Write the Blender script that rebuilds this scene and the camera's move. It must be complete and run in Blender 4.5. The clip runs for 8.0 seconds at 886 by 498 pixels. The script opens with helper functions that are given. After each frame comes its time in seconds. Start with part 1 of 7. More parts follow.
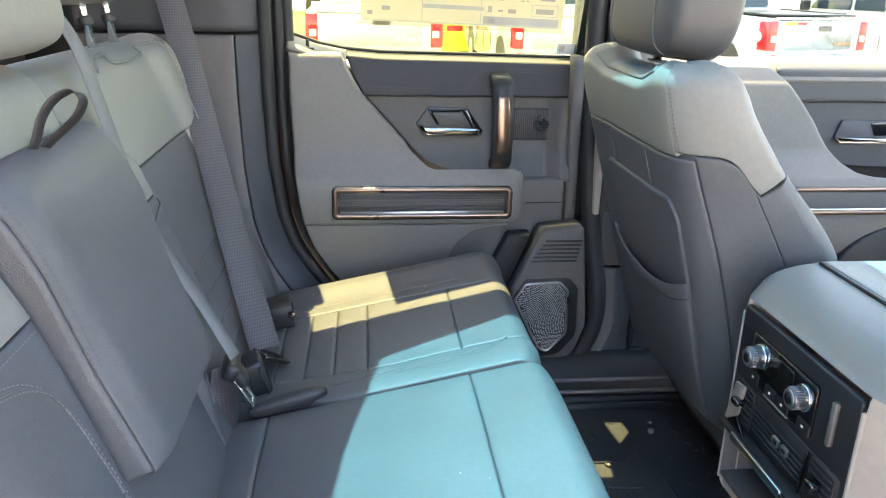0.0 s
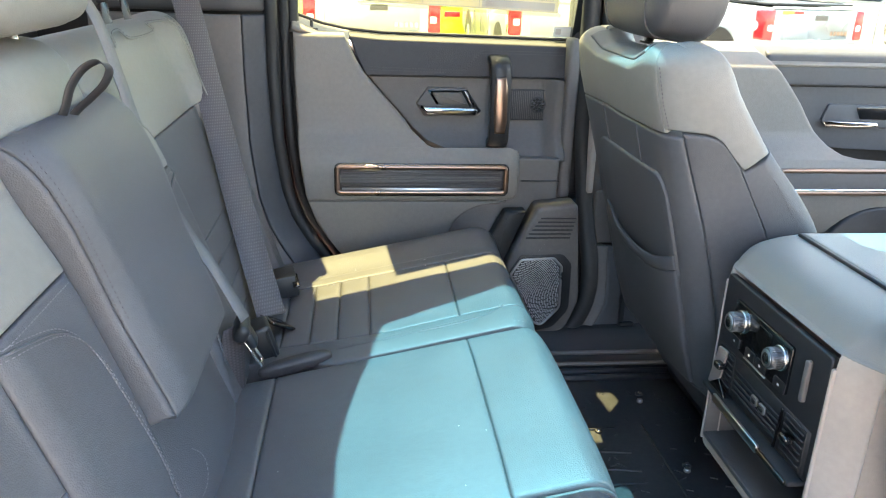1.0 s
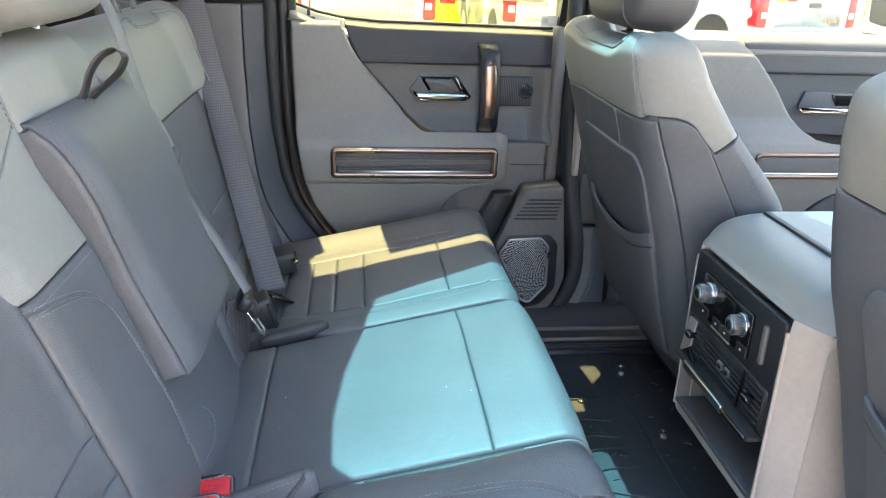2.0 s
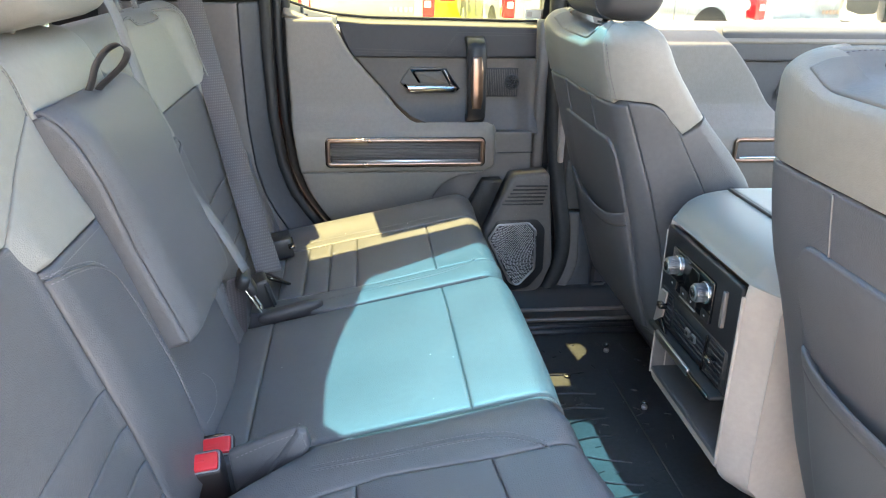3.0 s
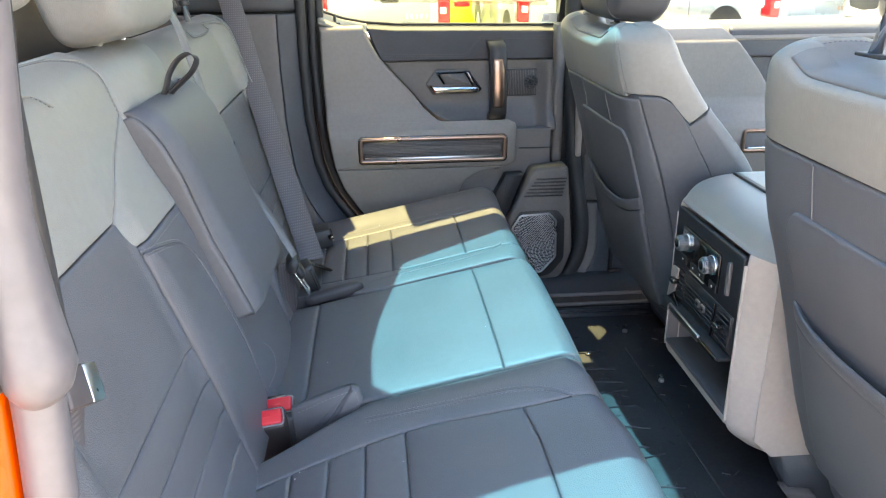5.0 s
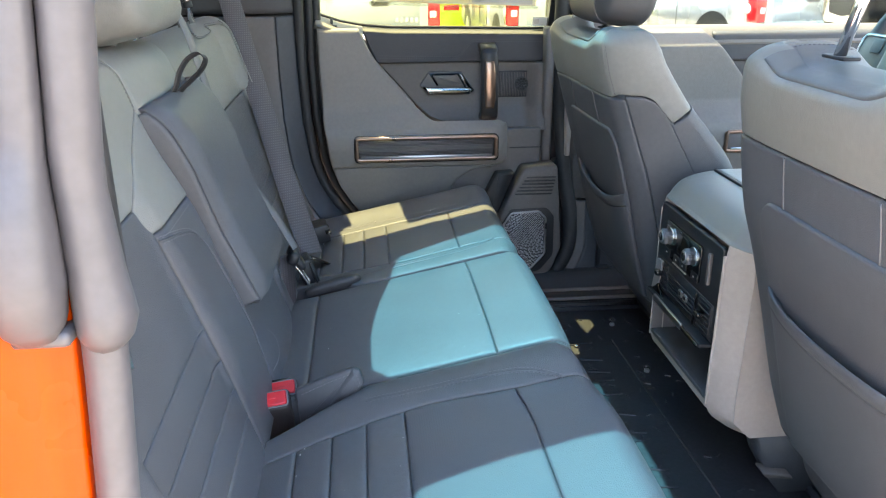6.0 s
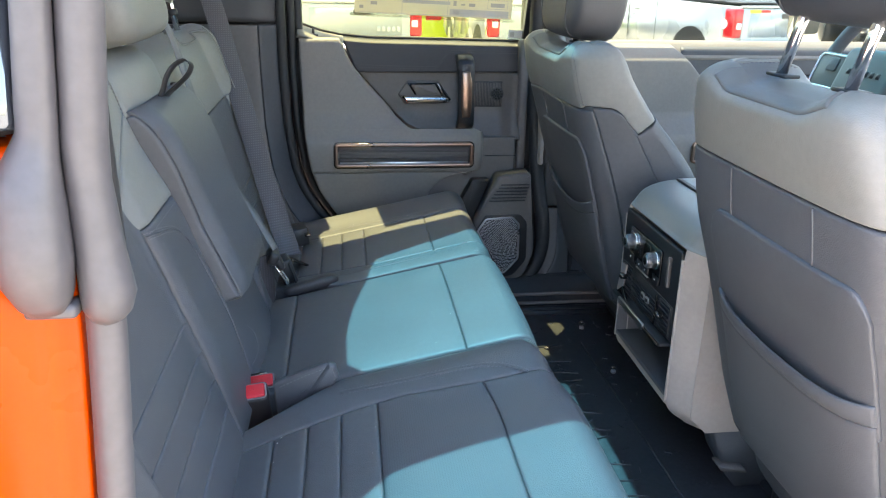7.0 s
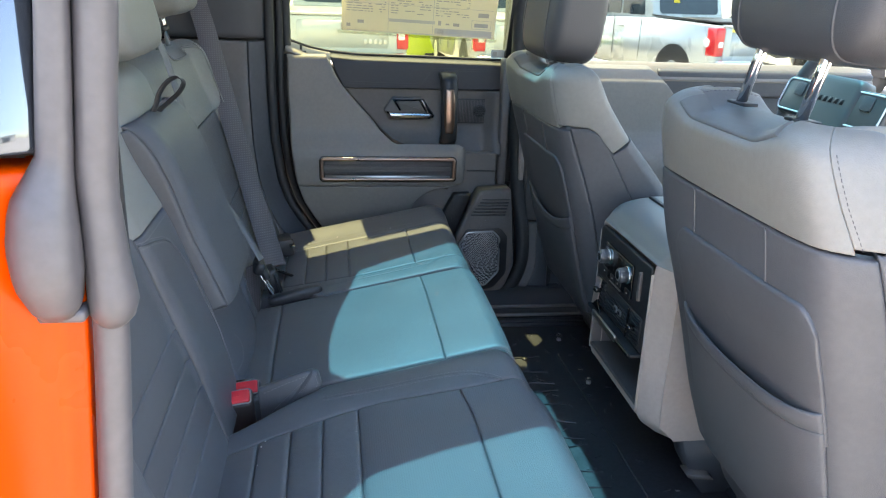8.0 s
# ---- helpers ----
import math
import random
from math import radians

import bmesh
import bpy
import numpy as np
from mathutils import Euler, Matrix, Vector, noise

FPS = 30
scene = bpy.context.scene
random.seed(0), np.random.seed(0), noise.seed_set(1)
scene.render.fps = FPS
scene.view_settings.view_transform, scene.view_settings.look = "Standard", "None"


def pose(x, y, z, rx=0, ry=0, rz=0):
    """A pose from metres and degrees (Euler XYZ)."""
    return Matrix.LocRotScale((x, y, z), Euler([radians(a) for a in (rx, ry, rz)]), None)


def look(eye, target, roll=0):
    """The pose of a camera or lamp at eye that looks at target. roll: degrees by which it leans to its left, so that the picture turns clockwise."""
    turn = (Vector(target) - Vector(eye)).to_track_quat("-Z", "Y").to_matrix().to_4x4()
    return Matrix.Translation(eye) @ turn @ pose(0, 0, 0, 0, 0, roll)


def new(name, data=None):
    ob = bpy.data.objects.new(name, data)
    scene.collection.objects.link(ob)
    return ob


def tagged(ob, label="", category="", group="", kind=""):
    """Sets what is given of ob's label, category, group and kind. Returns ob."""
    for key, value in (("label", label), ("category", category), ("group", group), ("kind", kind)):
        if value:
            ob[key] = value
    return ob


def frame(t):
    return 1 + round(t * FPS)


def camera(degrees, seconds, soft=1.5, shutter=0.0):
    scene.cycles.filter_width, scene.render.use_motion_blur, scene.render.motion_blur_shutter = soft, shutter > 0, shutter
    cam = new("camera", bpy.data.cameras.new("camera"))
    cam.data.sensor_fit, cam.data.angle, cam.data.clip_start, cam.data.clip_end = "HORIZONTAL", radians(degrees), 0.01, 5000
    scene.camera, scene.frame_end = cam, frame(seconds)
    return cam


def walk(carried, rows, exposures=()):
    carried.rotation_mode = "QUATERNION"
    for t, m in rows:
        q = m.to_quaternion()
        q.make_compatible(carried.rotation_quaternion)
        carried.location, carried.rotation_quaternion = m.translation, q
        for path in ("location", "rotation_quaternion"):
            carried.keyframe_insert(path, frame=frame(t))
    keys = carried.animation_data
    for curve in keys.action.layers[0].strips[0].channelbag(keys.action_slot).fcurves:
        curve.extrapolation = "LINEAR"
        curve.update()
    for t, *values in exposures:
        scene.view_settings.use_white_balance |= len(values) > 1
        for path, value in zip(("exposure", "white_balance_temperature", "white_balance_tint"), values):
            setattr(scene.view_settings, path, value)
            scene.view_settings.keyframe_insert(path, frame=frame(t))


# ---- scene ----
cam = camera(60.0, 8.0, soft=1.1)
PATH = [
    (0, (0.069, -0.753, 1.623), (0.263, 1.125, 0.965), 1.3),
    (0.5, (0.071, -0.784, 1.622), (0.268, 1.09, 0.951), 1.6),
    (1, (0.057, -0.812, 1.618), (0.263, 1.054, 0.929), 1.9),
    (1.5, (0.044, -0.848, 1.625), (0.26, 1.009, 0.917), 2.2),
    (2.8, (0.085, -0.956, 1.631), (0.296, 0.896, 0.906), 1.4),
    (3, (0.08, -0.972, 1.63), (0.285, 0.881, 0.905), 1.1),
    (3.5, (0.077, -1.006, 1.634), (0.26, 0.85, 0.912), 0.4),
    (4, (0.069, -1.036, 1.635), (0.233, 0.823, 0.917), -0.2),
    (4.5, (0.059, -1.065, 1.637), (0.213, 0.797, 0.922), -0.5),
    (6, (0.03, -1.157, 1.643), (0.217, 0.706, 0.939), -0.1),
    (6.5, (0.032, -1.182, 1.644), (0.245, 0.681, 0.949), 0.5),
    (7, (0.034, -1.216, 1.652), (0.274, 0.649, 0.97), 1.1),
    (7.5, (0.032, -1.24, 1.659), (0.293, 0.628, 0.993), 1.8),
    (8, (0.034, -1.263, 1.671), (0.315, 0.607, 1.019), 2.2),
]
EXPOSURES = [(0.0, 4.26, 8380, 15.5), (3.0, 4.31, 8520, 16.5), (4.5, 4.30, 8430, 17.5), (6.0, 3.86, 7950, 15), (7.0, 3.64, 7700, 14), (8.0, 3.38, 7420, 13)]
walk(cam, [(t, look(eye, target, roll)) for t, eye, target, roll in PATH], EXPOSURES)

# ---- world, sun ----
SUN_WAY = Vector((0.07, -0.31, -1.0)).normalized()
world = bpy.data.worlds.new("sky")
scene.world = world
world.use_nodes = True
wn = world.node_tree.nodes
sky = wn.new("ShaderNodeTexSky")
sky.sky_type = "NISHITA"
sky.sun_disc = False
sky.sun_elevation = math.asin(-SUN_WAY.z)
sky.sun_rotation = math.atan2(-SUN_WAY.x, -SUN_WAY.y)
world.node_tree.links.new(sky.outputs[0], wn["Background"].inputs[0])
wn["Background"].inputs[1].default_value = 0.15
sun_data = bpy.data.lights.new("sun", "SUN")
sun_data.energy = 2.7
sun_data.angle = radians(0.5)
sun_data.color = (1.0, 0.94, 0.80)
sun = new("sun", sun_data)
sun.matrix_basis = look((0, 0, 8), Vector((0, 0, 8)) + SUN_WAY)


# ---- materials ----
def nodes_of(name):
    m = bpy.data.materials.new(name)
    m.use_nodes = True
    t = m.node_tree
    return m, t, t.nodes["Principled BSDF"]


def surface(name, colour, rough=0.5, metal=0.0, vary=0.08, scale=6.0, grain=0.0, grain_scale=900.0, fine=0.0, fine_scale=120.0,
            coat=0.0, spec=0.5, random_tone=0.0, kind="VORONOI"):
    """A procedural surface: broad tone changes, fine speckle and a bumped grain."""
    m, t, b = nodes_of(name)
    link = t.links.new
    co = t.nodes.new("ShaderNodeTexCoord")
    broad = t.nodes.new("ShaderNodeTexNoise")
    broad.inputs["Scale"].default_value = scale
    broad.inputs["Detail"].default_value = 5.0
    link(co.outputs["Object"], broad.inputs["Vector"])
    ramp = t.nodes.new("ShaderNodeMapRange")
    ramp.inputs["From Min"].default_value, ramp.inputs["From Max"].default_value = 0.3, 0.7
    ramp.inputs["To Min"].default_value, ramp.inputs["To Max"].default_value = 1 - vary, 1 + vary
    link(broad.outputs["Fac"], ramp.inputs["Value"])
    mul = t.nodes.new("ShaderNodeVectorMath")
    mul.operation = "SCALE"
    mul.inputs[0].default_value = colour[:3]
    factor = ramp.outputs["Result"]
    if fine:
        speck = t.nodes.new("ShaderNodeTexNoise")
        speck.inputs["Scale"].default_value = fine_scale
        speck.inputs["Detail"].default_value = 3.0
        link(co.outputs["Object"], speck.inputs["Vector"])
        r2 = t.nodes.new("ShaderNodeMapRange")
        r2.inputs["From Min"].default_value, r2.inputs["From Max"].default_value = 0.3, 0.7
        r2.inputs["To Min"].default_value, r2.inputs["To Max"].default_value = 1 - fine, 1 + fine
        link(speck.outputs["Fac"], r2.inputs["Value"])
        mm = t.nodes.new("ShaderNodeMath")
        mm.operation = "MULTIPLY"
        link(factor, mm.inputs[0])
        link(r2.outputs["Result"], mm.inputs[1])
        factor = mm.outputs[0]
    if random_tone:
        info = t.nodes.new("ShaderNodeObjectInfo")
        r3 = t.nodes.new("ShaderNodeMapRange")
        r3.inputs["To Min"].default_value, r3.inputs["To Max"].default_value = 1 - random_tone, 1 + random_tone
        link(info.outputs["Random"], r3.inputs["Value"])
        m3 = t.nodes.new("ShaderNodeMath")
        m3.operation = "MULTIPLY"
        link(factor, m3.inputs[0])
        link(r3.outputs["Result"], m3.inputs[1])
        factor = m3.outputs[0]
    link(factor, mul.inputs["Scale"])
    link(mul.outputs[0], b.inputs["Base Color"])
    rr = t.nodes.new("ShaderNodeMapRange")
    rr.inputs["To Min"].default_value, rr.inputs["To Max"].default_value = max(rough - 0.07, 0.02), min(rough + 0.07, 1)
    link(broad.outputs["Fac"], rr.inputs["Value"])
    link(rr.outputs["Result"], b.inputs["Roughness"])
    b.inputs["Metallic"].default_value = metal
    b.inputs["Specular IOR Level"].default_value = spec
    b.inputs["Coat Weight"].default_value = coat
    b.inputs["Coat Roughness"].default_value = 0.05
    if grain:
        if kind == "VORONOI":
            g = t.nodes.new("ShaderNodeTexVoronoi")
            g.inputs["Scale"].default_value = grain_scale
            out = g.outputs["Distance"]
        else:
            g = t.nodes.new("ShaderNodeTexNoise")
            g.inputs["Scale"].default_value = grain_scale
            g.inputs["Detail"].default_value = 4.0
            out = g.outputs["Fac"]
        link(co.outputs["Object"], g.inputs["Vector"])
        bump = t.nodes.new("ShaderNodeBump")
        bump.inputs["Strength"].default_value = grain
        bump.inputs["Distance"].default_value = 0.001
        link(out, bump.inputs["Height"])
        link(bump.outputs[0], b.inputs["Normal"])
    return m


def perforated(name, colour):
    """Leather with rows of tiny punched holes."""
    m = surface(name, colour, 0.45, vary=0.08, grain=0.25, grain_scale=700)
    t = m.node_tree
    b = t.nodes["Principled BSDF"]
    co = t.nodes.new("ShaderNodeTexCoord")
    v = t.nodes.new("ShaderNodeTexVoronoi")
    v.inputs["Scale"].default_value = 330
    v.inputs["Randomness"].default_value = 0.0
    flat = t.nodes.new("ShaderNodeVectorMath")
    flat.operation = "MULTIPLY"
    flat.inputs[1].default_value = (1, 1, 0)
    t.links.new(co.outputs["Object"], flat.inputs[0])
    t.links.new(flat.outputs[0], v.inputs["Vector"])
    hole = t.nodes.new("ShaderNodeMath")
    hole.operation = "GREATER_THAN"
    hole.inputs[1].default_value = 0.25
    t.links.new(v.outputs["Distance"], hole.inputs[0])
    soft = t.nodes.new("ShaderNodeMapRange")
    soft.inputs["To Min"].default_value = 0.72
    t.links.new(hole.outputs[0], soft.inputs["Value"])
    old = b.inputs["Base Color"].links[0].from_socket
    mul = t.nodes.new("ShaderNodeVectorMath")
    mul.operation = "SCALE"
    t.links.new(old, mul.inputs[0])
    t.links.new(soft.outputs["Result"], mul.inputs["Scale"])
    t.links.new(mul.outputs[0], b.inputs["Base Color"])
    return m


def glass(name, tint, gloss=0.035):
    """A thin tinted pane: clear through, with a faint mirror."""
    m, t, b = nodes_of(name)
    out = t.nodes["Material Output"]
    t.nodes.remove(b)
    clear = t.nodes.new("ShaderNodeBsdfTransparent")
    clear.inputs[0].default_value = (*tint, 1)
    shine = t.nodes.new("ShaderNodeBsdfGlossy")
    shine.inputs["Roughness"].default_value = 0.02
    mix = t.nodes.new("ShaderNodeMixShader")
    mix.inputs[0].default_value = gloss
    t.links.new(clear.outputs[0], mix.inputs[1])
    t.links.new(shine.outputs[0], mix.inputs[2])
    t.links.new(mix.outputs[0], out.inputs[0])
    return m


def webbing(name, colour):
    m = surface(name, colour, 0.62, vary=0.05, fine=0.18, fine_scale=900)
    t = m.node_tree
    b = t.nodes["Principled BSDF"]
    co = t.nodes.new("ShaderNodeTexCoord")
    w = t.nodes.new("ShaderNodeTexWave")
    w.bands_direction = "Z"
    w.inputs["Scale"].default_value = 70
    w.inputs["Distortion"].default_value = 0.6
    t.links.new(co.outputs["Object"], w.inputs["Vector"])
    bump = t.nodes.new("ShaderNodeBump")
    bump.inputs["Strength"].default_value = 0.5
    bump.inputs["Distance"].default_value = 0.001
    # a second set of ribs across the first gives the woven dots
    w2 = t.nodes.new("ShaderNodeTexWave")
    w2.bands_direction = "X"
    w2.inputs["Scale"].default_value = 85
    w2.inputs["Distortion"].default_value = 0.6
    t.links.new(co.outputs["Object"], w2.inputs["Vector"])
    dots = t.nodes.new("ShaderNodeMath")
    dots.operation = "MULTIPLY"
    t.links.new(w.outputs["Fac"], dots.inputs[0])
    t.links.new(w2.outputs["Fac"], dots.inputs[1])
    t.links.new(dots.outputs[0], bump.inputs["Height"])
    t.links.new(bump.outputs[0], b.inputs["Normal"])
    old = b.inputs["Base Color"].links[0].from_socket if b.inputs["Base Color"].links else None
    mix = t.nodes.new("ShaderNodeMix")
    mix.data_type = "RGBA"
    mix.blend_type = "MULTIPLY"
    mix.inputs[0].default_value = 1.0
    ramp = t.nodes.new("ShaderNodeMapRange")
    ramp.inputs["To Min"].default_value = 0.75
    ramp.inputs["To Max"].default_value = 1.35
    t.links.new(dots.outputs[0], ramp.inputs["Value"])
    if old:
        t.links.new(old, mix.inputs[6])
    else:
        mix.inputs[6].default_value = (*colour, 1)
    t.links.new(ramp.outputs[0], mix.inputs[7])
    t.links.new(mix.outputs[2], b.inputs["Base Color"])
    return m


DARK = surface("slate_leather", (0.081, 0.081, 0.087), 0.50, vary=0.10, scale=9, grain=0.28, grain_scale=620, fine=0.05)
DARK_PERF = perforated("perforated_slate_leather", (0.068, 0.069, 0.078))
LIGHT = surface("taupe_leather", (0.198, 0.190, 0.174), 0.50, vary=0.06, scale=8, grain=0.25, grain_scale=620, fine=0.04)
DOOR_TAUPE = surface("taupe_door_skin", (0.176, 0.160, 0.143), 0.55, vary=0.05, scale=7, grain=0.3, grain_scale=480, fine=0.05)
DOOR_DARK = surface("charcoal_door_skin", (0.052, 0.054, 0.060), 0.55, vary=0.07, scale=9, grain=0.3, grain_scale=480, fine=0.06)
DOOR_MID = surface("grey_door_skin", (0.104, 0.095, 0.089), 0.55, vary=0.06, scale=9, grain=0.3, grain_scale=480, fine=0.06)
TRIM_GREY = surface("grey_trim_plastic", (0.122, 0.109, 0.104), 0.58, vary=0.06, scale=10, grain=0.25, grain_scale=800, fine=0.05)
TRIM_TAUPE = surface("taupe_trim_plastic", (0.40, 0.335, 0.29), 0.5, vary=0.05, scale=9, grain=0.2, grain_scale=800, fine=0.04)
BLACK = surface("black_plastic", (0.017, 0.017, 0.019), 0.42, vary=0.12, scale=14, grain=0.15, grain_scale=900, fine=0.1)
GLOSS_BLACK = surface("piano_black", (0.008, 0.008, 0.009), 0.08, vary=0.1, scale=10, coat=0.6)
RUBBER = surface("black_rubber_seal", (0.016, 0.016, 0.017), 0.6, vary=0.15, scale=20, fine=0.15)
MAT_RUBBER = surface("rubber_floor_mat", (0.028, 0.030, 0.036), 0.46, vary=0.25, scale=12, grain=0.2, grain_scale=300, fine=0.25, kind="NOISE")
CARPET = surface("grey_carpet", (0.10, 0.098, 0.10), 0.95, vary=0.15, scale=15, grain=0.9, grain_scale=700, fine=0.35, fine_scale=500, kind="NOISE")
CHROME = surface("chrome", (0.80, 0.80, 0.80), 0.12, 1.0, vary=0.04, scale=12)
GRILLE = surface("silver_grille", (0.62, 0.60, 0.60), 0.45, 0.15, vary=0.08, scale=30)
SATIN = surface("satin_metal", (0.55, 0.55, 0.56), 0.3, 1.0, vary=0.05, scale=12)
SILL_DARK = surface("black_door_sill", (0.030, 0.031, 0.036), 0.6, vary=0.08, scale=9, grain=0.3, grain_scale=480, fine=0.06)
BRONZE = surface("bronze_chrome", (0.30, 0.20, 0.155), 0.30, 1.0, vary=0.06, scale=14)
DARK_METAL = surface("dark_chrome", (0.13, 0.115, 0.11), 0.2, 1.0, vary=0.06, scale=14)
BELT = webbing("grey_webbing", (0.092, 0.083, 0.088))
HEAD_GREY = surface("dark_taupe_leather", (0.056, 0.055, 0.059), 0.5, vary=0.07, grain=0.25, grain_scale=620)
THREAD = surface("grey_thread", (0.185, 0.172, 0.178), 0.7, vary=0.1, scale=40)
THREAD_MID = surface("slate_thread", (0.125, 0.116, 0.122), 0.7, vary=0.1, scale=40)
THREAD_DARK = surface("dark_thread", (0.09, 0.082, 0.088), 0.7, vary=0.1, scale=40)
RED = surface("red_button_plastic", (0.62, 0.02, 0.03), 0.35, vary=0.06, scale=20)
WHITE_MARK = surface("white_print", (0.75, 0.75, 0.75), 0.5, vary=0.05, scale=30)
HEADLINER = surface("grey_headliner", (0.64, 0.62, 0.59), 0.9, vary=0.06, scale=10, grain=0.5, grain_scale=900, kind="NOISE")
SEAL_GREY = surface("grey_weatherstrip", (0.072, 0.066, 0.069), 0.48, vary=0.10, scale=8, fine=0.08)
ORANGE = surface("orange_car_paint", (0.60, 0.050, 0.0006), 0.28, vary=0.03, scale=5, coat=0.05, spec=0.14)
PAINT_WHITE = surface("white_car_paint", (0.50, 0.50, 0.48), 0.3, vary=0.03, scale=2, coat=0.7)
PAINT_SILVER = surface("silver_car_paint", (0.46, 0.49, 0.50), 0.28, 0.3, vary=0.04, scale=2, coat=0.7)
PAINT_LIME = surface("lime_car_paint", (0.50, 0.62, 0.03), 0.3, vary=0.05, scale=2, coat=0.7)
LAMP_RED = surface("red_lens", (0.60, 0.015, 0.02), 0.15, vary=0.15, scale=9, coat=0.7)
AUTO_GLASS = surface("dark_auto_glass", (0.03, 0.045, 0.055), 0.05, vary=0.2, scale=3, coat=0.5)
TYRE = surface("tyre_rubber", (0.022, 0.022, 0.023), 0.8, vary=0.2, scale=15)
ASPHALT = surface("pale_concrete", (0.40, 0.37, 0.33), 0.85, vary=0.25, scale=1.5, grain=0.6, grain_scale=120, fine=0.35, fine_scale=60, kind="NOISE")
GRASS_MAT = surface("dry_lawn", (0.13, 0.17, 0.035), 0.9, vary=0.35, scale=1.2, fine=0.3, fine_scale=40)
LEAF = surface("leaves", (0.06, 0.10, 0.025), 0.7, vary=0.4, scale=3, fine=0.3)
BARK = surface("bark", (0.12, 0.085, 0.06), 0.9, vary=0.3, scale=12)
def thin_paper(name, colour, share):
    """Paper that lets part of the light behind it through."""
    m = surface(name, colour, 0.75, vary=0.03, scale=10, fine=0.02)
    t = m.node_tree
    back = t.nodes.new("ShaderNodeBsdfTranslucent")
    back.inputs["Color"].default_value = (*colour, 1)
    mix = t.nodes.new("ShaderNodeMixShader")
    mix.inputs[0].default_value = share
    t.links.new(t.nodes["Principled BSDF"].outputs[0], mix.inputs[1])
    t.links.new(back.outputs[0], mix.inputs[2])
    t.links.new(mix.outputs[0], t.nodes["Material Output"].inputs[0])
    return m


PAPER = thin_paper("cream_paper", (0.76, 0.70, 0.52), 0.45)
PAPER_BAND = surface("grey_print", (0.52, 0.49, 0.44), 0.75, vary=0.08, scale=20)
PAPER_INK = surface("dark_print", (0.42, 0.39, 0.35), 0.75, vary=0.1, scale=20)
REAR_GLASS = glass("yellow_tinted_glass", (0.66, 0.68, 0.54))
FRONT_GLASS = glass("clear_glass", (0.64, 0.68, 0.64))
ROOF_GLASS = glass("blue_tinted_glass", (0.245, 0.52, 0.65))
DISPLAY = surface("dark_display", (0.012, 0.010, 0.008), 0.1, vary=0.1, scale=30, coat=0.4)


# ---- building tools ----
def build(name, verts, faces, material, smooth=True):
    me = bpy.data.meshes.new(name)
    me.from_pydata([tuple(map(float, v)) for v in verts], [], faces)
    me.update()
    if smooth:
        me.polygons.foreach_set("use_smooth", np.ones(len(me.polygons), dtype=bool))
    me.materials.append(material)
    return new(name, me)


def thing(name, base, label, category, group="", kind=""):
    ob = new(name)
    ob.empty_display_size = 0.05
    ob.matrix_basis = Matrix.Translation(base)
    return tagged(ob, label, category, group, kind)


def attach(ob, parent, label=""):
    """Make ob a part of parent without moving it; all parts are built in world places."""
    ob.parent = parent
    if parent.type == "EMPTY":
        ob.matrix_parent_inverse = parent.matrix_basis.inverted()
    if label:
        ob["label"] = label
    return ob


def part(name, shape, material, parent, label="", smooth=True):
    """Link a shape as one mesh under a thing or a part. shape: (verts, faces) or a bmesh."""
    if isinstance(shape, bmesh.types.BMesh):
        me = bpy.data.meshes.new(name)
        if smooth:
            for f in shape.faces:
                f.smooth = True
        shape.to_mesh(me)
        shape.free()
        me.materials.append(material)
        ob = new(name, me)
    else:
        ob = build(name, shape[0], shape[1], material, smooth)
    return attach(ob, parent, label) if parent is not None else ob


def crisp(ob, angle=35):
    """Smooth shading with hard edges past an angle."""
    me = ob.data
    bm = bmesh.new()
    bm.from_mesh(me)
    for e in bm.edges:
        e.smooth = not (len(e.link_faces) == 2 and e.calc_face_angle(0) > radians(angle))
    bm.to_mesh(me)
    bm.free()
    return ob


def rbox(centre, size, bevel=0.004, seg=2, turn=None):
    """A rounded block."""
    bm = bmesh.new()
    bmesh.ops.create_cube(bm, size=1.0)
    bmesh.ops.scale(bm, vec=size, verts=bm.verts)
    if bevel:
        bmesh.ops.bevel(bm, geom=bm.edges[:], offset=min(bevel, min(size) * 0.49), segments=seg, profile=0.5, affect="EDGES")
    m = Matrix.Translation(centre) @ (turn.to_4x4() if turn is not None else Matrix())
    bmesh.ops.transform(bm, matrix=m, verts=bm.verts)
    return bm


def turned(rx=0, ry=0, rz=0):
    return Euler((radians(rx), radians(ry), radians(rz))).to_matrix()


def rod(a, b, r, n=14, bevel=0.0, r2=None):
    """A straight round rod from a to b, its rims bevelled."""
    a, b = Vector(a), Vector(b)
    bm = bmesh.new()
    bmesh.ops.create_cone(bm, cap_ends=True, segments=n, radius1=r, radius2=r if r2 is None else r2, depth=(b - a).length)
    if bevel:
        rims = [e for e in bm.edges if len(e.link_faces) == 2 and any(len(f.verts) > 4 for f in e.link_faces)]
        bmesh.ops.bevel(bm, geom=rims, offset=bevel, segments=2, profile=0.5, affect="EDGES")
    q = (b - a).to_track_quat("Z", "Y").to_matrix().to_4x4()
    bmesh.ops.transform(bm, matrix=Matrix.Translation((a + b) / 2) @ q, verts=bm.verts)
    return bm


def merged(*shapes):
    """Several bmeshes as one."""
    out = bmesh.new()
    for s in shapes:
        me = bpy.data.meshes.new("joined")
        s.to_mesh(me)
        s.free()
        out.from_mesh(me)
        bpy.data.meshes.remove(me)
    return out


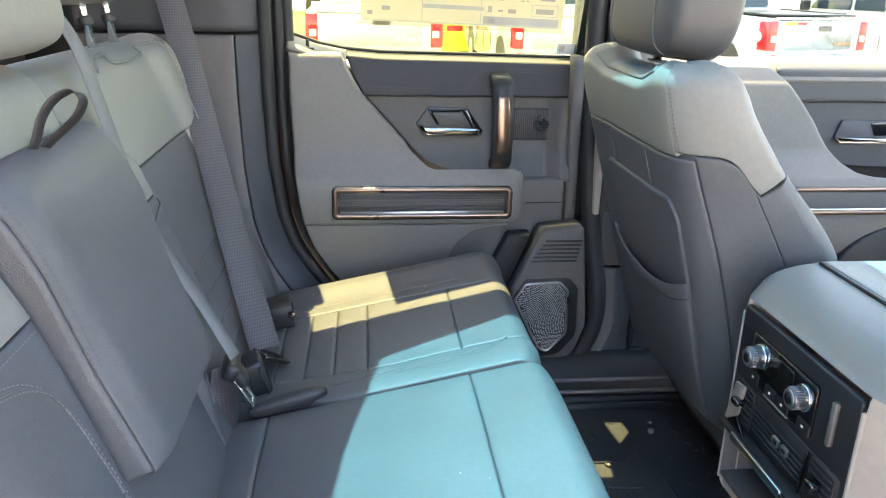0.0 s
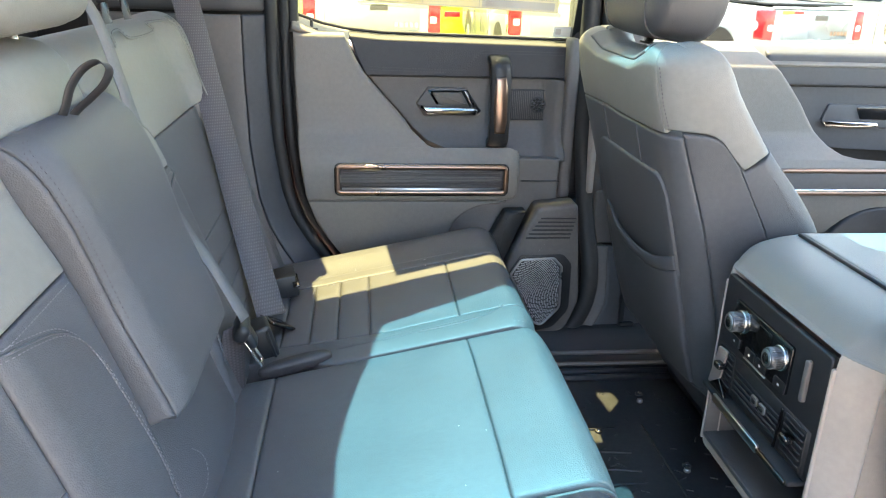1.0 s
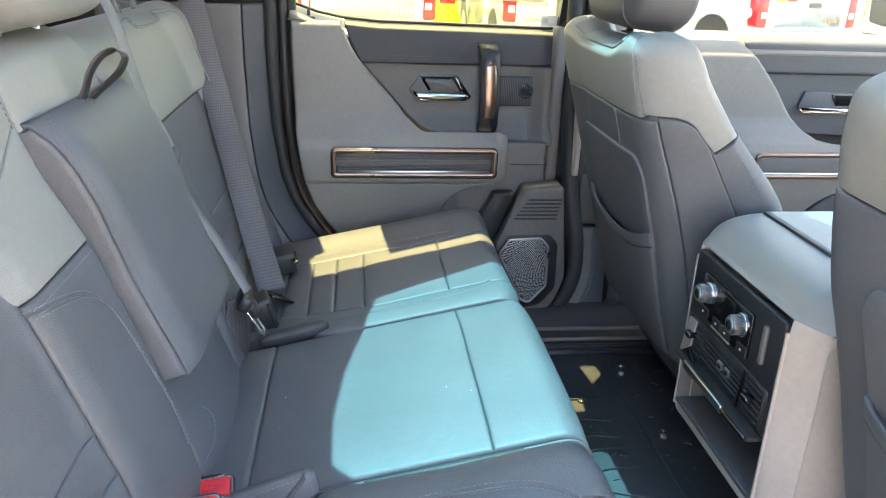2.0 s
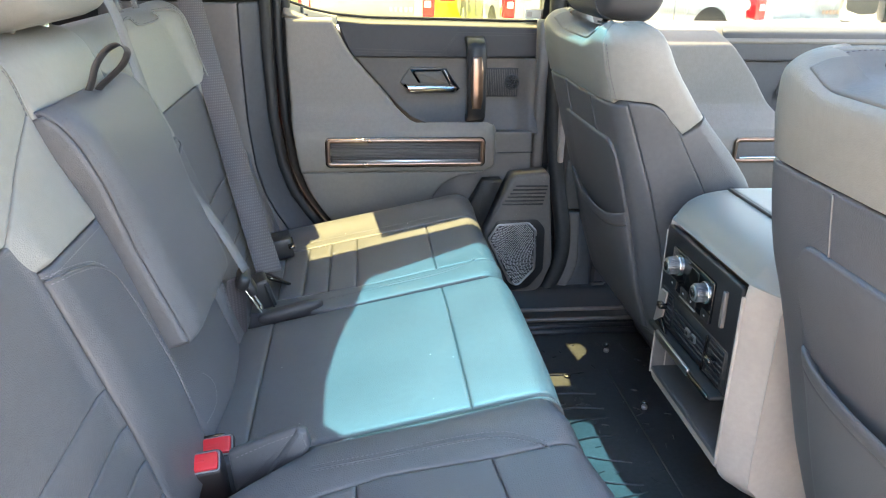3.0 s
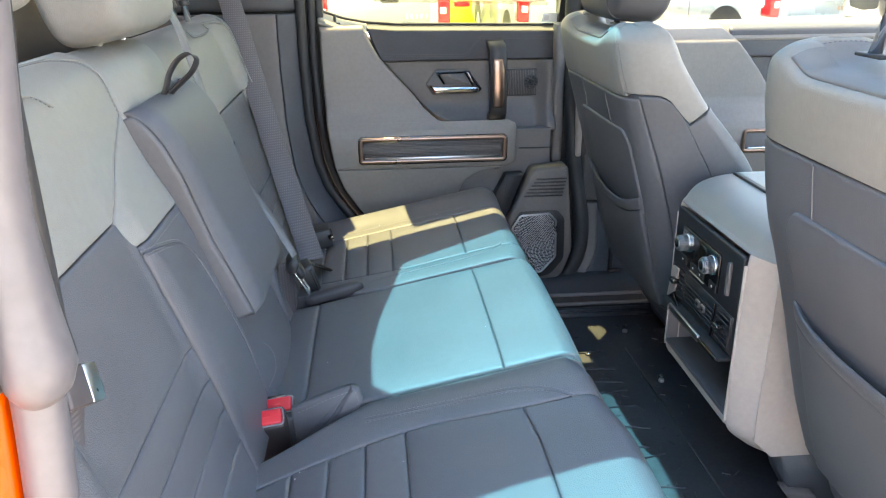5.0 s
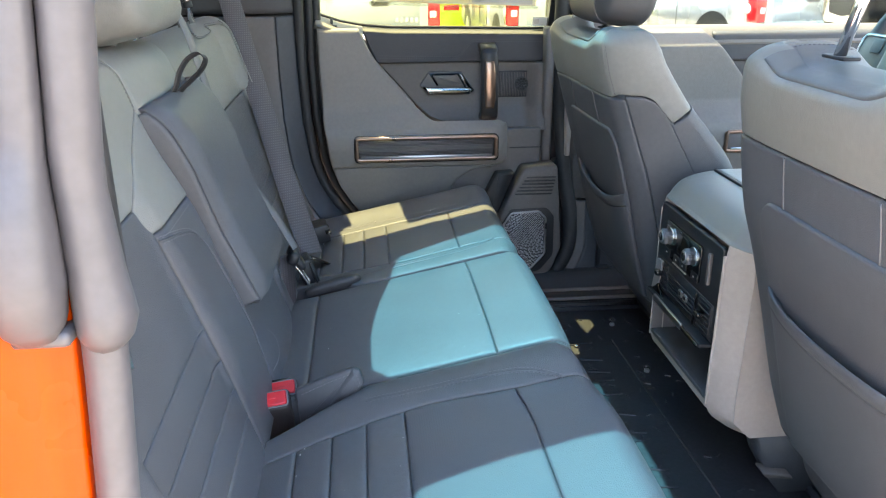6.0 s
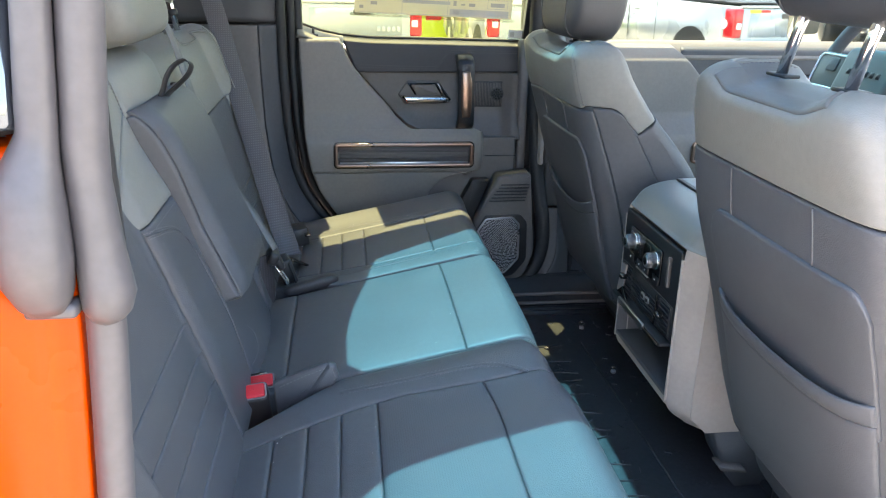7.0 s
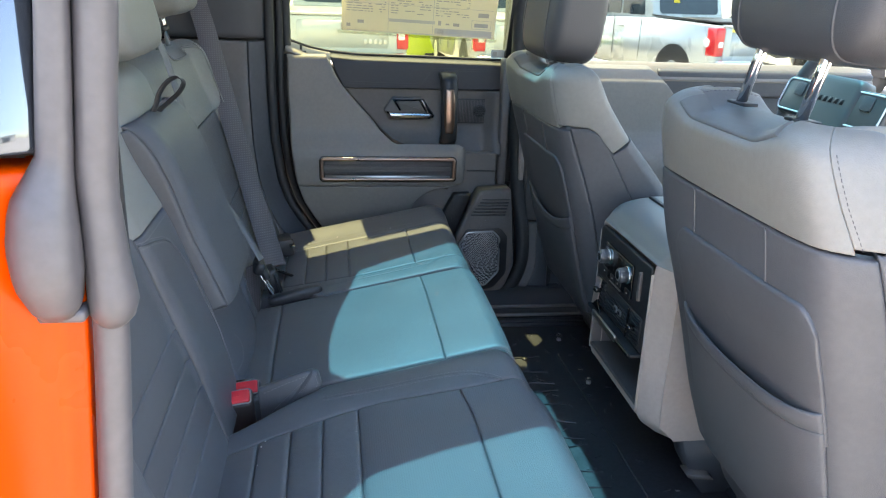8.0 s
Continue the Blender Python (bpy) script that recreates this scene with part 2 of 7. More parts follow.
def curve(points, n=8, closed=False):
    """Catmull-Rom through the points."""
    p = np.array(points, float)
    k = len(p)
    out = []
    spans = k if closed else k - 1
    for i in range(spans):
        a = p[(i - 1) % k] if closed or i > 0 else 2 * p[0] - p[1]
        b, c = p[i], p[(i + 1) % k]
        d = p[(i + 2) % k] if closed or i + 2 < k else 2 * p[-1] - p[-2]
        for s in np.linspace(0, 1, n, endpoint=False):
            out.append(0.5 * ((2 * b) + (c - a) * s + (2 * a - 5 * b + 4 * c - d) * s * s + (3 * b - a - 3 * c + d) * s ** 3))
    if not closed:
        out.append(p[-1])
    return np.array(out)


def sweep(path, profile, up=(0, 0, 1), closed=False, caps=True, across=None, size=None):
    """Carry a closed 2D profile (across, up) along a path."""
    path = np.array(path, float)
    prof = np.array(profile, float)
    n, m = len(path), len(prof)
    if closed:
        tang = np.roll(path, -1, 0) - np.roll(path, 1, 0)
    else:
        tang = np.gradient(path, axis=0)
    tang /= np.linalg.norm(tang, axis=1)[:, None]
    if across is not None:
        up = np.cross(np.tile(np.array(across, float), (n, 1)), tang)
    up = np.array(up, float)
    if up.ndim == 1:
        up = np.tile(up, (n, 1))
    side = np.cross(tang, up)
    side /= np.linalg.norm(side, axis=1)[:, None]
    top = np.cross(side, tang)
    scale = np.ones(n) if size is None else np.array(size, float)
    prof = prof[None] * scale[:, None, None]
    verts = (path[:, None, :] + prof[:, :, :1] * side[:, None, :] + prof[:, :, 1:2] * top[:, None, :]).reshape(-1, 3)
    faces = []
    for i in range(n if closed else n - 1):
        a, b = i * m, ((i + 1) % n) * m
        for j in range(m):
            k = (j + 1) % m
            faces.append((a + j, b + j, b + k, a + k))
    if caps and not closed:
        faces.append(tuple(range(m)))
        faces.append(tuple(range((n - 1) * m + m - 1, (n - 1) * m - 1, -1)))
    return verts, faces


def ring(r, n=10, squash=1.0):
    return [(r * math.cos(2 * math.pi * i / n), squash * r * math.sin(2 * math.pi * i / n)) for i in range(n)]


def strap_profile(w, t):
    return [(-w / 2, -t / 2), (w / 2, -t / 2), (w / 2 + t * 0.3, 0), (w / 2, t / 2), (-w / 2, t / 2), (-w / 2 - t * 0.3, 0)]


def prism(outline, place, depth, bevel=0.0, seg=2):
    """A flat outline (a, b) given thickness; place(a, b, d) says where d metres of depth lie."""
    bm = bmesh.new()
    low = [bm.verts.new(place(a, b, 0.0)) for a, b in outline]
    high = [bm.verts.new(place(a, b, depth)) for a, b in outline]
    n = len(outline)
    bm.faces.new(low)
    top = bm.faces.new(high[::-1])
    for i in range(n):
        bm.faces.new((low[i], high[i], high[(i + 1) % n], low[(i + 1) % n]))
    bmesh.ops.recalc_face_normals(bm, faces=bm.faces)
    if bevel:
        bmesh.ops.bevel(bm, geom=list(top.edges), offset=bevel, segments=seg, profile=0.5, affect="EDGES")
    return bm


def rounded(x0, x1, z0, z1, r, n=5):
    """The outline of a rounded rectangle."""
    out = []
    for cx, cz, a0 in ((x1 - r, z0 + r, -90), (x1 - r, z1 - r, 0), (x0 + r, z1 - r, 90), (x0 + r, z0 + r, 180)):
        for i in range(n + 1):
            a = radians(a0 + 90 * i / n)
            out.append((cx + r * math.cos(a), cz + r * math.sin(a)))
    return out


def fillet(points, radii, n=5):
    """Round the corners of an outline."""
    out = []
    k = len(points)
    for i in range(k):
        p, a, b = (np.array(points[j % k], float) for j in (i, i - 1, i + 1))
        r = radii[i] if hasattr(radii, "__len__") else radii
        if r <= 0:
            out.append(tuple(p))
            continue
        u, v = (a - p) / np.linalg.norm(a - p), (b - p) / np.linalg.norm(b - p)
        half = math.acos(max(-1, min(1, float(u @ v)))) / 2
        d = min(r / math.tan(half), 0.48 * np.linalg.norm(a - p), 0.48 * np.linalg.norm(b - p))
        s, e = p + u * d, p + v * d
        for t in np.linspace(0, 1, n + 1):
            out.append(tuple((1 - t) ** 2 * s + 2 * t * (1 - t) * p + t * t * e))
    return out


def spread(n):
    return (1 - np.cos(np.pi * np.arange(n + 1) / n)) / 2


def panel(S, u0, u1, v0, v1, nu=24, nv=24, roll=0.005, skirt=0.014, puff=0.0, out=(1, 0, 0)):
    """An upholstered panel on the surface S(u, v): its edges roll down into the seams and carry on inwards as a skirt.
    u0, u1 may be functions of v, or v0, v1 functions of u. roll: one radius, or four (u0, u1, v0, v1)."""
    s, t = np.meshgrid(spread(nu), spread(nv), indexing="ij")
    if callable(u0) or callable(u1):
        v = v0 + (v1 - v0) * t
        a = u0(v) if callable(u0) else u0
        b = u1(v) if callable(u1) else u1
        u = a + (b - a) * s
    else:
        u = u0 + (u1 - u0) * s
        a = v0(u) if callable(v0) else v0
        b = v1(u) if callable(v1) else v1
        v = a + (b - a) * t
    P = np.stack(S(u, v), -1)
    du, dv = np.gradient(P, axis=0), np.gradient(P, axis=1)
    N = np.cross(du, dv)
    N /= np.maximum(np.linalg.norm(N, axis=-1, keepdims=True), 1e-9)
    flip = (N.reshape(-1, 3).mean(0) @ np.array(out, float)) < 0
    if flip:
        N = -N
    lu = np.linalg.norm(np.diff(P, axis=0), axis=-1)
    lv = np.linalg.norm(np.diff(P, axis=1), axis=-1)
    eu0 = np.vstack([np.zeros((1, nv + 1)), np.cumsum(lu, 0)])
    eu1 = eu0[-1:] - eu0
    ev0 = np.hstack([np.zeros((nu + 1, 1)), np.cumsum(lv, 1)])
    ev1 = ev0[:, -1:] - ev0
    radii = roll if hasattr(roll, "__len__") else (roll,) * 4
    drop = np.zeros_like(eu0)
    for e, r in zip((eu0, eu1, ev0, ev1), radii):
        if r > 0:
            x = np.clip(e / r, 0, 1)
            drop = np.maximum(drop, r * (1 - np.sqrt(np.maximum(1 - (1 - x) ** 2, 0))))
    lift = puff * (1 - (2 * s - 1) ** 4) * (1 - (2 * t - 1) ** 4)
    P = P + N * (lift - drop)[..., None]
    n, m = nu + 1, nv + 1
    verts = [P.reshape(-1, 3)]
    faces = []
    ids = np.arange(n * m).reshape(n, m)
    quads = np.stack([ids[:-1, :-1], ids[1:, :-1], ids[1:, 1:], ids[:-1, 1:]], -1).reshape(-1, 4)
    if flip:
        quads = quads[:, ::-1]
    faces += [tuple(q) for q in quads.tolist()]
    rim = np.concatenate([ids[:, 0], ids[-1, 1:], ids[-2::-1, -1], ids[0, -2:0:-1]])
    flat, nf = P.reshape(-1, 3), N.reshape(-1, 3)
    verts.append(flat[rim] - nf[rim] * skirt)
    k = len(rim)
    base = n * m
    for i in range(k):
        j = (i + 1) % k
        q = (int(rim[i]), base + i, base + j, int(rim[j]))
        faces.append(q if not flip else q[::-1])
    return np.concatenate(verts), faces


def stitches(S, uv, pitch=0.0058, size=(0.0034, 0.0009, 0.0007), lift=0.0004, out=(1, 0, 0)):
    """A run of sewn stitches along a line of (u, v) on a surface."""
    uv = np.array(uv, float)
    P = np.stack(S(uv[:, 0], uv[:, 1]), -1)
    e = 1e-3
    Pu = np.stack(S(uv[:, 0] + e, uv[:, 1]), -1) - P
    Pv = np.stack(S(uv[:, 0], uv[:, 1] + e), -1) - P
    N = np.cross(Pu, Pv)
    N /= np.linalg.norm(N, axis=1)[:, None]
    if N.mean(0) @ np.array(out, float) < 0:
        N = -N
    d = np.concatenate([[0], np.cumsum(np.linalg.norm(np.diff(P, axis=0), axis=1))])
    verts, faces = [], []
    for at in np.arange(pitch / 2, d[-1], pitch):
        p = np.array([np.interp(at, d, P[:, i]) for i in range(3)])
        q = np.array([np.interp(min(at + 0.002, d[-1]), d, P[:, i]) for i in range(3)])
        w = np.array([np.interp(at - 0.002, d, P[:, i]) for i in range(3)])
        nn = np.array([np.interp(at, d, N[:, i]) for i in range(3)])
        t = (q - w) / max(np.linalg.norm(q - w), 1e-9)
        b = np.cross(nn, t)
        L, W, H = size
        k = len(verts)
        c = p + nn * lift
        for x, y, z in ((-1, -1, -1), (1, -1, -1), (1, 1, -1), (-1, 1, -1), (-0.7, -0.6, 1), (0.7, -0.6, 1), (0.7, 0.6, 1), (-0.7, 0.6, 1)):
            verts.append(c + t * x * L / 2 + b * y * W / 2 + nn * z * H / 2)
        faces += [(k + 4, k + 5, k + 6, k + 7), (k, k + 1, k + 5, k + 4), (k + 1, k + 2, k + 6, k + 5), (k + 2, k + 3, k + 7, k + 6), (k + 3, k, k + 4, k + 7)]
    return np.array(verts), faces


def superquad(centre, half, turn=None, e1=0.45, e2=0.45, n=40, m=24):
    """A soft cushion-like block."""
    def p(c, e):
        return np.sign(c) * np.abs(c) ** e
    a = np.linspace(-np.pi, np.pi, n, endpoint=False)
    b = np.linspace(-np.pi / 2, np.pi / 2, m + 1)[1:-1]
    A, B = np.meshgrid(a, b, indexing="ij")
    P = np.stack([half[0] * p(np.cos(B), e1) * p(np.cos(A), e2), half[1] * p(np.cos(B), e1) * p(np.sin(A), e2), half[2] * p(np.sin(B), e1)], -1)
    k = m - 1
    verts = list(P.reshape(-1, 3)) + [np.array((0, 0, -half[2])), np.array((0, 0, half[2]))]
    faces = []
    for i in range(n):
        j = (i + 1) % n
        for q in range(k - 1):
            faces.append((i * k + q, j * k + q, j * k + q + 1, i * k + q + 1))
        faces.append((i * k, n * k, j * k))
        faces.append((i * k + k - 1, j * k + k - 1, n * k + 1))
    R = np.array(turn) if turn is not None else np.eye(3)
    return np.array(verts) @ R.T + np.array(centre), faces


# ---- the car's shell: floor, roof, pillars ----
FLOOR_Z = 0.79
SIDE_Y = 0.90

floor_ob = tagged(part("floor", rbox((0.55, 0, FLOOR_Z - 0.03), (3.0, 1.52, 0.06), 0.01), CARPET, None), "grey carpeted cabin floor of the car", "floor", kind="structure")


def slab(name, outline, z0, z1, material, label, category, kind="structure", bevel=0.0):
    return tagged(part(name, prism(outline, lambda a, b, d: (a, b, z0 + d), z1 - z0, bevel), material, None, smooth=False), label, category, kind=kind)


# Roof with two tinted panels either side of a spine; far one and near one are not quite alike.
ROOF_Z = 1.93
# Unseen openings, outlined so the sun patches fall where wanted on seats and mat.
far_open = fillet([(0.09, 0.064), (-0.006, 0.090), (-0.037, 0.125), (-0.038, 0.23), (-0.025, 0.33), (0.003, 0.465), (0.024, 0.568), (0.265, 0.625), (0.330, 0.618), (0.425, 0.588), (0.442, 0.420), (0.441, 0.285), (0.436, 0.060)], [0.02, 0.02, 0.03, 0.1, 0.1, 0.1, 0.012, 0.1, 0.04, 0.025, 0.1, 0.1, 0.03])
near_open = fillet([(-0.075, -0.275), (-0.023, -0.194), (0.015, -0.160), (0.065, -0.153), (0.12, -0.147), (0.21, -0.143), (0.31, -0.150), (0.425, -0.160), (0.425, -0.62), (-0.075, -0.62)], [0.03, 0.05, 0.02, 0.1, 0.1, 0.1, 0.1, 0.03, 0.04, 0.04])
far_front = rounded(0.66, 1.34, 0.23, 0.60, 0.06)
near_front = rounded(0.66, 1.34, -0.60, -0.20, 0.06)


def plate_with_holes(x0, x1, y0, y1, z0, z1, holes):
    """A plate pierced by outlines: triangulated top and bottom, walls between."""
    bm = bmesh.new()
    loops = [[(x0, y0), (x1, y0), (x1, y1), (x0, y1)], *holes]
    for z in (z0, z1):
        edges = []
        for loop in loops:
            vs = [bm.verts.new((a, b, z)) for a, b in loop]
            edges += [bm.edges.new((vs[i], vs[(i + 1) % len(vs)])) for i in range(len(vs))]
        bmesh.ops.triangle_fill(bm, use_beauty=True, use_dissolve=False, edges=edges)
    for loop in loops:
        n = len(loop)
        lo = [bm.verts.new((a, b, z0)) for a, b in loop]
        hi = [bm.verts.new((a, b, z1)) for a, b in loop]
        for i in range(n):
            bm.faces.new((lo[i], lo[(i + 1) % n], hi[(i + 1) % n], hi[i]))
    bmesh.ops.remove_doubles(bm, verts=bm.verts, dist=1e-5)
    bmesh.ops.recalc_face_normals(bm, faces=bm.faces)
    return bm


tagged(part("ceiling", plate_with_holes(-0.62, 1.45, -0.74, 0.70, ROOF_Z, ROOF_Z + 0.03, [far_open, near_open, far_front, near_front]), HEADLINER, None, smooth=False),
       "grey fabric headliner with four glazed roof openings", "ceiling", kind="structure")
for hole in (far_open, near_open, far_front, near_front):
    mid_x, mid_y = np.mean([p[0] for p in hole]), np.mean([p[1] for p in hole])
    lapped = [(mid_x + 1.10 * (p[0] - mid_x), mid_y + 1.10 * (p[1] - mid_y)) for p in hole]
    tagged(part("roof_glass", prism(lapped, lambda a, b, d: (a, b, ROOF_Z + 0.034 + d), 0.004), ROOF_GLASS, None, smooth=False),
           "blue-tinted glass roof panel let into the headliner", "roof panel", "roof panels", "structure")

# Back wall of the cab and the windscreen side, plain.
# Unseen rear window, added to let light in from behind.
rw = thing("window_3", (-0.6, 0, 1.45), "clear rear cab window", "window", kind="structure")
part("pane", prism(rounded(-0.66, 0.66, 1.71, 1.92, 0.04), lambda a, b, q: (-0.60 + q, a, b), 0.004), FRONT_GLASS, rw, smooth=False)
tagged(part("wall_rear", rbox((-0.60, 0, 1.25), (0.05, 1.66, 0.92), 0.02), TRIM_GREY, None), "grey rear cab wall behind the bench", "wall", kind="structure")
tagged(part("bulkhead", rbox((1.95, 0, 1.0), (0.05, 1.7, 0.6), 0.02), BLACK, None), "black bulkhead below the windscreen", "bulkhead", kind="structure")


def back_profile(w):
    """Place on the line of the reclined backrests, w metres up it."""
    return -0.181 - 0.33 * w, 1.218 + 0.944 * w


# C pillar trim beside the far seat: a surface that flares forwards at the foot.
def door_edge(z):
    """x of the rear edge of the far door opening at height z."""
    return np.interp(z, [0.80, 0.92, 1.0, 1.05, 1.10, 1.16, 1.27, 1.40, 1.50, 1.60, 1.95], [0.16, 0.055, -0.005, -0.042, -0.072, -0.092, -0.107, -0.112, -0.112, -0.112, -0.112])


def pillar_S(u, v):
    x = -0.46 + u * (door_edge(v) - 0.020 + 0.46)
    edge = np.clip((u - 0.80) / 0.20, 0, 1)
    y = 0.755 + 0.035 * edge ** 2 - 0.03 * np.clip((1.35 - v) / 0.4, 0, 1) * (1 - edge)
    y = y + 0.006 * np.exp(-((v - 1.524) / 0.004) ** 2)
    return x, y, v


pillar = thing("pillar_trim", (-0.25, 0.76, 0.8), "grey moulded plastic trim on the pillar behind the door", "pillar trim", kind="structure")
part("lower_cover", panel(pillar_S, 0, 0.865, 0.86, 1.522, 28, 50, (0.004, 0.002, 0.004, 0.004), 0.02, out=(0, -1, 0)), TRIM_GREY, pillar)
part("edge_cover", panel(pillar_S, 0.87, 1, 0.86, 1.522, 12, 50, (0.003, 0.004, 0.004, 0.004), 0.02, out=(0, -1, 0)), DOOR_DARK, pillar, "charcoal edge along the door seal")
part("upper_cover", panel(pillar_S, 0, 1, 1.524, 1.93, 28, 24, 0.004, 0.02, out=(0, -1, 0)), surface("dark_grey_trim", (0.055, 0.053, 0.056), 0.55, vary=0.06, grain=0.25, grain_scale=800), pillar)


def door_seal(y, shift, r, name, material, parent, z0=0.83, z1=1.92):
    zs = np.linspace(z0, z1, 60)
    path = np.stack([door_edge(zs) + shift, np.full_like(zs, y), zs], -1)
    return part(name, sweep(path, ring(r, 8), up=(0, 1, 0)), material, parent)


seal = thing("door_seal", (-0.1, 0.8, 0.83), "black rubber weatherstrip round the door opening", "door seal", kind="structure")
door_seal(0.795, -0.012, 0.013, "outer_bead", RUBBER, seal)
door_seal(0.818, 0.012, 0.010, "inner_bead", RUBBER, seal)
door_seal(0.835, 0.028, 0.012, "door_bead", RUBBER, seal)


far_body = thing("car_body_far_side", (-0.4, 0.88, 0.8), "orange painted car body beyond the rear seat", "car body", kind="structure")
part("quarter_panel", rbox((-0.38, 0.885, 1.37), (0.50, 0.09, 1.24), 0.03, 3), ORANGE, far_body)
# Unseen strip widening the roof to keep sun off the front seat.
part("front_roof_block", rbox((1.02, 0.785, 1.948), (0.94, 0.19, 0.03), 0.008, 2), ORANGE, far_body)
# Unseen bars outside the glass, added to cut the sun on seat and doors.
part("sun_block_bar", rbox((0.335, 0.945, 1.942), (0.57, 0.102, 0.024), 0.006, 2), ORANGE, far_body)
part("sun_block_bar", rbox((1.0725, 0.979, 1.942), (0.905, 0.034, 0.024), 0.006, 2), ORANGE, far_body)
part("sun_block_bar", rbox((-0.0875, 0.979, 1.942), (0.275, 0.034, 0.024), 0.006, 2), ORANGE, far_body)
# Black backing added so the pillar trim's joint looks shaded, not orange.
part("joint_backing", rbox((-0.360, 0.828, 1.37), (0.50, 0.012, 1.22), 0.004), BLACK, far_body)
# Unseen roof strip that stops sun leaking onto the far belt.
part("rear_roof_block", rbox((-0.37, 0.775, 1.955), (0.52, 0.21, 0.08), 0.02, 3), ORANGE, far_body)


# ---- the closed door across the car ----
def sill_z(x):
    return np.interp(x, [-0.12, -0.09, -0.03, 0.02, 0.10, 0.30, 0.52], [1.535, 1.518, 1.497, 1.487, 1.480, 1.477, 1.473])


def sweep_x(z):
    """x of the sweeping edge between the taupe wing and the charcoal inset."""
    return np.interp(z, [1.22, 1.236, 1.245, 1.259, 1.286, 1.325, 1.363, 1.403, 1.431, 1.482, 1.54],
                     [0.33, 0.270, 0.232, 0.196, 0.163, 0.129, 0.094, 0.059, 0.042, 0.018, -0.003])


def wing_x(z):
    """The same edge on the wing, which stands a little nearer."""
    return 0.069 + (sweep_x(1.623 + (z - 1.623) / 0.976) - 0.069) * 0.976


def step(a, b, x):
    t = np.clip((x - a) / (b - a), 0, 1)
    return t * t * (3 - 2 * t)


def wing_y(z):
    """Depth of the taupe skin: upright above, swelling into the armrest, tucking under below."""
    y = np.interp(z, [0.80, 0.98, 1.12, 1.20, 1.228, 1.245, 1.262, 1.285, 1.30, 1.46, 1.54], [0.790, 0.775, 0.752, 0.744, 0.746, 0.752, 0.766, 0.784, 0.790, 0.800, 0.803])
    return y


def handle_bow(dx):
    path = curve([(0.345 + dx, 0.872, 1.428), (0.345 + dx, 0.850, 1.437), (0.346 + dx, 0.826, 1.432), (0.347 + dx, 0.813, 1.412), (0.348 + dx, 0.809, 1.345),
                  (0.349 + dx, 0.813, 1.280), (0.350 + dx, 0.826, 1.262), (0.350 + dx, 0.850, 1.256), (0.350 + dx, 0.872, 1.264)], 6)
    return sweep(path, [(-0.019, -0.009), (0.019, -0.009), (0.022, -0.004), (0.022, 0.005), (0.017, 0.009), (-0.017, 0.009), (-0.022, 0.005), (-0.022, -0.004)], across=(1, 0, 0))


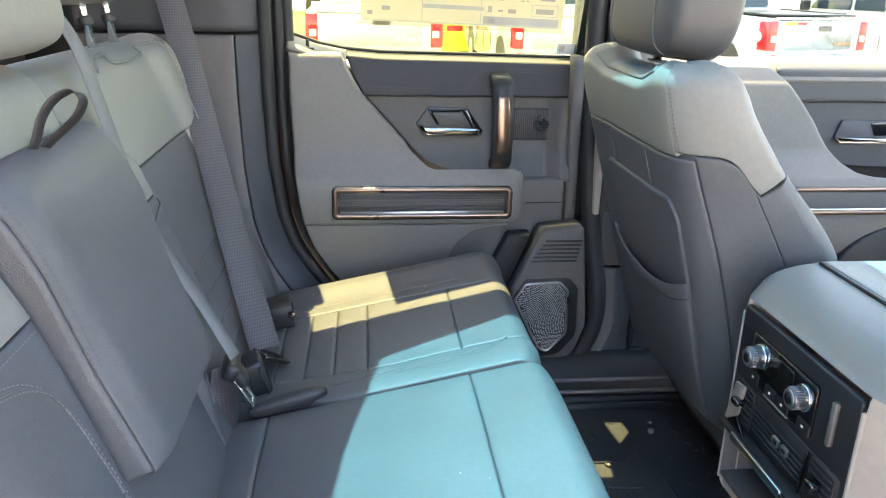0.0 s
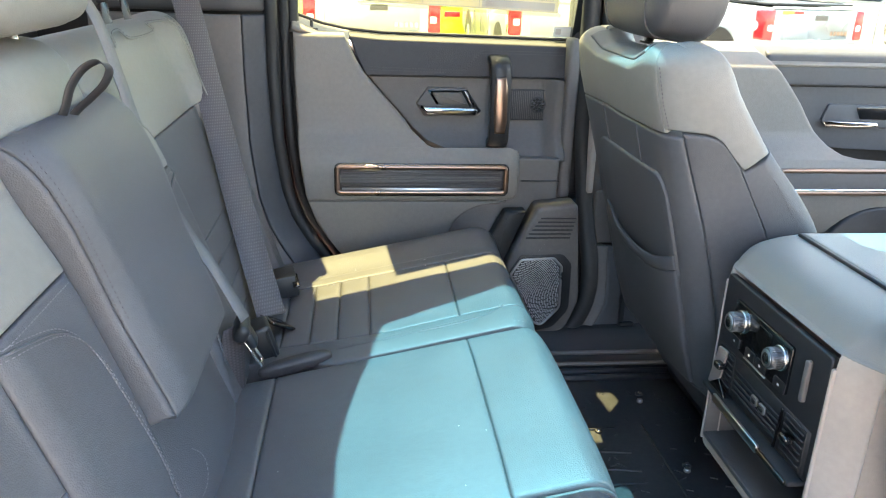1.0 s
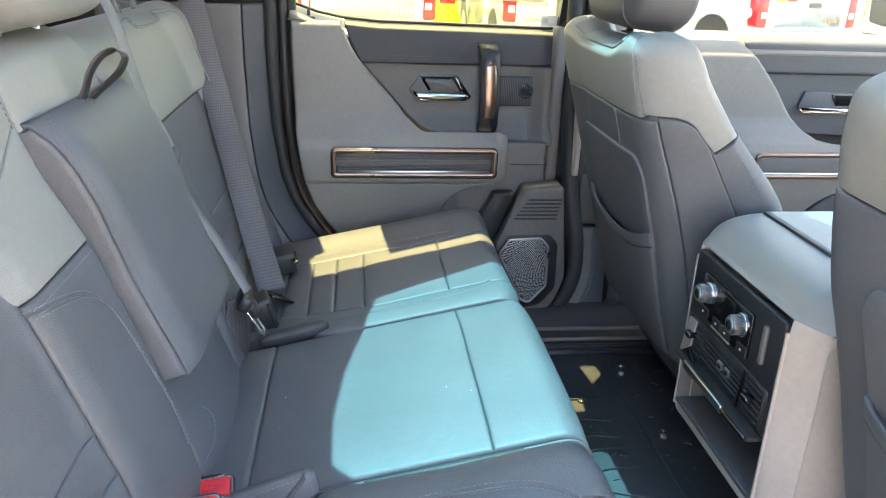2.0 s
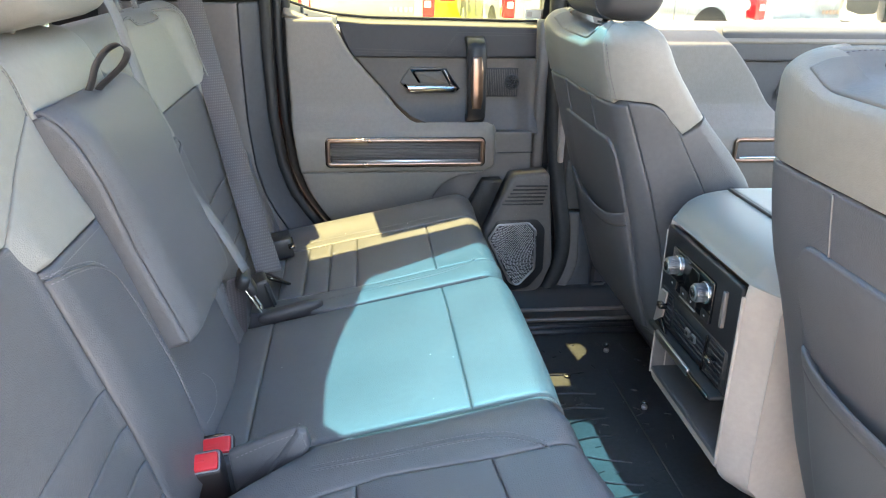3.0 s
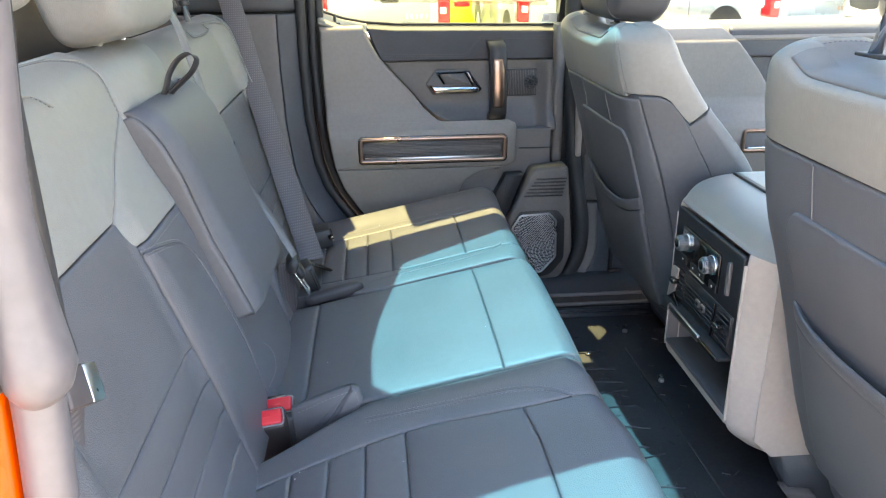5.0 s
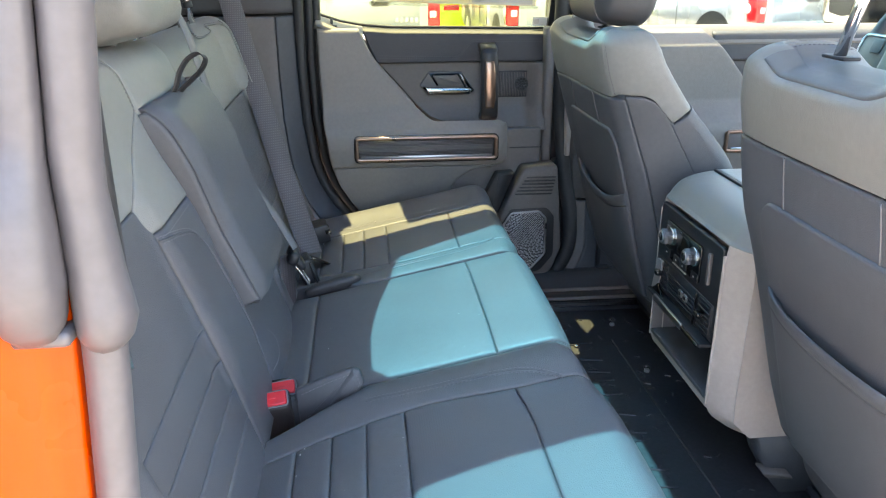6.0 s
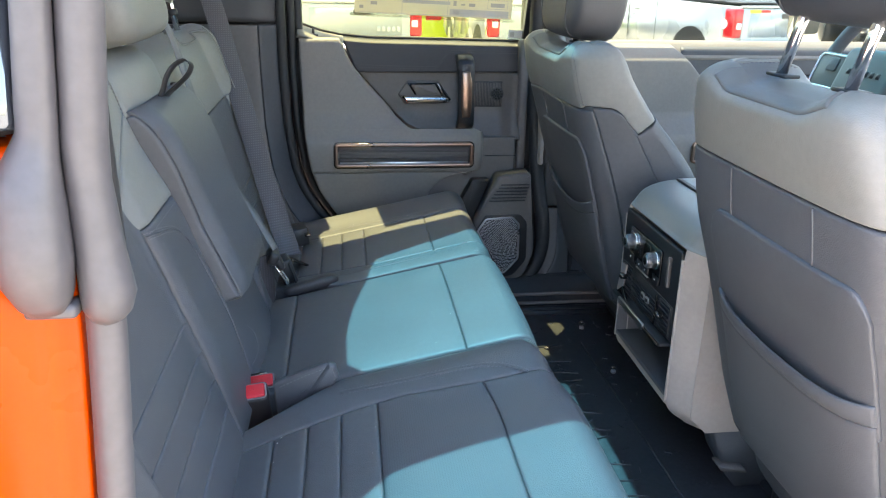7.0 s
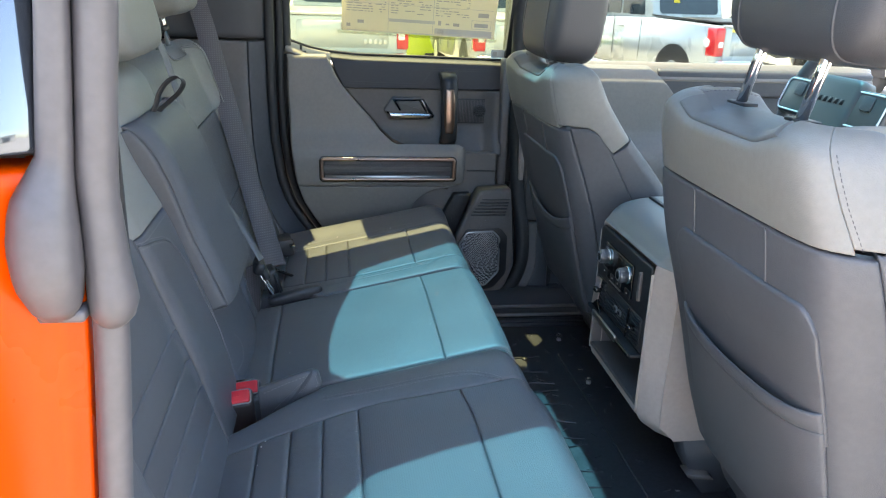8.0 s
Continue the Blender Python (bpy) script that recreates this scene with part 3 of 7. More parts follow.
def build_door(dx, name_x, label, x_right=0.50):
    """A door with its skins, pull, release, trims and speaker. dx moves it along the car."""
    d = thing("door_" + name_x, (0.2 + dx, 0.86, 0.82), label, "door", kind="structure")
    left = lambda z: door_edge(z) + 0.030

    def wing_S(u, v):
        return u + dx, wing_y(v), v

    part("shell", rbox((0.2 + dx, 0.935, 1.13), (0.66, 0.055, 0.66), 0.02), BLACK, d)
    # upper wing with the sweeping front edge
    part("wing_panel", panel(wing_S, left, lambda v: wing_x(v), 1.262, 1.488, 40, 50, (0.006, 0.006, 0.0, 0.016), 0.05, out=(0, -1, 0)), DOOR_TAUPE, d)

    # armrest block below, rounded towards the front
    def arm_S(u, v):
        end = np.clip((u - 0.345) / 0.05, 0, 1)
        return u + dx, wing_y(v) + 0.055 * (1 - np.sqrt(np.maximum(1 - end ** 2, 0))), v
    part("armrest", panel(arm_S, left, lambda v: 0.397 - 0.030 * np.clip((v - 1.232) / 0.030, 0, 1) ** 2.5, 1.148, 1.262, 60, 26, (0.005, 0.0, 0.010, 0.0), 0.03, out=(0, -1, 0)), DOOR_TAUPE, d, "taupe padded armrest")
    # lower taupe skin, cut by the arc
    arc = lambda v: np.interp(v, [0.86, 0.95, 1.02, 1.074, 1.10, 1.118, 1.134, 1.143, 1.148], [0.235, 0.236, 0.237, 0.240, 0.252, 0.266, 0.29, 0.313, 0.365])
    part("lower_skin", panel(arm_S, left, arc, 0.86, 1.148, 40, 40, (0.005, 0.006, 0.0, 0.0), 0.03, out=(0, -1, 0)), DOOR_TAUPE, d)

    # charcoal inset and the padded sill roll above it
    def inset_S(u, v):
        return u + dx, 0.868 - 0.035 * (1 - step(1.215, 1.30, v)) - 0.03 * step(x_right - 0.055, x_right - 0.015, u), v
    part("inset_panel", panel(inset_S, lambda v: sweep_x(v) + 0.001, x_right, 1.225, 1.396, 40, 30, (0.004, 0.006, 0.004, 0.004), 0.03, out=(0, -1, 0)), DOOR_MID, d)

    def roll_S(u, v):
        a = np.clip(v, 0, 1)
        z0 = 1.397 + 0 * u
        top = sill_z(u)
        z = z0 + (top - z0) * np.where(a < 0.72, a / 0.72 * 0.86, 0.86 + 0.14 * np.sin((a - 0.72) / 0.28 * np.pi / 2))
        y = 0.850 + np.where(a < 0.72, 0.004 * a, 0.003 + 0.04 * (1 - np.cos((a - 0.72) / 0.28 * np.pi / 2)))
        return u + dx, y, z

    part("sill_pad", panel(roll_S, lambda v: sweep_x(1.397 + 0.085 * v) + 0.001, x_right + 0.01, 0.0, 1.0, 60, 40, (0.004, 0.006, 0.005, 0.0), 0.02, out=(0, -1, 0)), SILL_DARK, d, "charcoal padded window sill")

    def ledge_S(u, v):
        a = np.clip(v, 0, 1)
        return u + dx, 0.806 + 0.084 * a ** 0.9, sill_z(u) - 0.022 + 0.024 * np.sqrt(np.maximum(1 - (1 - a) ** 2, 0))
    part("rear_ledge", panel(ledge_S, -0.085, 0.03, 0.0, 1.0, 24, 14, 0.003, 0.02, out=(0, -1, 1)), DOOR_TAUPE, d)
    # stitched line on the sill pad
    line = curve([(0.07, 0.13), (0.25, 0.10), (0.275, 0.14), (0.305, 0.50), (0.33, 0.54), (0.49, 0.55)], 12)
    for off in (0.0, 0.06):
        part("stitching", stitches(roll_S, np.array(line) + (0, off), out=(0, -1, 0)), THREAD_DARK, d)

    # decorative channel in the armrest: bronze-chrome bezel round a ribbed grey insert
    def on_arm(a, b, q):
        y = float(wing_y(np.array(b)))
        return (a + dx, y - q, b)
    bez = [(a + dx, float(wing_y(np.array(b))) - 0.004, b) for a, b in rounded(0.004, 0.357, 1.171, 1.226, 0.007)]
    strip = part("trim_strip", prism(rounded(0.006, 0.355, 1.172, 1.225, 0.005), on_arm, 0.0015), surface("ribbed_grey_" + name_x, (0.075, 0.07, 0.068), 0.5, vary=0.05, grain=0.3), d)
    part("bezel", sweep(bez, [(-0.0045, -0.003), (0.0045, -0.003), (0.0045, 0.002), (0.0, 0.0045), (-0.0045, 0.002)], up=(0, -1, 0), closed=True), BRONZE, strip, "bronze chrome bezel")
    bez2 = [(a + dx, float(wing_y(np.array(b))) - 0.003, b) for a, b in rounded(0.0, 0.361, 1.166, 1.231, 0.009)]
    part("bezel_edge", sweep(bez2, [(-0.002, -0.003), (0.002, -0.003), (0.002, 0.003), (-0.002, 0.003)], up=(0, -1, 0), closed=True), GLOSS_BLACK, strip)
    for i in range(11):
        z = 1.1815 + i * 0.0035
        part("rib", rbox((0.18 + dx, float(wing_y(np.array(z))) - 0.0018, z), (0.336, 0.002, 0.0018), 0.0006, 1), TRIM_GREY, strip)
    part("lower_gleam", rbox((0.18 + dx, float(wing_y(np.array(1.178))) - 0.0028, 1.1775), (0.335, 0.003, 0.0065), 0.0012, 1), SATIN, strip, "bright chrome lower edge")

    # release lever in its black-edged pocket
    def at(yy):
        return lambda a, b, q: (a + dx, yy - q, b)
    pocket = part("handle_pocket", prism(fillet([(0.172, 1.338), (0.198, 1.374), (0.283, 1.372), (0.319, 1.318), (0.306, 1.311), (0.190, 1.311)], 0.006), at(0.868), 0.006, 0.003), DOOR_MID, d)
    part("dark_frame", prism(fillet([(0.268, 1.369), (0.283, 1.369), (0.316, 1.324), (0.306, 1.316), (0.296, 1.322)], 0.002), at(0.864), 0.006, 0.002), GLOSS_BLACK, pocket)
    part("thin_edge", prism(fillet([(0.196, 1.3685), (0.270, 1.3685), (0.270, 1.365), (0.203, 1.365), (0.221, 1.337), (0.216, 1.337)], 0.001), at(0.864), 0.005, 0.001), GLOSS_BLACK, pocket)
    part("lever_pad", prism(fillet([(0.205, 1.364), (0.268, 1.364), (0.288, 1.336), (0.223, 1.336)], 0.004), at(0.862), 0.006, 0.003), DOOR_MID, pocket)
    part("lever", prism(fillet([(0.177, 1.339), (0.192, 1.333), (0.300, 1.331), (0.309, 1.327), (0.303, 1.314), (0.195, 1.316), (0.186, 1.326)], 0.003), at(0.862), 0.014, 0.005), CHROME, pocket, "chrome release lever")

    # grab handle
    grab = part("pull_handle", handle_bow(dx), BLACK, d, "black pull handle with a bronze metal insert")
    part("insert", sweep(curve([(0.347 + dx, 0.806, 1.404), (0.348 + dx, 0.8015, 1.375), (0.348 + dx, 0.8005, 1.345), (0.349 + dx, 0.8015, 1.315), (0.349 + dx, 0.806, 1.286)], 6), [(-0.0145, -0.003), (0.0145, -0.003), (0.0145, 0.001), (0.009, 0.004), (-0.009, 0.004), (-0.0145, 0.001)], up=(0, -1, 0)), BRONZE, grab, "polished bronze insert")

    # ribbed tweeter panel
    tw = part("tweeter_panel", prism(rounded(0.374, 0.474, 1.304, 1.372, 0.003), at(0.866), 0.004, 0.0015), SILL_DARK, d)
    for i in range(22):
        part("rib", rbox((0.380 + i * 0.0042 + dx, 0.8615, 1.338), (0.0018, 0.002, 0.062), 0.0005, 1), DOOR_MID, tw)
    part("tweeter", rod((0.441 + dx, 0.864, 1.339), (0.441 + dx, 0.8585, 1.339), 0.0185, 24, 0.0015), SILL_DARK, tw)
    for k, r in ((1, 0.0), (6, 0.0062), (11, 0.0125)):
        for i in range(k):
            a = 2 * math.pi * i / k
            part("grille_dot", rod((0.441 + r * math.cos(a) + dx, 0.859, 1.339 + r * math.sin(a)), (0.441 + r * math.cos(a) + dx, 0.8573, 1.339 + r * math.sin(a)), 0.0029, 7), GLOSS_BLACK, tw)
    return d


rear_door = build_door(0.0, "rear", "closed rear car door in taupe and charcoal with chrome release")

# lower front corner of the rear door: dark arc panel, black blade and speaker pod
def corner_S(u, v):
    return u, 0.800 - 0.02 * (1 - step(1.02, 1.14, v)), v


part("corner_panel", panel(corner_S, lambda v: np.interp(v, [0.84, 1.02, 1.074, 1.10, 1.118, 1.134, 1.143, 1.150, 1.232], [0.240, 0.240, 0.243, 0.254, 0.268, 0.292, 0.315, 0.36, 0.36]), 0.487, 0.84, 1.232, 30, 40, (0.006, 0.008, 0.0, 0.004), 0.02, out=(0, -1, 0)), DOOR_MID, rear_door)
part("crease", rbox((0.445, 0.799, 1.182), (0.085, 0.004, 0.0025), 0.001, 1), BLACK, rear_door)
part("front_edge", rbox((0.506, 0.842, 1.31), (0.026, 0.05, 0.35), 0.008, 3), TRIM_GREY, rear_door)
part("blade", prism(fillet([(0.310, 1.030), (0.362, 1.128), (0.410, 1.130), (0.372, 1.03), (0.350, 0.98), (0.29, 0.98)], 0.006), lambda a, b, q: (a, 0.775 - q, b), 0.03, 0.006), RUBBER, rear_door, "black diagonal blade")
pod = part("speaker_pod", prism(fillet([(0.368, 1.016), (0.428, 1.142), (0.516, 1.150), (0.536, 0.925), (0.512, 0.858), (0.460, 0.832), (0.40, 0.88), (0.366, 0.96)], [0.012, 0.02, 0.01, 0.03, 0.04, 0.04, 0.03, 0.02]), lambda a, b, q: (a, 0.785 - q, b), 0.062, 0.008, 3), DOOR_MID, rear_door, "grey speaker pod")
for i in range(6):
    z = 1.120 - i * 0.0088
    part("slot", rbox((0.474 - i * 0.004, 0.7225, z), (0.078 + 0.004 * i, 0.003, 0.0042), 0.001, 1), BLACK, pod)
grille_line = fillet([(0.376, 0.992), (0.398, 1.026), (0.470, 1.030), (0.489, 1.010), (0.491, 0.912), (0.452, 0.868), (0.432, 0.878)], [0.012, 0.012, 0.012, 0.012, 0.02, 0.02, 0.02])
part("grille_recess", prism(fillet([(0.372, 0.996), (0.396, 1.036), (0.492, 1.038), (0.512, 1.014), (0.514, 0.905), (0.480, 0.862), (0.430, 0.852)], [0.012, 0.012, 0.02, 0.02, 0.03, 0.03, 0.02]), lambda a, b, q: (a, 0.7238 - q, b), 0.0018, 0.001), BLACK, pod, "black sunken border")
part("speaker_backing", prism(grille_line, lambda a, b, q: (a, 0.7235 - q, b), 0.004, 0.001), BLACK, pod)
part("speaker_rim", sweep([(a, 0.7195, b) for a, b in grille_line], ring(0.0028, 6), up=(0, -1, 0), closed=True), SATIN, pod, "satin metal speaker rim")


def inside(p, poly):
    hit = False
    for i in range(len(poly)):
        (x1, y1), (x2, y2) = poly[i], poly[i - 1]
        if (y1 > p[1]) != (y2 > p[1]) and p[0] < (x2 - x1) * (p[1] - y1) / (y2 - y1) + x1:
            hit = not hit
    return hit


def grille_dashes():
    """Short metal dashes in fingerprint arcs, filling the speaker's outline."""
    verts, faces = [], []
    rng = random.Random(4)
    for k in range(3, 48):
        r = k * 0.0036
        a = rng.random()
        while a < 2 * math.pi + 1:
            span = rng.uniform(0.004, 0.011) / r
            mid = a + span / 2
            cx, cz = 0.385 + r * math.cos(mid), 0.925 + 1.15 * r * math.sin(mid) * 0.95
            if inside((cx, cz), grille_line) and inside((cx + 0.004, cz), grille_line) and inside((cx - 0.004, cz), grille_line):
                t = np.array((-math.sin(mid), 0, math.cos(mid)))
                n = np.array((math.cos(mid), 0, math.sin(mid)))
                c = np.array((cx, 0.7190, cz))
                L, W = span * r / 2, 0.00095
                b = len(verts)
                for x, y, q in ((-1, -1, 0), (1, -1, 0), (1, 1, 0), (-1, 1, 0), (-0.9, -0.6, 1), (0.9, -0.6, 1), (0.9, 0.6, 1), (-0.9, 0.6, 1)):
                    verts.append(c + t * x * L + n * y * W + np.array((0, -0.0012, 0)) * q)
                faces += [(b + 4, b + 5, b + 6, b + 7), (b, b + 1, b + 5, b + 4), (b + 1, b + 2, b + 6, b + 5), (b + 2, b + 3, b + 7, b + 6), (b + 3, b, b + 4, b + 7)]
            a += span + 0.0022 / r
    return np.array(verts), faces


tagged(part("speaker_mesh", grille_dashes(), GRILLE, pod, "satin metal speaker grille of fine dashes", smooth=False), kind="stuff")

# lock pin on the sill
pin = part("lock_pin", rod((-0.046, 0.832, 1.475), (-0.046, 0.832, 1.509), 0.0035, 12, 0.001), BLACK, rear_door)
part("pin_base", rbox((-0.046, 0.832, 1.491), (0.026, 0.018, 0.007), 0.002), BLACK, pin)


# door glass and its frame; the glass leans in towards the roof
def glass_y(z):
    return 0.885 - 0.35 * (z - 1.5)


win = thing("window_1", (0.2, 0.88, 1.47), "yellow-tinted rear door window in a black frame", "window", kind="structure")
outline = [(-0.105, 1.515), (-0.03, 1.485), (0.10, 1.465), (0.51, 1.460), (0.507, 1.74), (0.485, 1.83), (0.475, 1.985), (-0.090, 1.985)]
pane = prism(outline, lambda a, b, q: (a, glass_y(b) + q, b), 0.004)
part("pane", pane, REAR_GLASS, win, smooth=False)


def strip_between(a, b, w, t, material, name, parent):
    """A frame bar lying in the plane of the glass."""
    pa, pb = (np.array((p[0], glass_y(p[1]), p[1])) for p in (a, b))
    return part(name, sweep([pa, (pa + pb) / 2, pb], [(-w / 2, -t / 2), (w / 2, -t / 2), (w / 2, t / 2), (-w / 2, t / 2)], up=(0, -1, 0.3)), material, parent, smooth=False)


tops = [(0.52, 1.74), (0.485, 1.83), (0.475, 1.985), (-0.11, 1.985)]
part("upper_frame", prism(tops + [(-0.16, 2.03), (0.60, 2.03)], lambda a, b, q: (a, glass_y(b) - 0.012 + q, b), 0.03), BLACK, win, smooth=False)
strip_between((-0.118, 1.44), (-0.103, 2.00), 0.026, 0.03, BLACK, "rear_frame", win)
strip_between((0.535, 1.42), (0.535, 2.0), 0.055, 0.04, BLACK, "front_frame", win)
part("belt_seal", sweep(np.stack([np.linspace(-0.105, 0.50, 40), glass_y(sill_z(np.linspace(-0.105, 0.50, 40)) + 0.006) - 0.006, sill_z(np.linspace(-0.105, 0.50, 40)) + 0.004], -1), ring(0.004, 6)), RUBBER, win)

# price sheet stuck inside the glass
sheet = thing("window_sticker", (0.26, 0.86, 1.52), "cream paper price sheet stuck inside the door window", "sticker")


def sheet_place(lift):
    return lambda a, b, q: (0.06 + a * 0.412 + 0.0, glass_y(1.547 - 0.014 * a + b) - 0.004 - lift - q, 1.547 - 0.014 * a + b)


part("paper", prism([(0, 0), (1, 0), (1, 0.355), (0, 0.355)], sheet_place(0.0), 0.0006), PAPER, sheet, smooth=False)
part("carrier_film", prism([(-0.03, -0.008), (1.02, -0.008), (1.02, 0.0), (-0.03, 0.0)], sheet_place(-0.001), 0.0005), glass("clear_film", (0.86, 0.86, 0.80)), sheet, smooth=False)


def bars(rects, material):
    bm = bmesh.new()
    for a0, a1, b0, b1 in rects:
        q = sheet_place(0.0012)
        vs = [bm.verts.new(q(a, b, 0)) for a, b in ((a0, b0), (a1, b0), (a1, b1), (a0, b1))]
        bm.faces.new(vs)
    return bm


rng = random.Random(7)
bands = [(0.60, 0.98, 0.004, 0.020), (0.30, 0.60, 0.030, 0.038), (0.02, 0.98, 0.0735, 0.0745), (0.02, 0.98, 0.002, 0.003), (0.295, 0.298, 0.002, 0.09), (0.585, 0.588, 0.002, 0.12), (0.84, 0.97, 0.024, 0.025), (0.84, 0.97, 0.046, 0.047), (0.84, 0.8425, 0.024, 0.047), (0.968, 0.97, 0.024, 0.047)]
tagged(part("printed_band", bars(bands, PAPER_BAND), PAPER_BAND, sheet, smooth=False), kind="stuff")
lines = []
for col0, col1 in ((0.03, 0.28), (0.31, 0.57), (0.60, 0.82)):
    z = 0.052
    while z < 0.128:
        x = col0
        while x < col1:
            w = rng.uniform(0.01, 0.05)
            if rng.random() < 0.6:
                lines.append((x, min(x + w, col1), z, z + 0.0022))
            x += w + 0.008
        z += 0.0062
lines += [(0.62, 0.64, 0.028, 0.040), (0.67, 0.695, 0.030, 0.034), (0.72, 0.76, 0.028, 0.036), (0.86, 0.95, 0.029, 0.039), (0.62, 0.66, 0.006, 0.018), (0.10, 0.14, 0.022, 0.030), (0.03, 0.055, 0.012, 0.020), (0.88, 0.95, 0.055, 0.066)]
tagged(part("printed_line", bars(lines, PAPER_INK), PAPER_INK, sheet, smooth=False), kind="stuff")

# small pale label in the corner of the door glass
tag = tagged(part("window_label", prism(rounded(0.470, 0.518, 1.483, 1.505, 0.002), lambda a, b, q: (a, glass_y(b) - 0.003 - q, b), 0.0006), surface("label_white", (0.62, 0.62, 0.58), 0.6, vary=0.04), None, smooth=False), "small pale paper label stuck inside the door glass", "label")
part("printed_square", prism(rounded(0.474, 0.486, 1.488, 1.500, 0.001), lambda a, b, q: (a, glass_y(b) - 0.0040 - q, b), 0.0004), PAPER_INK, tag, smooth=False)

# B pillar between the doors, sill and step
bp = thing("pillar_b_trim", (0.60, 0.80, 0.8), "grey trim on the pillar between the doors", "pillar trim", kind="structure")
part("upper_cover", rbox((0.605, 0.825, 1.50), (0.085, 0.06, 0.74), 0.015, 3), TRIM_GREY, bp)
part("pillar_body", rbox((0.595, 0.895, 1.38), (0.17, 0.06, 1.20), 0.01), BLACK, bp)
part("light_strip", rbox((0.553, 0.800, 1.275), (0.014, 0.05, 0.23), 0.005, 3), TRIM_TAUPE, bp)
foot_left = lambda v: 0.576 - 0.085 * np.clip((0.93 - v) / 0.13, 0, 1) ** 2
part("lower_cover", panel(lambda u, v: (foot_left(v) + u * 0.034, 0.792 - 0.012 * np.sin(np.clip(u, 0, 1) * np.pi * 0.5) - 0.05 * np.clip((1.05 - v) / 0.25, 0, 1), v), 0, 1, 0.80, 1.035, 12, 30, (0.004, 0.004, 0.0, 0.003), 0.05, out=(0, -1, 0)), DOOR_MID, bp, "grey moulded pillar foot")
part("kick_cover", panel(lambda u, v: (foot_left(v) + 0.034 + u * (0.13 + 0.10 * np.clip((1.13 - v) / 0.3, 0, 1)), 0.786 + 0.012 * u - 0.05 * np.clip((1.05 - v) / 0.25, 0, 1), v), 0, 1, 0.80, 1.035, 14, 24, 0.003, 0.05, out=(0, -1, 0)), DOOR_DARK, bp)
part("joint_cover", rbox((0.625, 0.806, 1.10), (0.105, 0.03, 0.125), 0.006, 3), DOOR_MID, bp)
part("seal", sweep(curve([(0.535, 0.83, 1.92), (0.536, 0.83, 1.4), (0.550, 0.800, 1.14), (0.566, 0.765, 1.0), (0.560, 0.755, 0.91), (0.522, 0.750, 0.842), (0.46, 0.750, 0.812), (0.25, 0.76, 0.80)], 10), ring(0.020, 12), up=(0, 1, 0)), RUBBER, bp)
part("gap_filler", rbox((0.548, 0.835, 0.965), (0.045, 0.05, 0.35), 0.01), RUBBER, bp)
part("catch_slot", rbox((0.648, 0.752, 0.900), (0.012, 0.014, 0.12), 0.003), BLACK, bp)
part("catch", rbox((0.660, 0.745, 0.848), (0.036, 0.016, 0.026), 0.004), RUBBER, bp)
far_sill = thing("door_sill", (0.4, 0.70, 0.80), "black plastic sill plate along the door opening", "door sill", kind="structure")
part("plate", panel(lambda u, v: (u, 0.635 + 0.20 * v, 0.805 + 0.055 * step(0.1, 0.5, v) - 0.01 * v), -0.1, 1.5, 0, 1, 30, 24, 0.008, 0.03, out=(0, 0, 1)), surface("dark_sill_plastic", (0.016, 0.017, 0.020), 0.5, vary=0.1, grain=0.25, grain_scale=800, fine=0.08), far_sill)
for y, z in ((0.640, 0.812), (0.662, 0.828)):
    part("rib", rod((0.05, y, z), (1.45, y, z), 0.005, 8), TRIM_GREY, far_sill)

# front door across the car, plainer, beyond the front seat
front_door = thing("door_front", (1.1, 0.86, 0.82), "closed front car door in taupe and charcoal", "door", kind="structure")


def fwing_S(u, v):
    return u, wing_y(v) + 0.085 * np.clip((v - 1.435) / 0.045, 0, 1) ** 1.3, v


fsweep = lambda v: np.interp(v, [1.220, 1.2425, 1.2435, 1.247, 1.2546, 1.272, 1.303, 1.330, 1.358, 1.399, 1.435, 1.48], [1.40, 1.30, 1.215, 1.155, 1.1165, 1.087, 1.055, 1.036, 1.018, 0.9856, 0.954, 0.921])
part("shell", rbox((1.15, 0.935, 1.13), (1.0, 0.055, 0.66), 0.02), BLACK, front_door)
part("wing_panel", panel(fwing_S, lambda v: np.full_like(v, 0.665), fsweep, 1.243, 1.478, 30, 60, (0.006, 0.006, 0, 0.014), 0.03, out=(0, -1, 0)), DOOR_TAUPE, front_door)
part("armrest", panel(fwing_S, 0.665, 1.60, 1.06, 1.243, 40, 30, (0.006, 0.006, 0.02, 0.0), 0.03, out=(0, -1, 0)), DOOR_TAUPE, front_door)
part("lower_skin", panel(fwing_S, 0.665, 1.60, 0.84, 1.062, 30, 20, 0.004, 0.03, out=(0, -1, 0)), DOOR_TAUPE, front_door)
part("inset_panel", panel(lambda u, v: (u, 0.868 + 0 * u, v), fsweep, lambda v: np.full_like(v, 1.62), 1.226, 1.39, 30, 40, 0.004, 0.03, out=(0, -1, 0)), DOOR_DARK, front_door)
part("sill_pad", panel(lambda u, v: (u, 0.852 + 0.045 * step(0.6, 1.0, v), 1.392 + (1.472 - 1.392) * np.sin(np.clip(v, 0, 1) * np.pi / 2)), 0.95, 1.62, 0, 1, 30, 24, (0.004, 0.004, 0.005, 0), 0.02, out=(0, -1, 0)), DOOR_DARK, front_door)
part("rear_ledge", panel(lambda u, v: (u, 0.846 + 0.052 * v, 1.438 + 0.044 * np.sin(np.clip(v, 0, 1) * np.pi / 2)), 0.665, 1.62, 0, 1, 30, 14, 0.003, 0.02, out=(0, -1, 1)), DOOR_TAUPE, front_door)
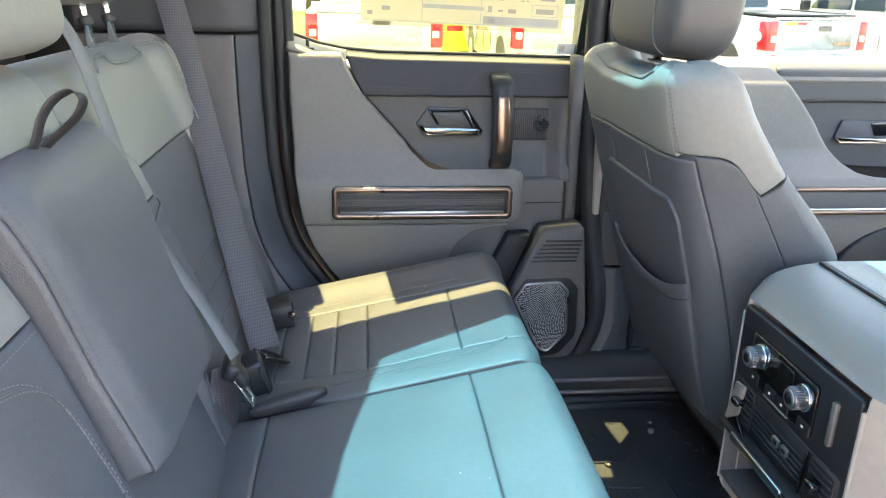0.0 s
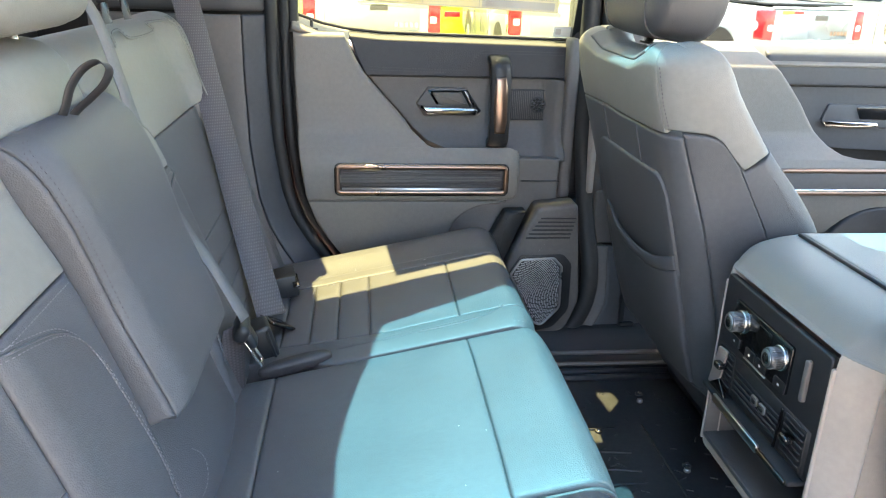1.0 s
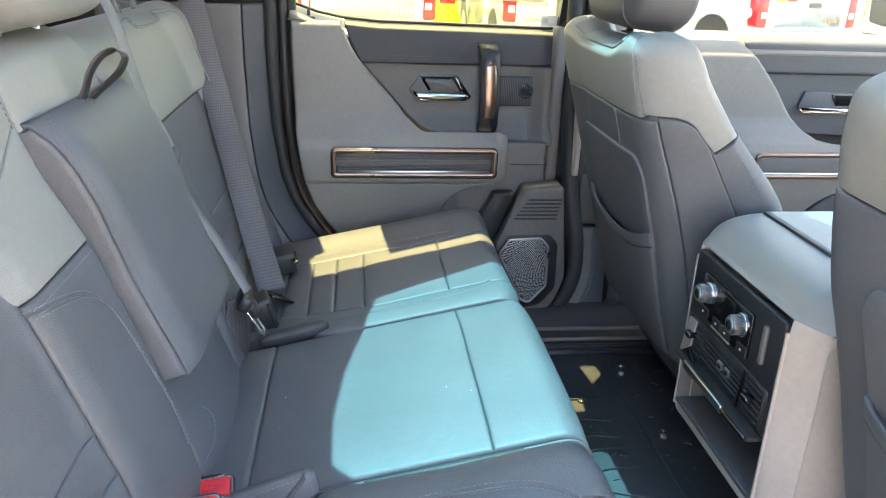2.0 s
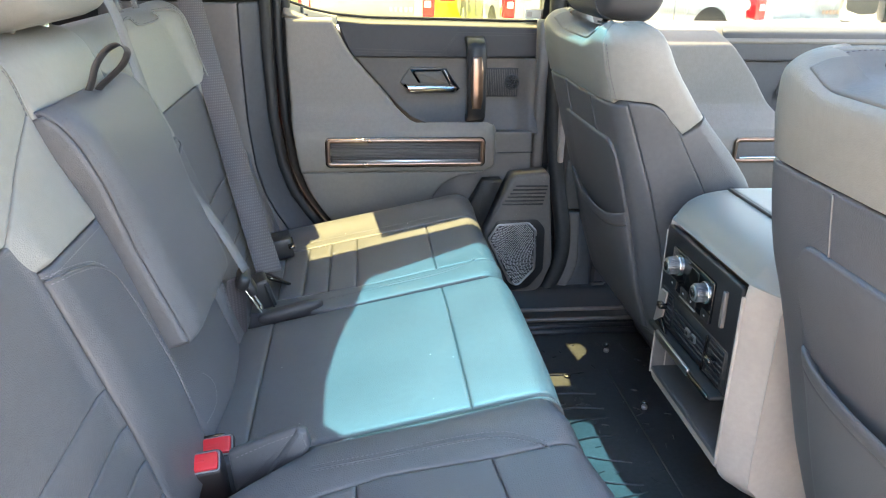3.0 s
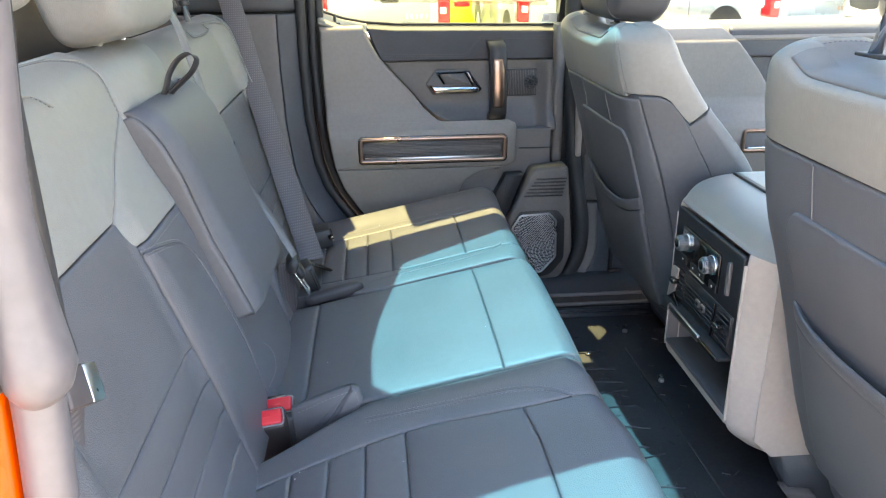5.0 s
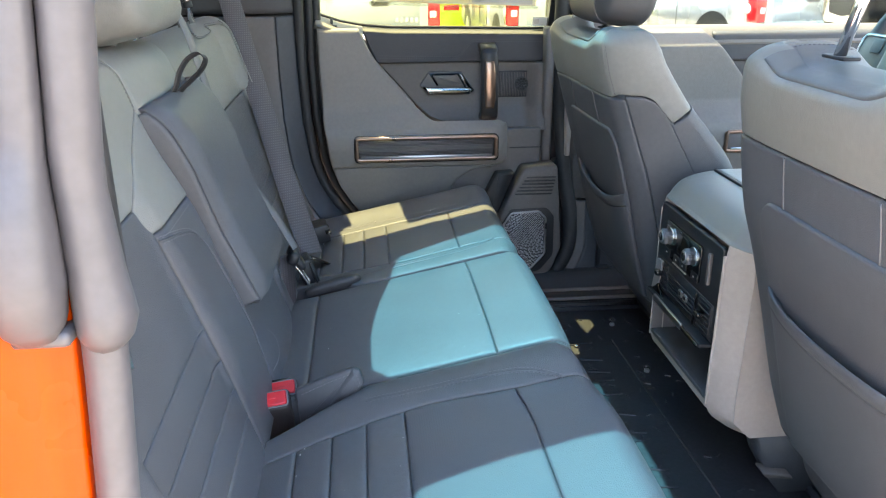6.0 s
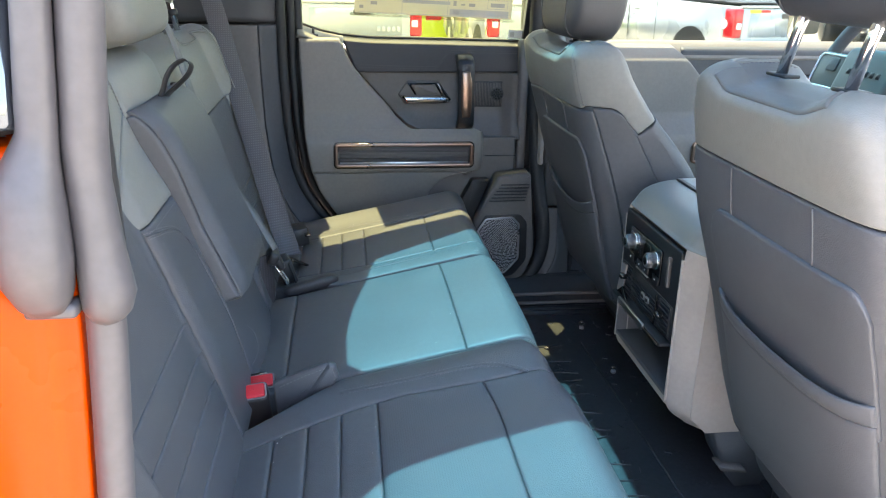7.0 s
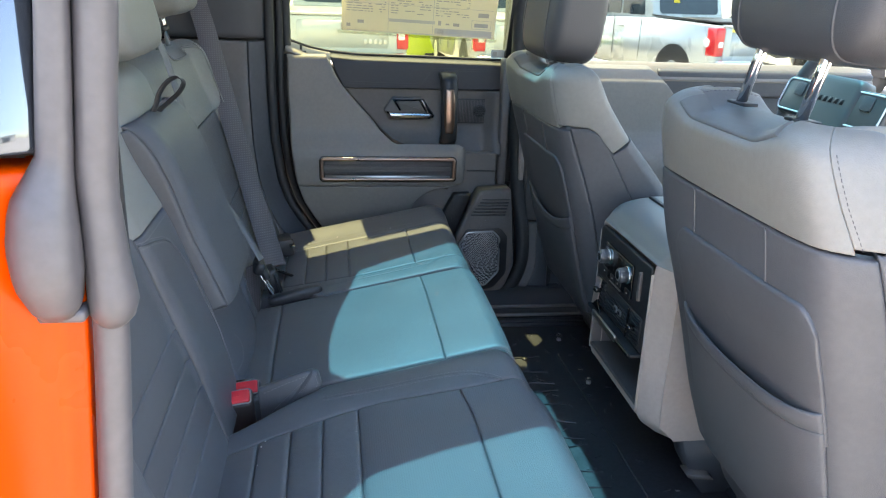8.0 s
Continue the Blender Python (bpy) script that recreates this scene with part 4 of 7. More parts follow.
fs = part("trim_strip", rbox((1.195, 0.7455, 1.1975), (0.446, 0.006, 0.048), 0.004), TRIM_GREY, front_door)
fb = [(a, float(wing_y(np.array(b))) - 0.004, b) for a, b in rounded(0.968, 1.42, 1.172, 1.223, 0.008)]
part("bezel", sweep(fb, [(-0.0045, -0.003), (0.0045, -0.003), (0.0045, 0.002), (0.0, 0.0045), (-0.0045, 0.002)], up=(0, -1, 0), closed=True), BRONZE, fs, "bronze chrome bezel")
part("lower_gleam", rbox((1.195, 0.7405, 1.1785), (0.43, 0.004, 0.007), 0.0015, 1), CHROME, fs)
fp = part("handle_pocket", prism(fillet([(1.112, 1.312), (1.124, 1.351), (1.30, 1.349), (1.30, 1.294), (1.132, 1.295)], 0.008), lambda a, b, q: (a, 0.868 - q, b), 0.006, 0.003), DOOR_DARK, front_door)
part("lever", prism(fillet([(1.107, 1.313), (1.13, 1.313), (1.245, 1.311), (1.250, 1.300), (1.135, 1.299), (1.120, 1.301)], 0.003), lambda a, b, q: (a, 0.862 - q, b), 0.014, 0.005), CHROME, fp, "chrome release lever")
part("lever_recess", prism(fillet([(1.190, 1.345), (1.292, 1.345), (1.292, 1.316), (1.206, 1.316)], 0.004), lambda a, b, q: (a, 0.862 - q, b), 0.003, 0.001), GLOSS_BLACK, fp)
part("speaker_arch", prism([(1.23 + 0.16 * math.cos(a), 0.95 + 0.188 * math.sin(a)) for a in np.linspace(0, math.pi, 24)], lambda a, b, q: (a, 0.764 - q, b), 0.020, 0.006), BLACK, front_door)
fw = thing("window_2", (1.2, 0.89, 1.47), "clear front door window in a black frame", "window", kind="structure")
part("pane", prism([(0.66, 1.46), (1.62, 1.46), (1.62, 1.60), (1.30, 1.92), (0.66, 1.92)], lambda a, b, q: (a, glass_y(b) + 0.01 + q, b), 0.004), FRONT_GLASS, fw, smooth=False)
part("upper_frame", prism([(0.60, 1.90), (1.32, 1.90), (1.66, 1.56), (1.66, 1.62), (1.34, 1.97), (0.60, 1.97)], lambda a, b, q: (a, glass_y(b) + q, b), 0.03), BLACK, fw, smooth=False)
mirror = thing("door_mirror", (1.50, 1.0, 1.46), "black door mirror with a pale glass outside the front window", "mirror")
part("housing", superquad((1.52, 1.10, 1.55), (0.07, 0.13, 0.11), e1=0.4, e2=0.4), BLACK, mirror)
part("arm", rbox((1.53, 0.96, 1.485), (0.05, 0.12, 0.05), 0.012), BLACK, mirror)
part("mirror_glass", prism(rounded(1.0, 1.20, 1.465, 1.635, 0.03), lambda a, b, q: (1.455 - q, a, b), 0.004), CHROME, mirror)


# ---- rear bench: two outer seats and the middle one ----
SLOPE = math.atan(0.2076)
NOSE = 0.030
V_TOP, V_ARC = 0.4435, NOSE * (math.pi / 2 + SLOPE)


def cushion_line(v):
    """The cushion's side profile: a rising top, a rounded nose, an upright front."""
    a = SLOPE
    flat_x, flat_z = -0.15 + np.cos(a) * v, 1.030 + np.sin(a) * v
    t = np.clip((v - V_TOP) / NOSE, 0, math.pi / 2 + a)
    ax = -0.15 + math.cos(a) * V_TOP + NOSE * (math.sin(a) + np.sin(t - a))
    az = 1.030 + math.sin(a) * V_TOP - NOSE * (math.cos(a) - np.cos(t - a))
    down = np.maximum(v - V_TOP - V_ARC, 0)
    x = np.where(v < V_TOP, flat_x, ax - 0.12 * down)
    z = np.where(v < V_TOP, flat_z, az - down)
    return x, z


def at_x(x):
    return (x + 0.15) / math.cos(SLOPE)


V_END = V_TOP + V_ARC + 0.17


def outer_cushion(sgn):
    def S(u, v):
        x, z = cushion_line(v)
        t = np.clip((u - 0.625) / 0.085, 0, 1.4)
        y = np.where(u < 0.625, u, 0.625 + 0.085 * np.sin(t))
        z = z - 0.085 * (1 - np.cos(t)) + 0.010 * np.exp(-((u - 0.63) / 0.05) ** 2) + (0.011 if sgn < 0 else 0.004) * np.exp(-((u - 0.225) / 0.05) ** 2)
        near_front = step(0.05, 0.33, x)
        x = x - near_front * (0.085 * (1 - np.cos(np.clip(t, 0, 1.3))) + 0.03 * np.clip((u - 0.60) / 0.1, 0, 1) ** 2) - near_front * (0.009 if sgn > 0 else 0.006) * np.clip((0.26 - u) / 0.06, 0, 1) ** 2
        if sgn < 0:
            x = x + 0.018 * near_front * step(0.24, 0.36, u)
        return x, sgn * y, z
    return S


def middle_cushion(u, v):
    x, z = cushion_line(v)
    return x + 0.002, u, z + 0.007 - 0.006 * (u / 0.19) ** 4


def back_S_of(sgn):
    def S(u, w):
        x, z = back_profile(w)
        off = 0.020 * step(0.55, 0.60, u) + 0.014 * (1 - step(0.26, 0.30, u)) * step(-0.2, -0.05, w) * (1 - step(0.10, 0.24, w))
        t = np.clip((u - 0.63) / 0.06, 0, 1.3)
        y = np.where(u < 0.63, u, 0.63 + 0.06 * np.sin(t))
        off = off - 0.06 * (1 - np.cos(t))
        knee = 0.285 if sgn > 0 else 0.300
        r = np.clip((w - knee) / 0.055, 0, 1.45)
        off = off - 0.055 * (1 - np.cos(r))
        rise = np.where(w < knee, 0, 0.055 * np.sin(r) - (w - knee))
        x, z = back_profile(w + rise)
        return x + 0.944 * off, sgn * y, z + 0.33 * off
    return S


def head_rest(parent, y, z=1.545, x=-0.325, wide=0.15, tall=0.105, deep=0.055, lean=-14, light=True, posts=(0.05,)):
    c = Vector((x, y, z + tall))
    R = turned(0, lean, 0)
    h = part("headrest", superquad(c, (deep, wide, tall), R, 0.36, 0.32), LIGHT if light else DARK, parent, "padded headrest on two chrome posts")
    for sgn in (-1, 1):
        part("post", rod((x + 0.012, y + sgn * posts[0], z - 0.06), (x - 0.004, y + sgn * posts[0], z + 0.04), 0.006, 14), CHROME, h, "chrome post")
        part("collar", rod((x + 0.008, y + sgn * posts[0], z - 0.030), (x + 0.005, y + sgn * posts[0], z - 0.018), 0.010, 16, 0.002), BLACK, h)
    seam = [(c + R @ Vector((deep * 0.45, wide * 0.985 * math.copysign(abs(math.cos(a)) ** 0.36, math.cos(a)), tall * 0.985 * math.copysign(abs(math.sin(a)) ** 0.40, math.sin(a))))) for a in np.linspace(0, 2 * math.pi, 72, endpoint=False)]
    part("piping", sweep([tuple(p) for p in seam], ring(0.0022, 6), up=tuple(R @ Vector((1, 0, 0))), closed=True), LIGHT if light else DARK, h)
    return h


def outer_seat(sgn, label):
    seat = thing("rear_seat", (0.05, sgn * 0.45, FLOOR_Z), label, "seat", "rear seats")
    S = outer_cushion(sgn)
    up = (0.2, 0, 1)
    cushion = part("cushion", rbox((0.085, sgn * 0.44, 0.94), (0.40, 0.44, 0.16), 0.03, 3), DARK, seat, "slate leather seat cushion")
    part("seat_base", rbox((0.05, sgn * 0.44, 0.83), (0.34, 0.44, 0.10), 0.01), BLACK, seat)
    inner = lambda v: np.interp(v, [at_x(-0.135), at_x(-0.08), at_x(-0.03), at_x(0.0), at_x(0.02)], [0.250, 0.236, 0.220, 0.200, 0.197] if sgn > 0 else [0.272, 0.248, 0.220, 0.200, 0.183])
    seam = lambda v: np.interp(v, [at_x(-0.135), at_x(-0.05), at_x(0.03), at_x(0.10), at_x(0.22)], [0.298 if sgn > 0 else 0.318, 0.284 if sgn > 0 else 0.292, 0.275, 0.268, 0.276])
    part("inner_bolster", panel(S, inner, seam, at_x(-0.135), V_END, 14, 70, (0.007 if sgn < 0 else 0.0018, 0.003, 0.010, 0.0), 0.06, 0.001, out=up), DARK, cushion)
    outer = 0.515 if sgn > 0 else 0.605
    marks = [at_x(x) for x in (-0.135, -0.076, -0.030, 0.015, 0.066)]
    for a, b in zip(marks[:-1], marks[1:]):
        part("flute", panel(S, seam, outer, a, b, 20, 10, (0.003, 0.003, 0.0035, 0.0035), 0.03, 0.001, out=up), DARK, cushion)
    part("centre_panel", panel(S, seam, outer, at_x(0.066), at_x(0.207 if sgn > 0 else 0.213), 24, 20, 0.003, 0.03, 0.0015, out=up), DARK_PERF if sgn < 0 else DARK, cushion)
    part("front_panel", panel(S, seam, outer, at_x(0.207 if sgn > 0 else 0.213), V_END, 24, 40, (0.003, 0.003, 0.003, 0.0), 0.05, 0.0, out=up), DARK_PERF if sgn < 0 else DARK, cushion)
    part("outer_bolster", panel(S, outer, 0.74, at_x(-0.135), V_END, 20, 60, (0.0045, 0.0, 0.01, 0.0), 0.05, 0.0, out=up), DARK, cushion)
    bol = curve([(0.232, at_x(0.015)), (0.236, at_x(0.10)), (0.238, at_x(0.19)), (0.246, at_x(0.235)), (0.262, at_x(0.262)), (0.274, at_x(0.275))], 10)
    for off in (0.0, 0.0095):
        part("stitching", stitches(S, np.array(bol) + (off, 0.0), out=up, lift=0.0027), THREAD_MID, cushion)
    groove = np.array(bol) + (0.005, 0.0)
    part("seam", sweep(np.stack(S(groove[:, 0], groove[:, 1]), -1) + np.array((0, 0, 0.0008)), ring(0.0011, 6), across=(0, 1, 0)), DARK, cushion)
    out_line = [(outer + 0.030, at_x(x)) for x in np.linspace(-0.12, 0.24, 30)]
    part("stitching", stitches(S, out_line, out=up, lift=0.0012), THREAD, cushion)

    B = back_S_of(sgn)
    fwd = (1, 0, 0.3)
    core = rbox((-0.285, sgn * 0.40, 1.265), (0.10, 0.50, 0.50), 0.03, 3)
    bmesh.ops.rotate(core, cent=(-0.285, sgn * 0.40, 1.265), matrix=turned(0, -19.3, 0), verts=core.verts)
    back = part("backrest", core, DARK, seat, "two-tone taupe and slate leather backrest")
    rows = [-0.20, -0.135, -0.090, -0.046, 0.0, 0.168]
    for i, (a, b) in enumerate(zip(rows[:-1], rows[1:])):
        part("flute" if i < 4 else "centre_panel", panel(B, 0.283, 0.565, a, b, 20, 14 if i < 4 else 24, (0.003, 0.003, 0.0028, 0.0028), 0.03, 0.001, out=fwd), DARK, back)
    part("inner_bolster", panel(B, 0.128, 0.283, -0.20, 0.132, 20, 40, (0.010, 0.0045, 0.006, 0.004), 0.04, 0.002, out=fwd), DARK, back)
    part("outer_bolster", panel(B, 0.565, 0.70, -0.20, 0.132, 20, 40, (0.004, 0.0, 0.006, 0.004), 0.05, 0.002, out=fwd), DARK, back)
    edge = lambda w: np.interp(w, [0.132, 0.150, 0.168, 0.19, 0.215, 0.26, 0.30], [0.288, 0.300, 0.300, 0.27, 0.225, 0.135, 0.128])
    part("wing_panel", panel(B, 0.126, edge, 0.133, 0.262, 24, 24, (0.010, 0.004, 0.004, 0.0), 0.04, 0.002, out=fwd), LIGHT, back, "pale taupe shoulder panel")
    part("upper_panel", panel(B, lambda w: np.where(w < 0.262, edge(w), 0.126), lambda w: 0.70 + 0 * w, 0.169, 0.365, 44, 36, (0.004, 0.0, 0.005, 0.0), 0.05, 0.0, out=fwd), LIGHT, back, "taupe upper panel")
    part("upper_corner", panel(B, 0.565, 0.70, 0.134, 0.169, 16, 10, (0.004, 0.0, 0.004, 0.0), 0.05, 0.0, out=fwd), LIGHT, back)
    st = curve([(0.281, 0.118), (0.235, 0.108), (0.190, 0.092), (0.162, 0.060), (0.150, 0.0), (0.140, -0.13)], 10)
    part("stitching", stitches(B, st, out=fwd, lift=0.0027), THREAD, back)
    part("stitching", stitches(B, np.array(st) + (0.006, 0.010), out=fwd, lift=0.0027), THREAD, back)
    groove = np.array(st) + (0.003, 0.005)
    part("seam", sweep(np.stack(B(groove[:, 0], groove[:, 1]), -1) + np.array((0.0018, 0, 0.0006)), ring(0.0014, 6), up=fwd), DARK, back)
    part("stitching", stitches(B, [(u, 0.124) for u in np.linspace(0.14, 0.28, 20)], out=fwd, lift=0.0016), THREAD, back)
    for line in ([(0.592, w) for w in np.linspace(0.172, 0.325, 24)], curve([(0.300, 0.300), (0.330, 0.318), (0.375, 0.322), (0.385, 0.305), (0.515, 0.305), (0.525, 0.322), (0.575, 0.318), (0.592, 0.306)], 8)):
        line = np.array(line)
        part("seam", sweep(np.stack(B(line[:, 0], line[:, 1]), -1) + np.array((0.0046, 0, 0.0016)), ring(0.0013, 6), up=fwd), LIGHT, back)
        part("stitching", stitches(B, line + (0.006, 0.0), out=fwd, lift=0.0052), THREAD_DARK, back)
    crest = curve([(0.132, 0.262), (0.129, 0.300), (0.142, 0.332), (0.178, 0.349), (0.225, 0.357), (0.40, 0.362), (0.55, 0.360)], 10)
    if sgn < 0:
        part("seam", sweep(np.stack(B(crest[:, 0], crest[:, 1]), -1) + np.array((0.0006, 0, 0.0004)), ring(0.0010, 6), up=fwd), LIGHT, back, "piped seam round the upper panel")
        part("stitching", stitches(B, crest + (0.007, -0.005), out=fwd, lift=0.0012), THREAD_DARK, back)
    head_rest(seat, sgn * 0.45, z=1.585)
    return seat


far_seat = outer_seat(1, "outer rear seat in slate and taupe leather, partly sunlit")
near_seat = outer_seat(-1, "outer rear seat in slate and taupe leather beside open door")

mid = thing("middle_rear_seat", (0.05, 0, FLOOR_Z), "narrow middle rear seat in slate leather with raised armrest", "seat", "rear seats")
mc = part("cushion", rbox((0.085, 0.004, 0.95), (0.40, 0.34, 0.16), 0.03, 3), DARK, mid, "slate leather middle cushion")
part("seat_base", rbox((0.05, 0.004, 0.83), (0.34, 0.34, 0.10), 0.01), BLACK, mid)
part("rear_panel", panel(middle_cushion, -0.173, 0.197, at_x(-0.135), at_x(-0.073), 24, 12, (0.006, 0.002, 0.008, 0.004), 0.05, 0.001, out=(0, 0, 1)), DARK, mc)
part("centre_panel", panel(middle_cushion, -0.173, 0.197, at_x(-0.073), at_x(0.206), 30, 30, (0.006, 0.002, 0.004, 0.003), 0.05, 0.0015, out=(0, 0, 1)), DARK, mc)
part("front_panel", panel(middle_cushion, -0.173, 0.197, at_x(0.206), V_END, 30, 40, (0.006, 0.002, 0.003, 0.0), 0.05, 0.0015, out=(0, 0, 1)), DARK, mc)
for y in (-0.1755,):
    line = [(y, v) for v in np.linspace(at_x(-0.06), V_TOP + V_ARC, 60)]
    pts = np.stack(middle_cushion(np.array([p[0] for p in line]), np.array([p[1] for p in line])), -1)
    part("piping", sweep(pts - np.array((0, 0, 0.006)), ring(0.003, 6), across=(0, 1, 0)), DARK, mc)
gap_line = np.stack(middle_cushion(np.full(40, -0.1765), np.linspace(at_x(0.06), at_x(0.24), 40)), -1) - np.array((0, 0, 0.004))
part("zip_tape", sweep(gap_line, strap_profile(0.006, 0.002), across=(0, 1, 0)), RUBBER, mc, "black zip tape in the gap")
part("stitching", stitches(outer_cushion(1), [(0.212, v) for v in np.linspace(at_x(0.03), V_TOP + 0.02, 50)], out=(0, 0, 1)), THREAD, mc)
# Dark lump standing for the shade of a recessed slot between the cushions.
part("latch_slot_fill", superquad((-0.045, 0.212, 1.060), (0.056, 0.012, 0.012), turned(0, -12, 8), 0.7, 0.7), surface("slot_shade_leather", (0.026, 0.024, 0.027), 0.45, vary=0.2, scale=30, grain=0.3, grain_scale=500, fine=0.1), mc)
B0 = back_S_of(1)
mb_core = rbox((-0.275, 0, 1.265), (0.09, 0.24, 0.50), 0.03, 3)
bmesh.ops.rotate(mb_core, cent=(-0.275, 0, 1.265), matrix=turned(0, -19.3, 0), verts=mb_core.verts)
mback = part("backrest", mb_core, DARK, mid, "backrest with fold-down armrest")


def mid_back(u, w):
    x, z = back_profile(w)
    r = np.clip((w - 0.292) / 0.055, 0, 1.45)
    off = -0.055 * (1 - np.cos(r)) + 0.012 * (1 - (u / 0.13) ** 2)
    x, z = back_profile(np.where(w < 0.292, w, 0.292 + 0.055 * np.sin(r)))
    return x + 0.944 * off, u, z + 0.33 * off


part("upper_panel", panel(mid_back, -0.126, 0.126, 0.20, 0.372, 24, 20, (0.006, 0.006, 0.0, 0.0), 0.04, out=(1, 0, 0.3)), LIGHT, mback, "taupe upper panel")
part("lower_panel", panel(mid_back, -0.126, 0.158, -0.20, 0.20, 24, 24, (0.006, 0.012, 0.004, 0.0), 0.04, out=(1, 0, 0.3)), DARK, mback)
part("stitching", stitches(mid_back, [(u, w) for u, w in curve([(-0.068, -0.118), (-0.055, -0.135), (-0.055, -0.152), (-0.075, -0.165), (-0.118, -0.166)], 6)], out=(1, 0, 0.3)), THREAD, mback)


ARM_W = [-0.052, 0.07, 0.16, 0.25]


def arm_front(u, w):
    """The folded armrest's cushioned front, u from -1 to 1 across it: a flat face with a broad soft bevel all round."""
    x, z = back_profile(w)
    edge = np.interp(w, ARM_W, [0.036, 0.027, 0.031, 0.026])
    left = np.interp(w, ARM_W, [-0.120, -0.113, -0.117, -0.123])
    right = np.interp(w, ARM_W, [0.140, 0.162, 0.172, 0.170])
    y = (left + right) / 2 + u * (right - left) / 2
    from_side = np.minimum(y - left, right - y)
    bevel = np.clip(1 - from_side / 0.040, 0, 1)
    foot = np.clip((-0.020 - w) / 0.032, 0, 1)
    top = np.clip((w - 0.195) / 0.065, 0, 1)
    off = edge + 0.015 * (1 - bevel ** 2.2) * (1 - 0.4 * foot ** 2) - 0.034 * (1 - np.sqrt(1 - 0.96 * top ** 2))
    return x + 0.944 * off, y, z + 0.33 * off


def arm_side(u, v):
    """The armrest's flank, from the seam back towards the backrest."""
    x, y, z = arm_front(-1.0 + 0 * u, u)
    return x - 0.944 * 0.05 * v, y - 0.008 * v - 0.002, z - 0.33 * 0.05 * v


arm = part("armrest", panel(arm_front, -1.0, 1.0, -0.052, 0.260, 60, 60, (0.003, 0.003, 0.006, 0.004), 0.05, out=(1, 0, 0.3)), DARK, mback, "slate leather fold-down armrest, folded up")
part("side_panel", panel(arm_side, -0.048, 0.252, 0.03, 1.0, 40, 8, (0.003, 0.003, 0.003, 0.0), 0.01, out=(0, -1, 0)), DARK, arm)
for d in (0.99, 0.955):
    part("stitching", stitches(arm_front, [(-d, w) for w in np.linspace(0.06, 0.225, 50)] + [(-d + 0.03, 0.24), (-d + 0.10, 0.25)], out=(1, -0.4, 0.3)), THREAD_DARK, arm)
loop = curve([(-0.252, -0.006, 1.452), (-0.241, -0.004, 1.474), (-0.234, -0.002, 1.494), (-0.222, 0.002, 1.511), (-0.208, 0.006, 1.518), (-0.199, 0.010, 1.510), (-0.206, 0.012, 1.495), (-0.222, 0.014, 1.480), (-0.238, 0.014, 1.466), (-0.250, 0.012, 1.450)], 8)
part("pull_strap", sweep(loop, strap_profile(0.010, 0.0012), across=(0.45, 0.80, -0.40)), surface("dark_webbing", (0.018, 0.016, 0.018), 0.5, vary=0.1, fine=0.2, fine_scale=700), arm, "dark woven pull loop")
head_rest(mid, 0.026, z=1.537, x=-0.318, wide=0.134, tall=0.105)

# ---- belts and buckles ----
far_belt = thing("seat_belt", (-0.1, 0.38, 1.05), "grey webbing seat belt hanging across the far seat", "seat belt", "seat belts")
path = curve([(-0.30, 0.735, 1.66), (-0.262, 0.690, 1.545), (-0.225, 0.620, 1.43), (-0.175, 0.520, 1.285), (-0.130, 0.430, 1.160), (-0.094, 0.356, 1.072)], 10)
part("webbing", sweep(path, strap_profile(0.049, 0.0016), across=(0.86, 0.50, 0.0)), BELT, far_belt)
part("tongue_plate", rbox((-0.086, 0.350, 1.062), (0.050, 0.046, 0.006), 0.002, 2, turned(0, 30, 40)), DARK_METAL, far_belt, "dark metal tongue")
box = part("anchor_cover", rbox((-0.096, 0.280, 1.062), (0.030, 0.046, 0.070), 0.006, 3, turned(0, -16, 14)), BLACK, far_belt, "black plastic anchor cover")
part("anchor_slot", rbox((-0.082, 0.259, 1.062), (0.004, 0.012, 0.060), 0.0015, 2, turned(0, -16, 14)), BLACK, box)
tab = part("retractor_tab", rbox((-0.088, 0.505, 1.068), (0.046, 0.056, 0.040), 0.003, 2, turned(0, -8, 10)), BLACK, far_belt, "dark wedge-shaped belt guide")
part("guide_edge", rbox((-0.066, 0.490, 1.078), (0.012, 0.058, 0.004), 0.001, 1, turned(0, -8, 10)), DARK_METAL, tab, "thin dark metal edge")

mid_belt = thing("middle_seat_belt", (-0.1, 0.19, 1.04), "thin grey middle seat belt latched beside the armrest", "seat belt", "seat belts")
path = curve([(-0.345, 0.213, 1.665), (-0.305, 0.212, 1.605)] + [(-0.181 - 0.33 * w + 0.944 * off, y, 1.218 + 0.944 * w + 0.33 * off) for w, off, y in ((0.34, 0.026, 0.206), (0.27, 0.022, 0.205), (0.20, 0.016, 0.203), (0.12, 0.012, 0.201), (0.05, 0.020, 0.196), (-0.01, 0.036, 0.184), (-0.085, 0.050, 0.168))], 8)
part("webbing", sweep(path, strap_profile(0.027, 0.0016), across=(0.16, 0.98, 0.0)), surface("pale_webbing", (0.155, 0.150, 0.152), 0.6, vary=0.06, fine=0.2, fine_scale=800), mid_belt)
tongue = part("tongue", merged(*[rbox((-0.111, 0.167, 1.142), (0.020, 0.056, 0.026), 0.008, 3, turned(0, 25, 8)), rbox((-0.100, 0.166, 1.128), (0.014, 0.034, 0.026), 0.006, 3, turned(0, -25, 8))]), BLACK, mid_belt, "black tongue with a steel blade")
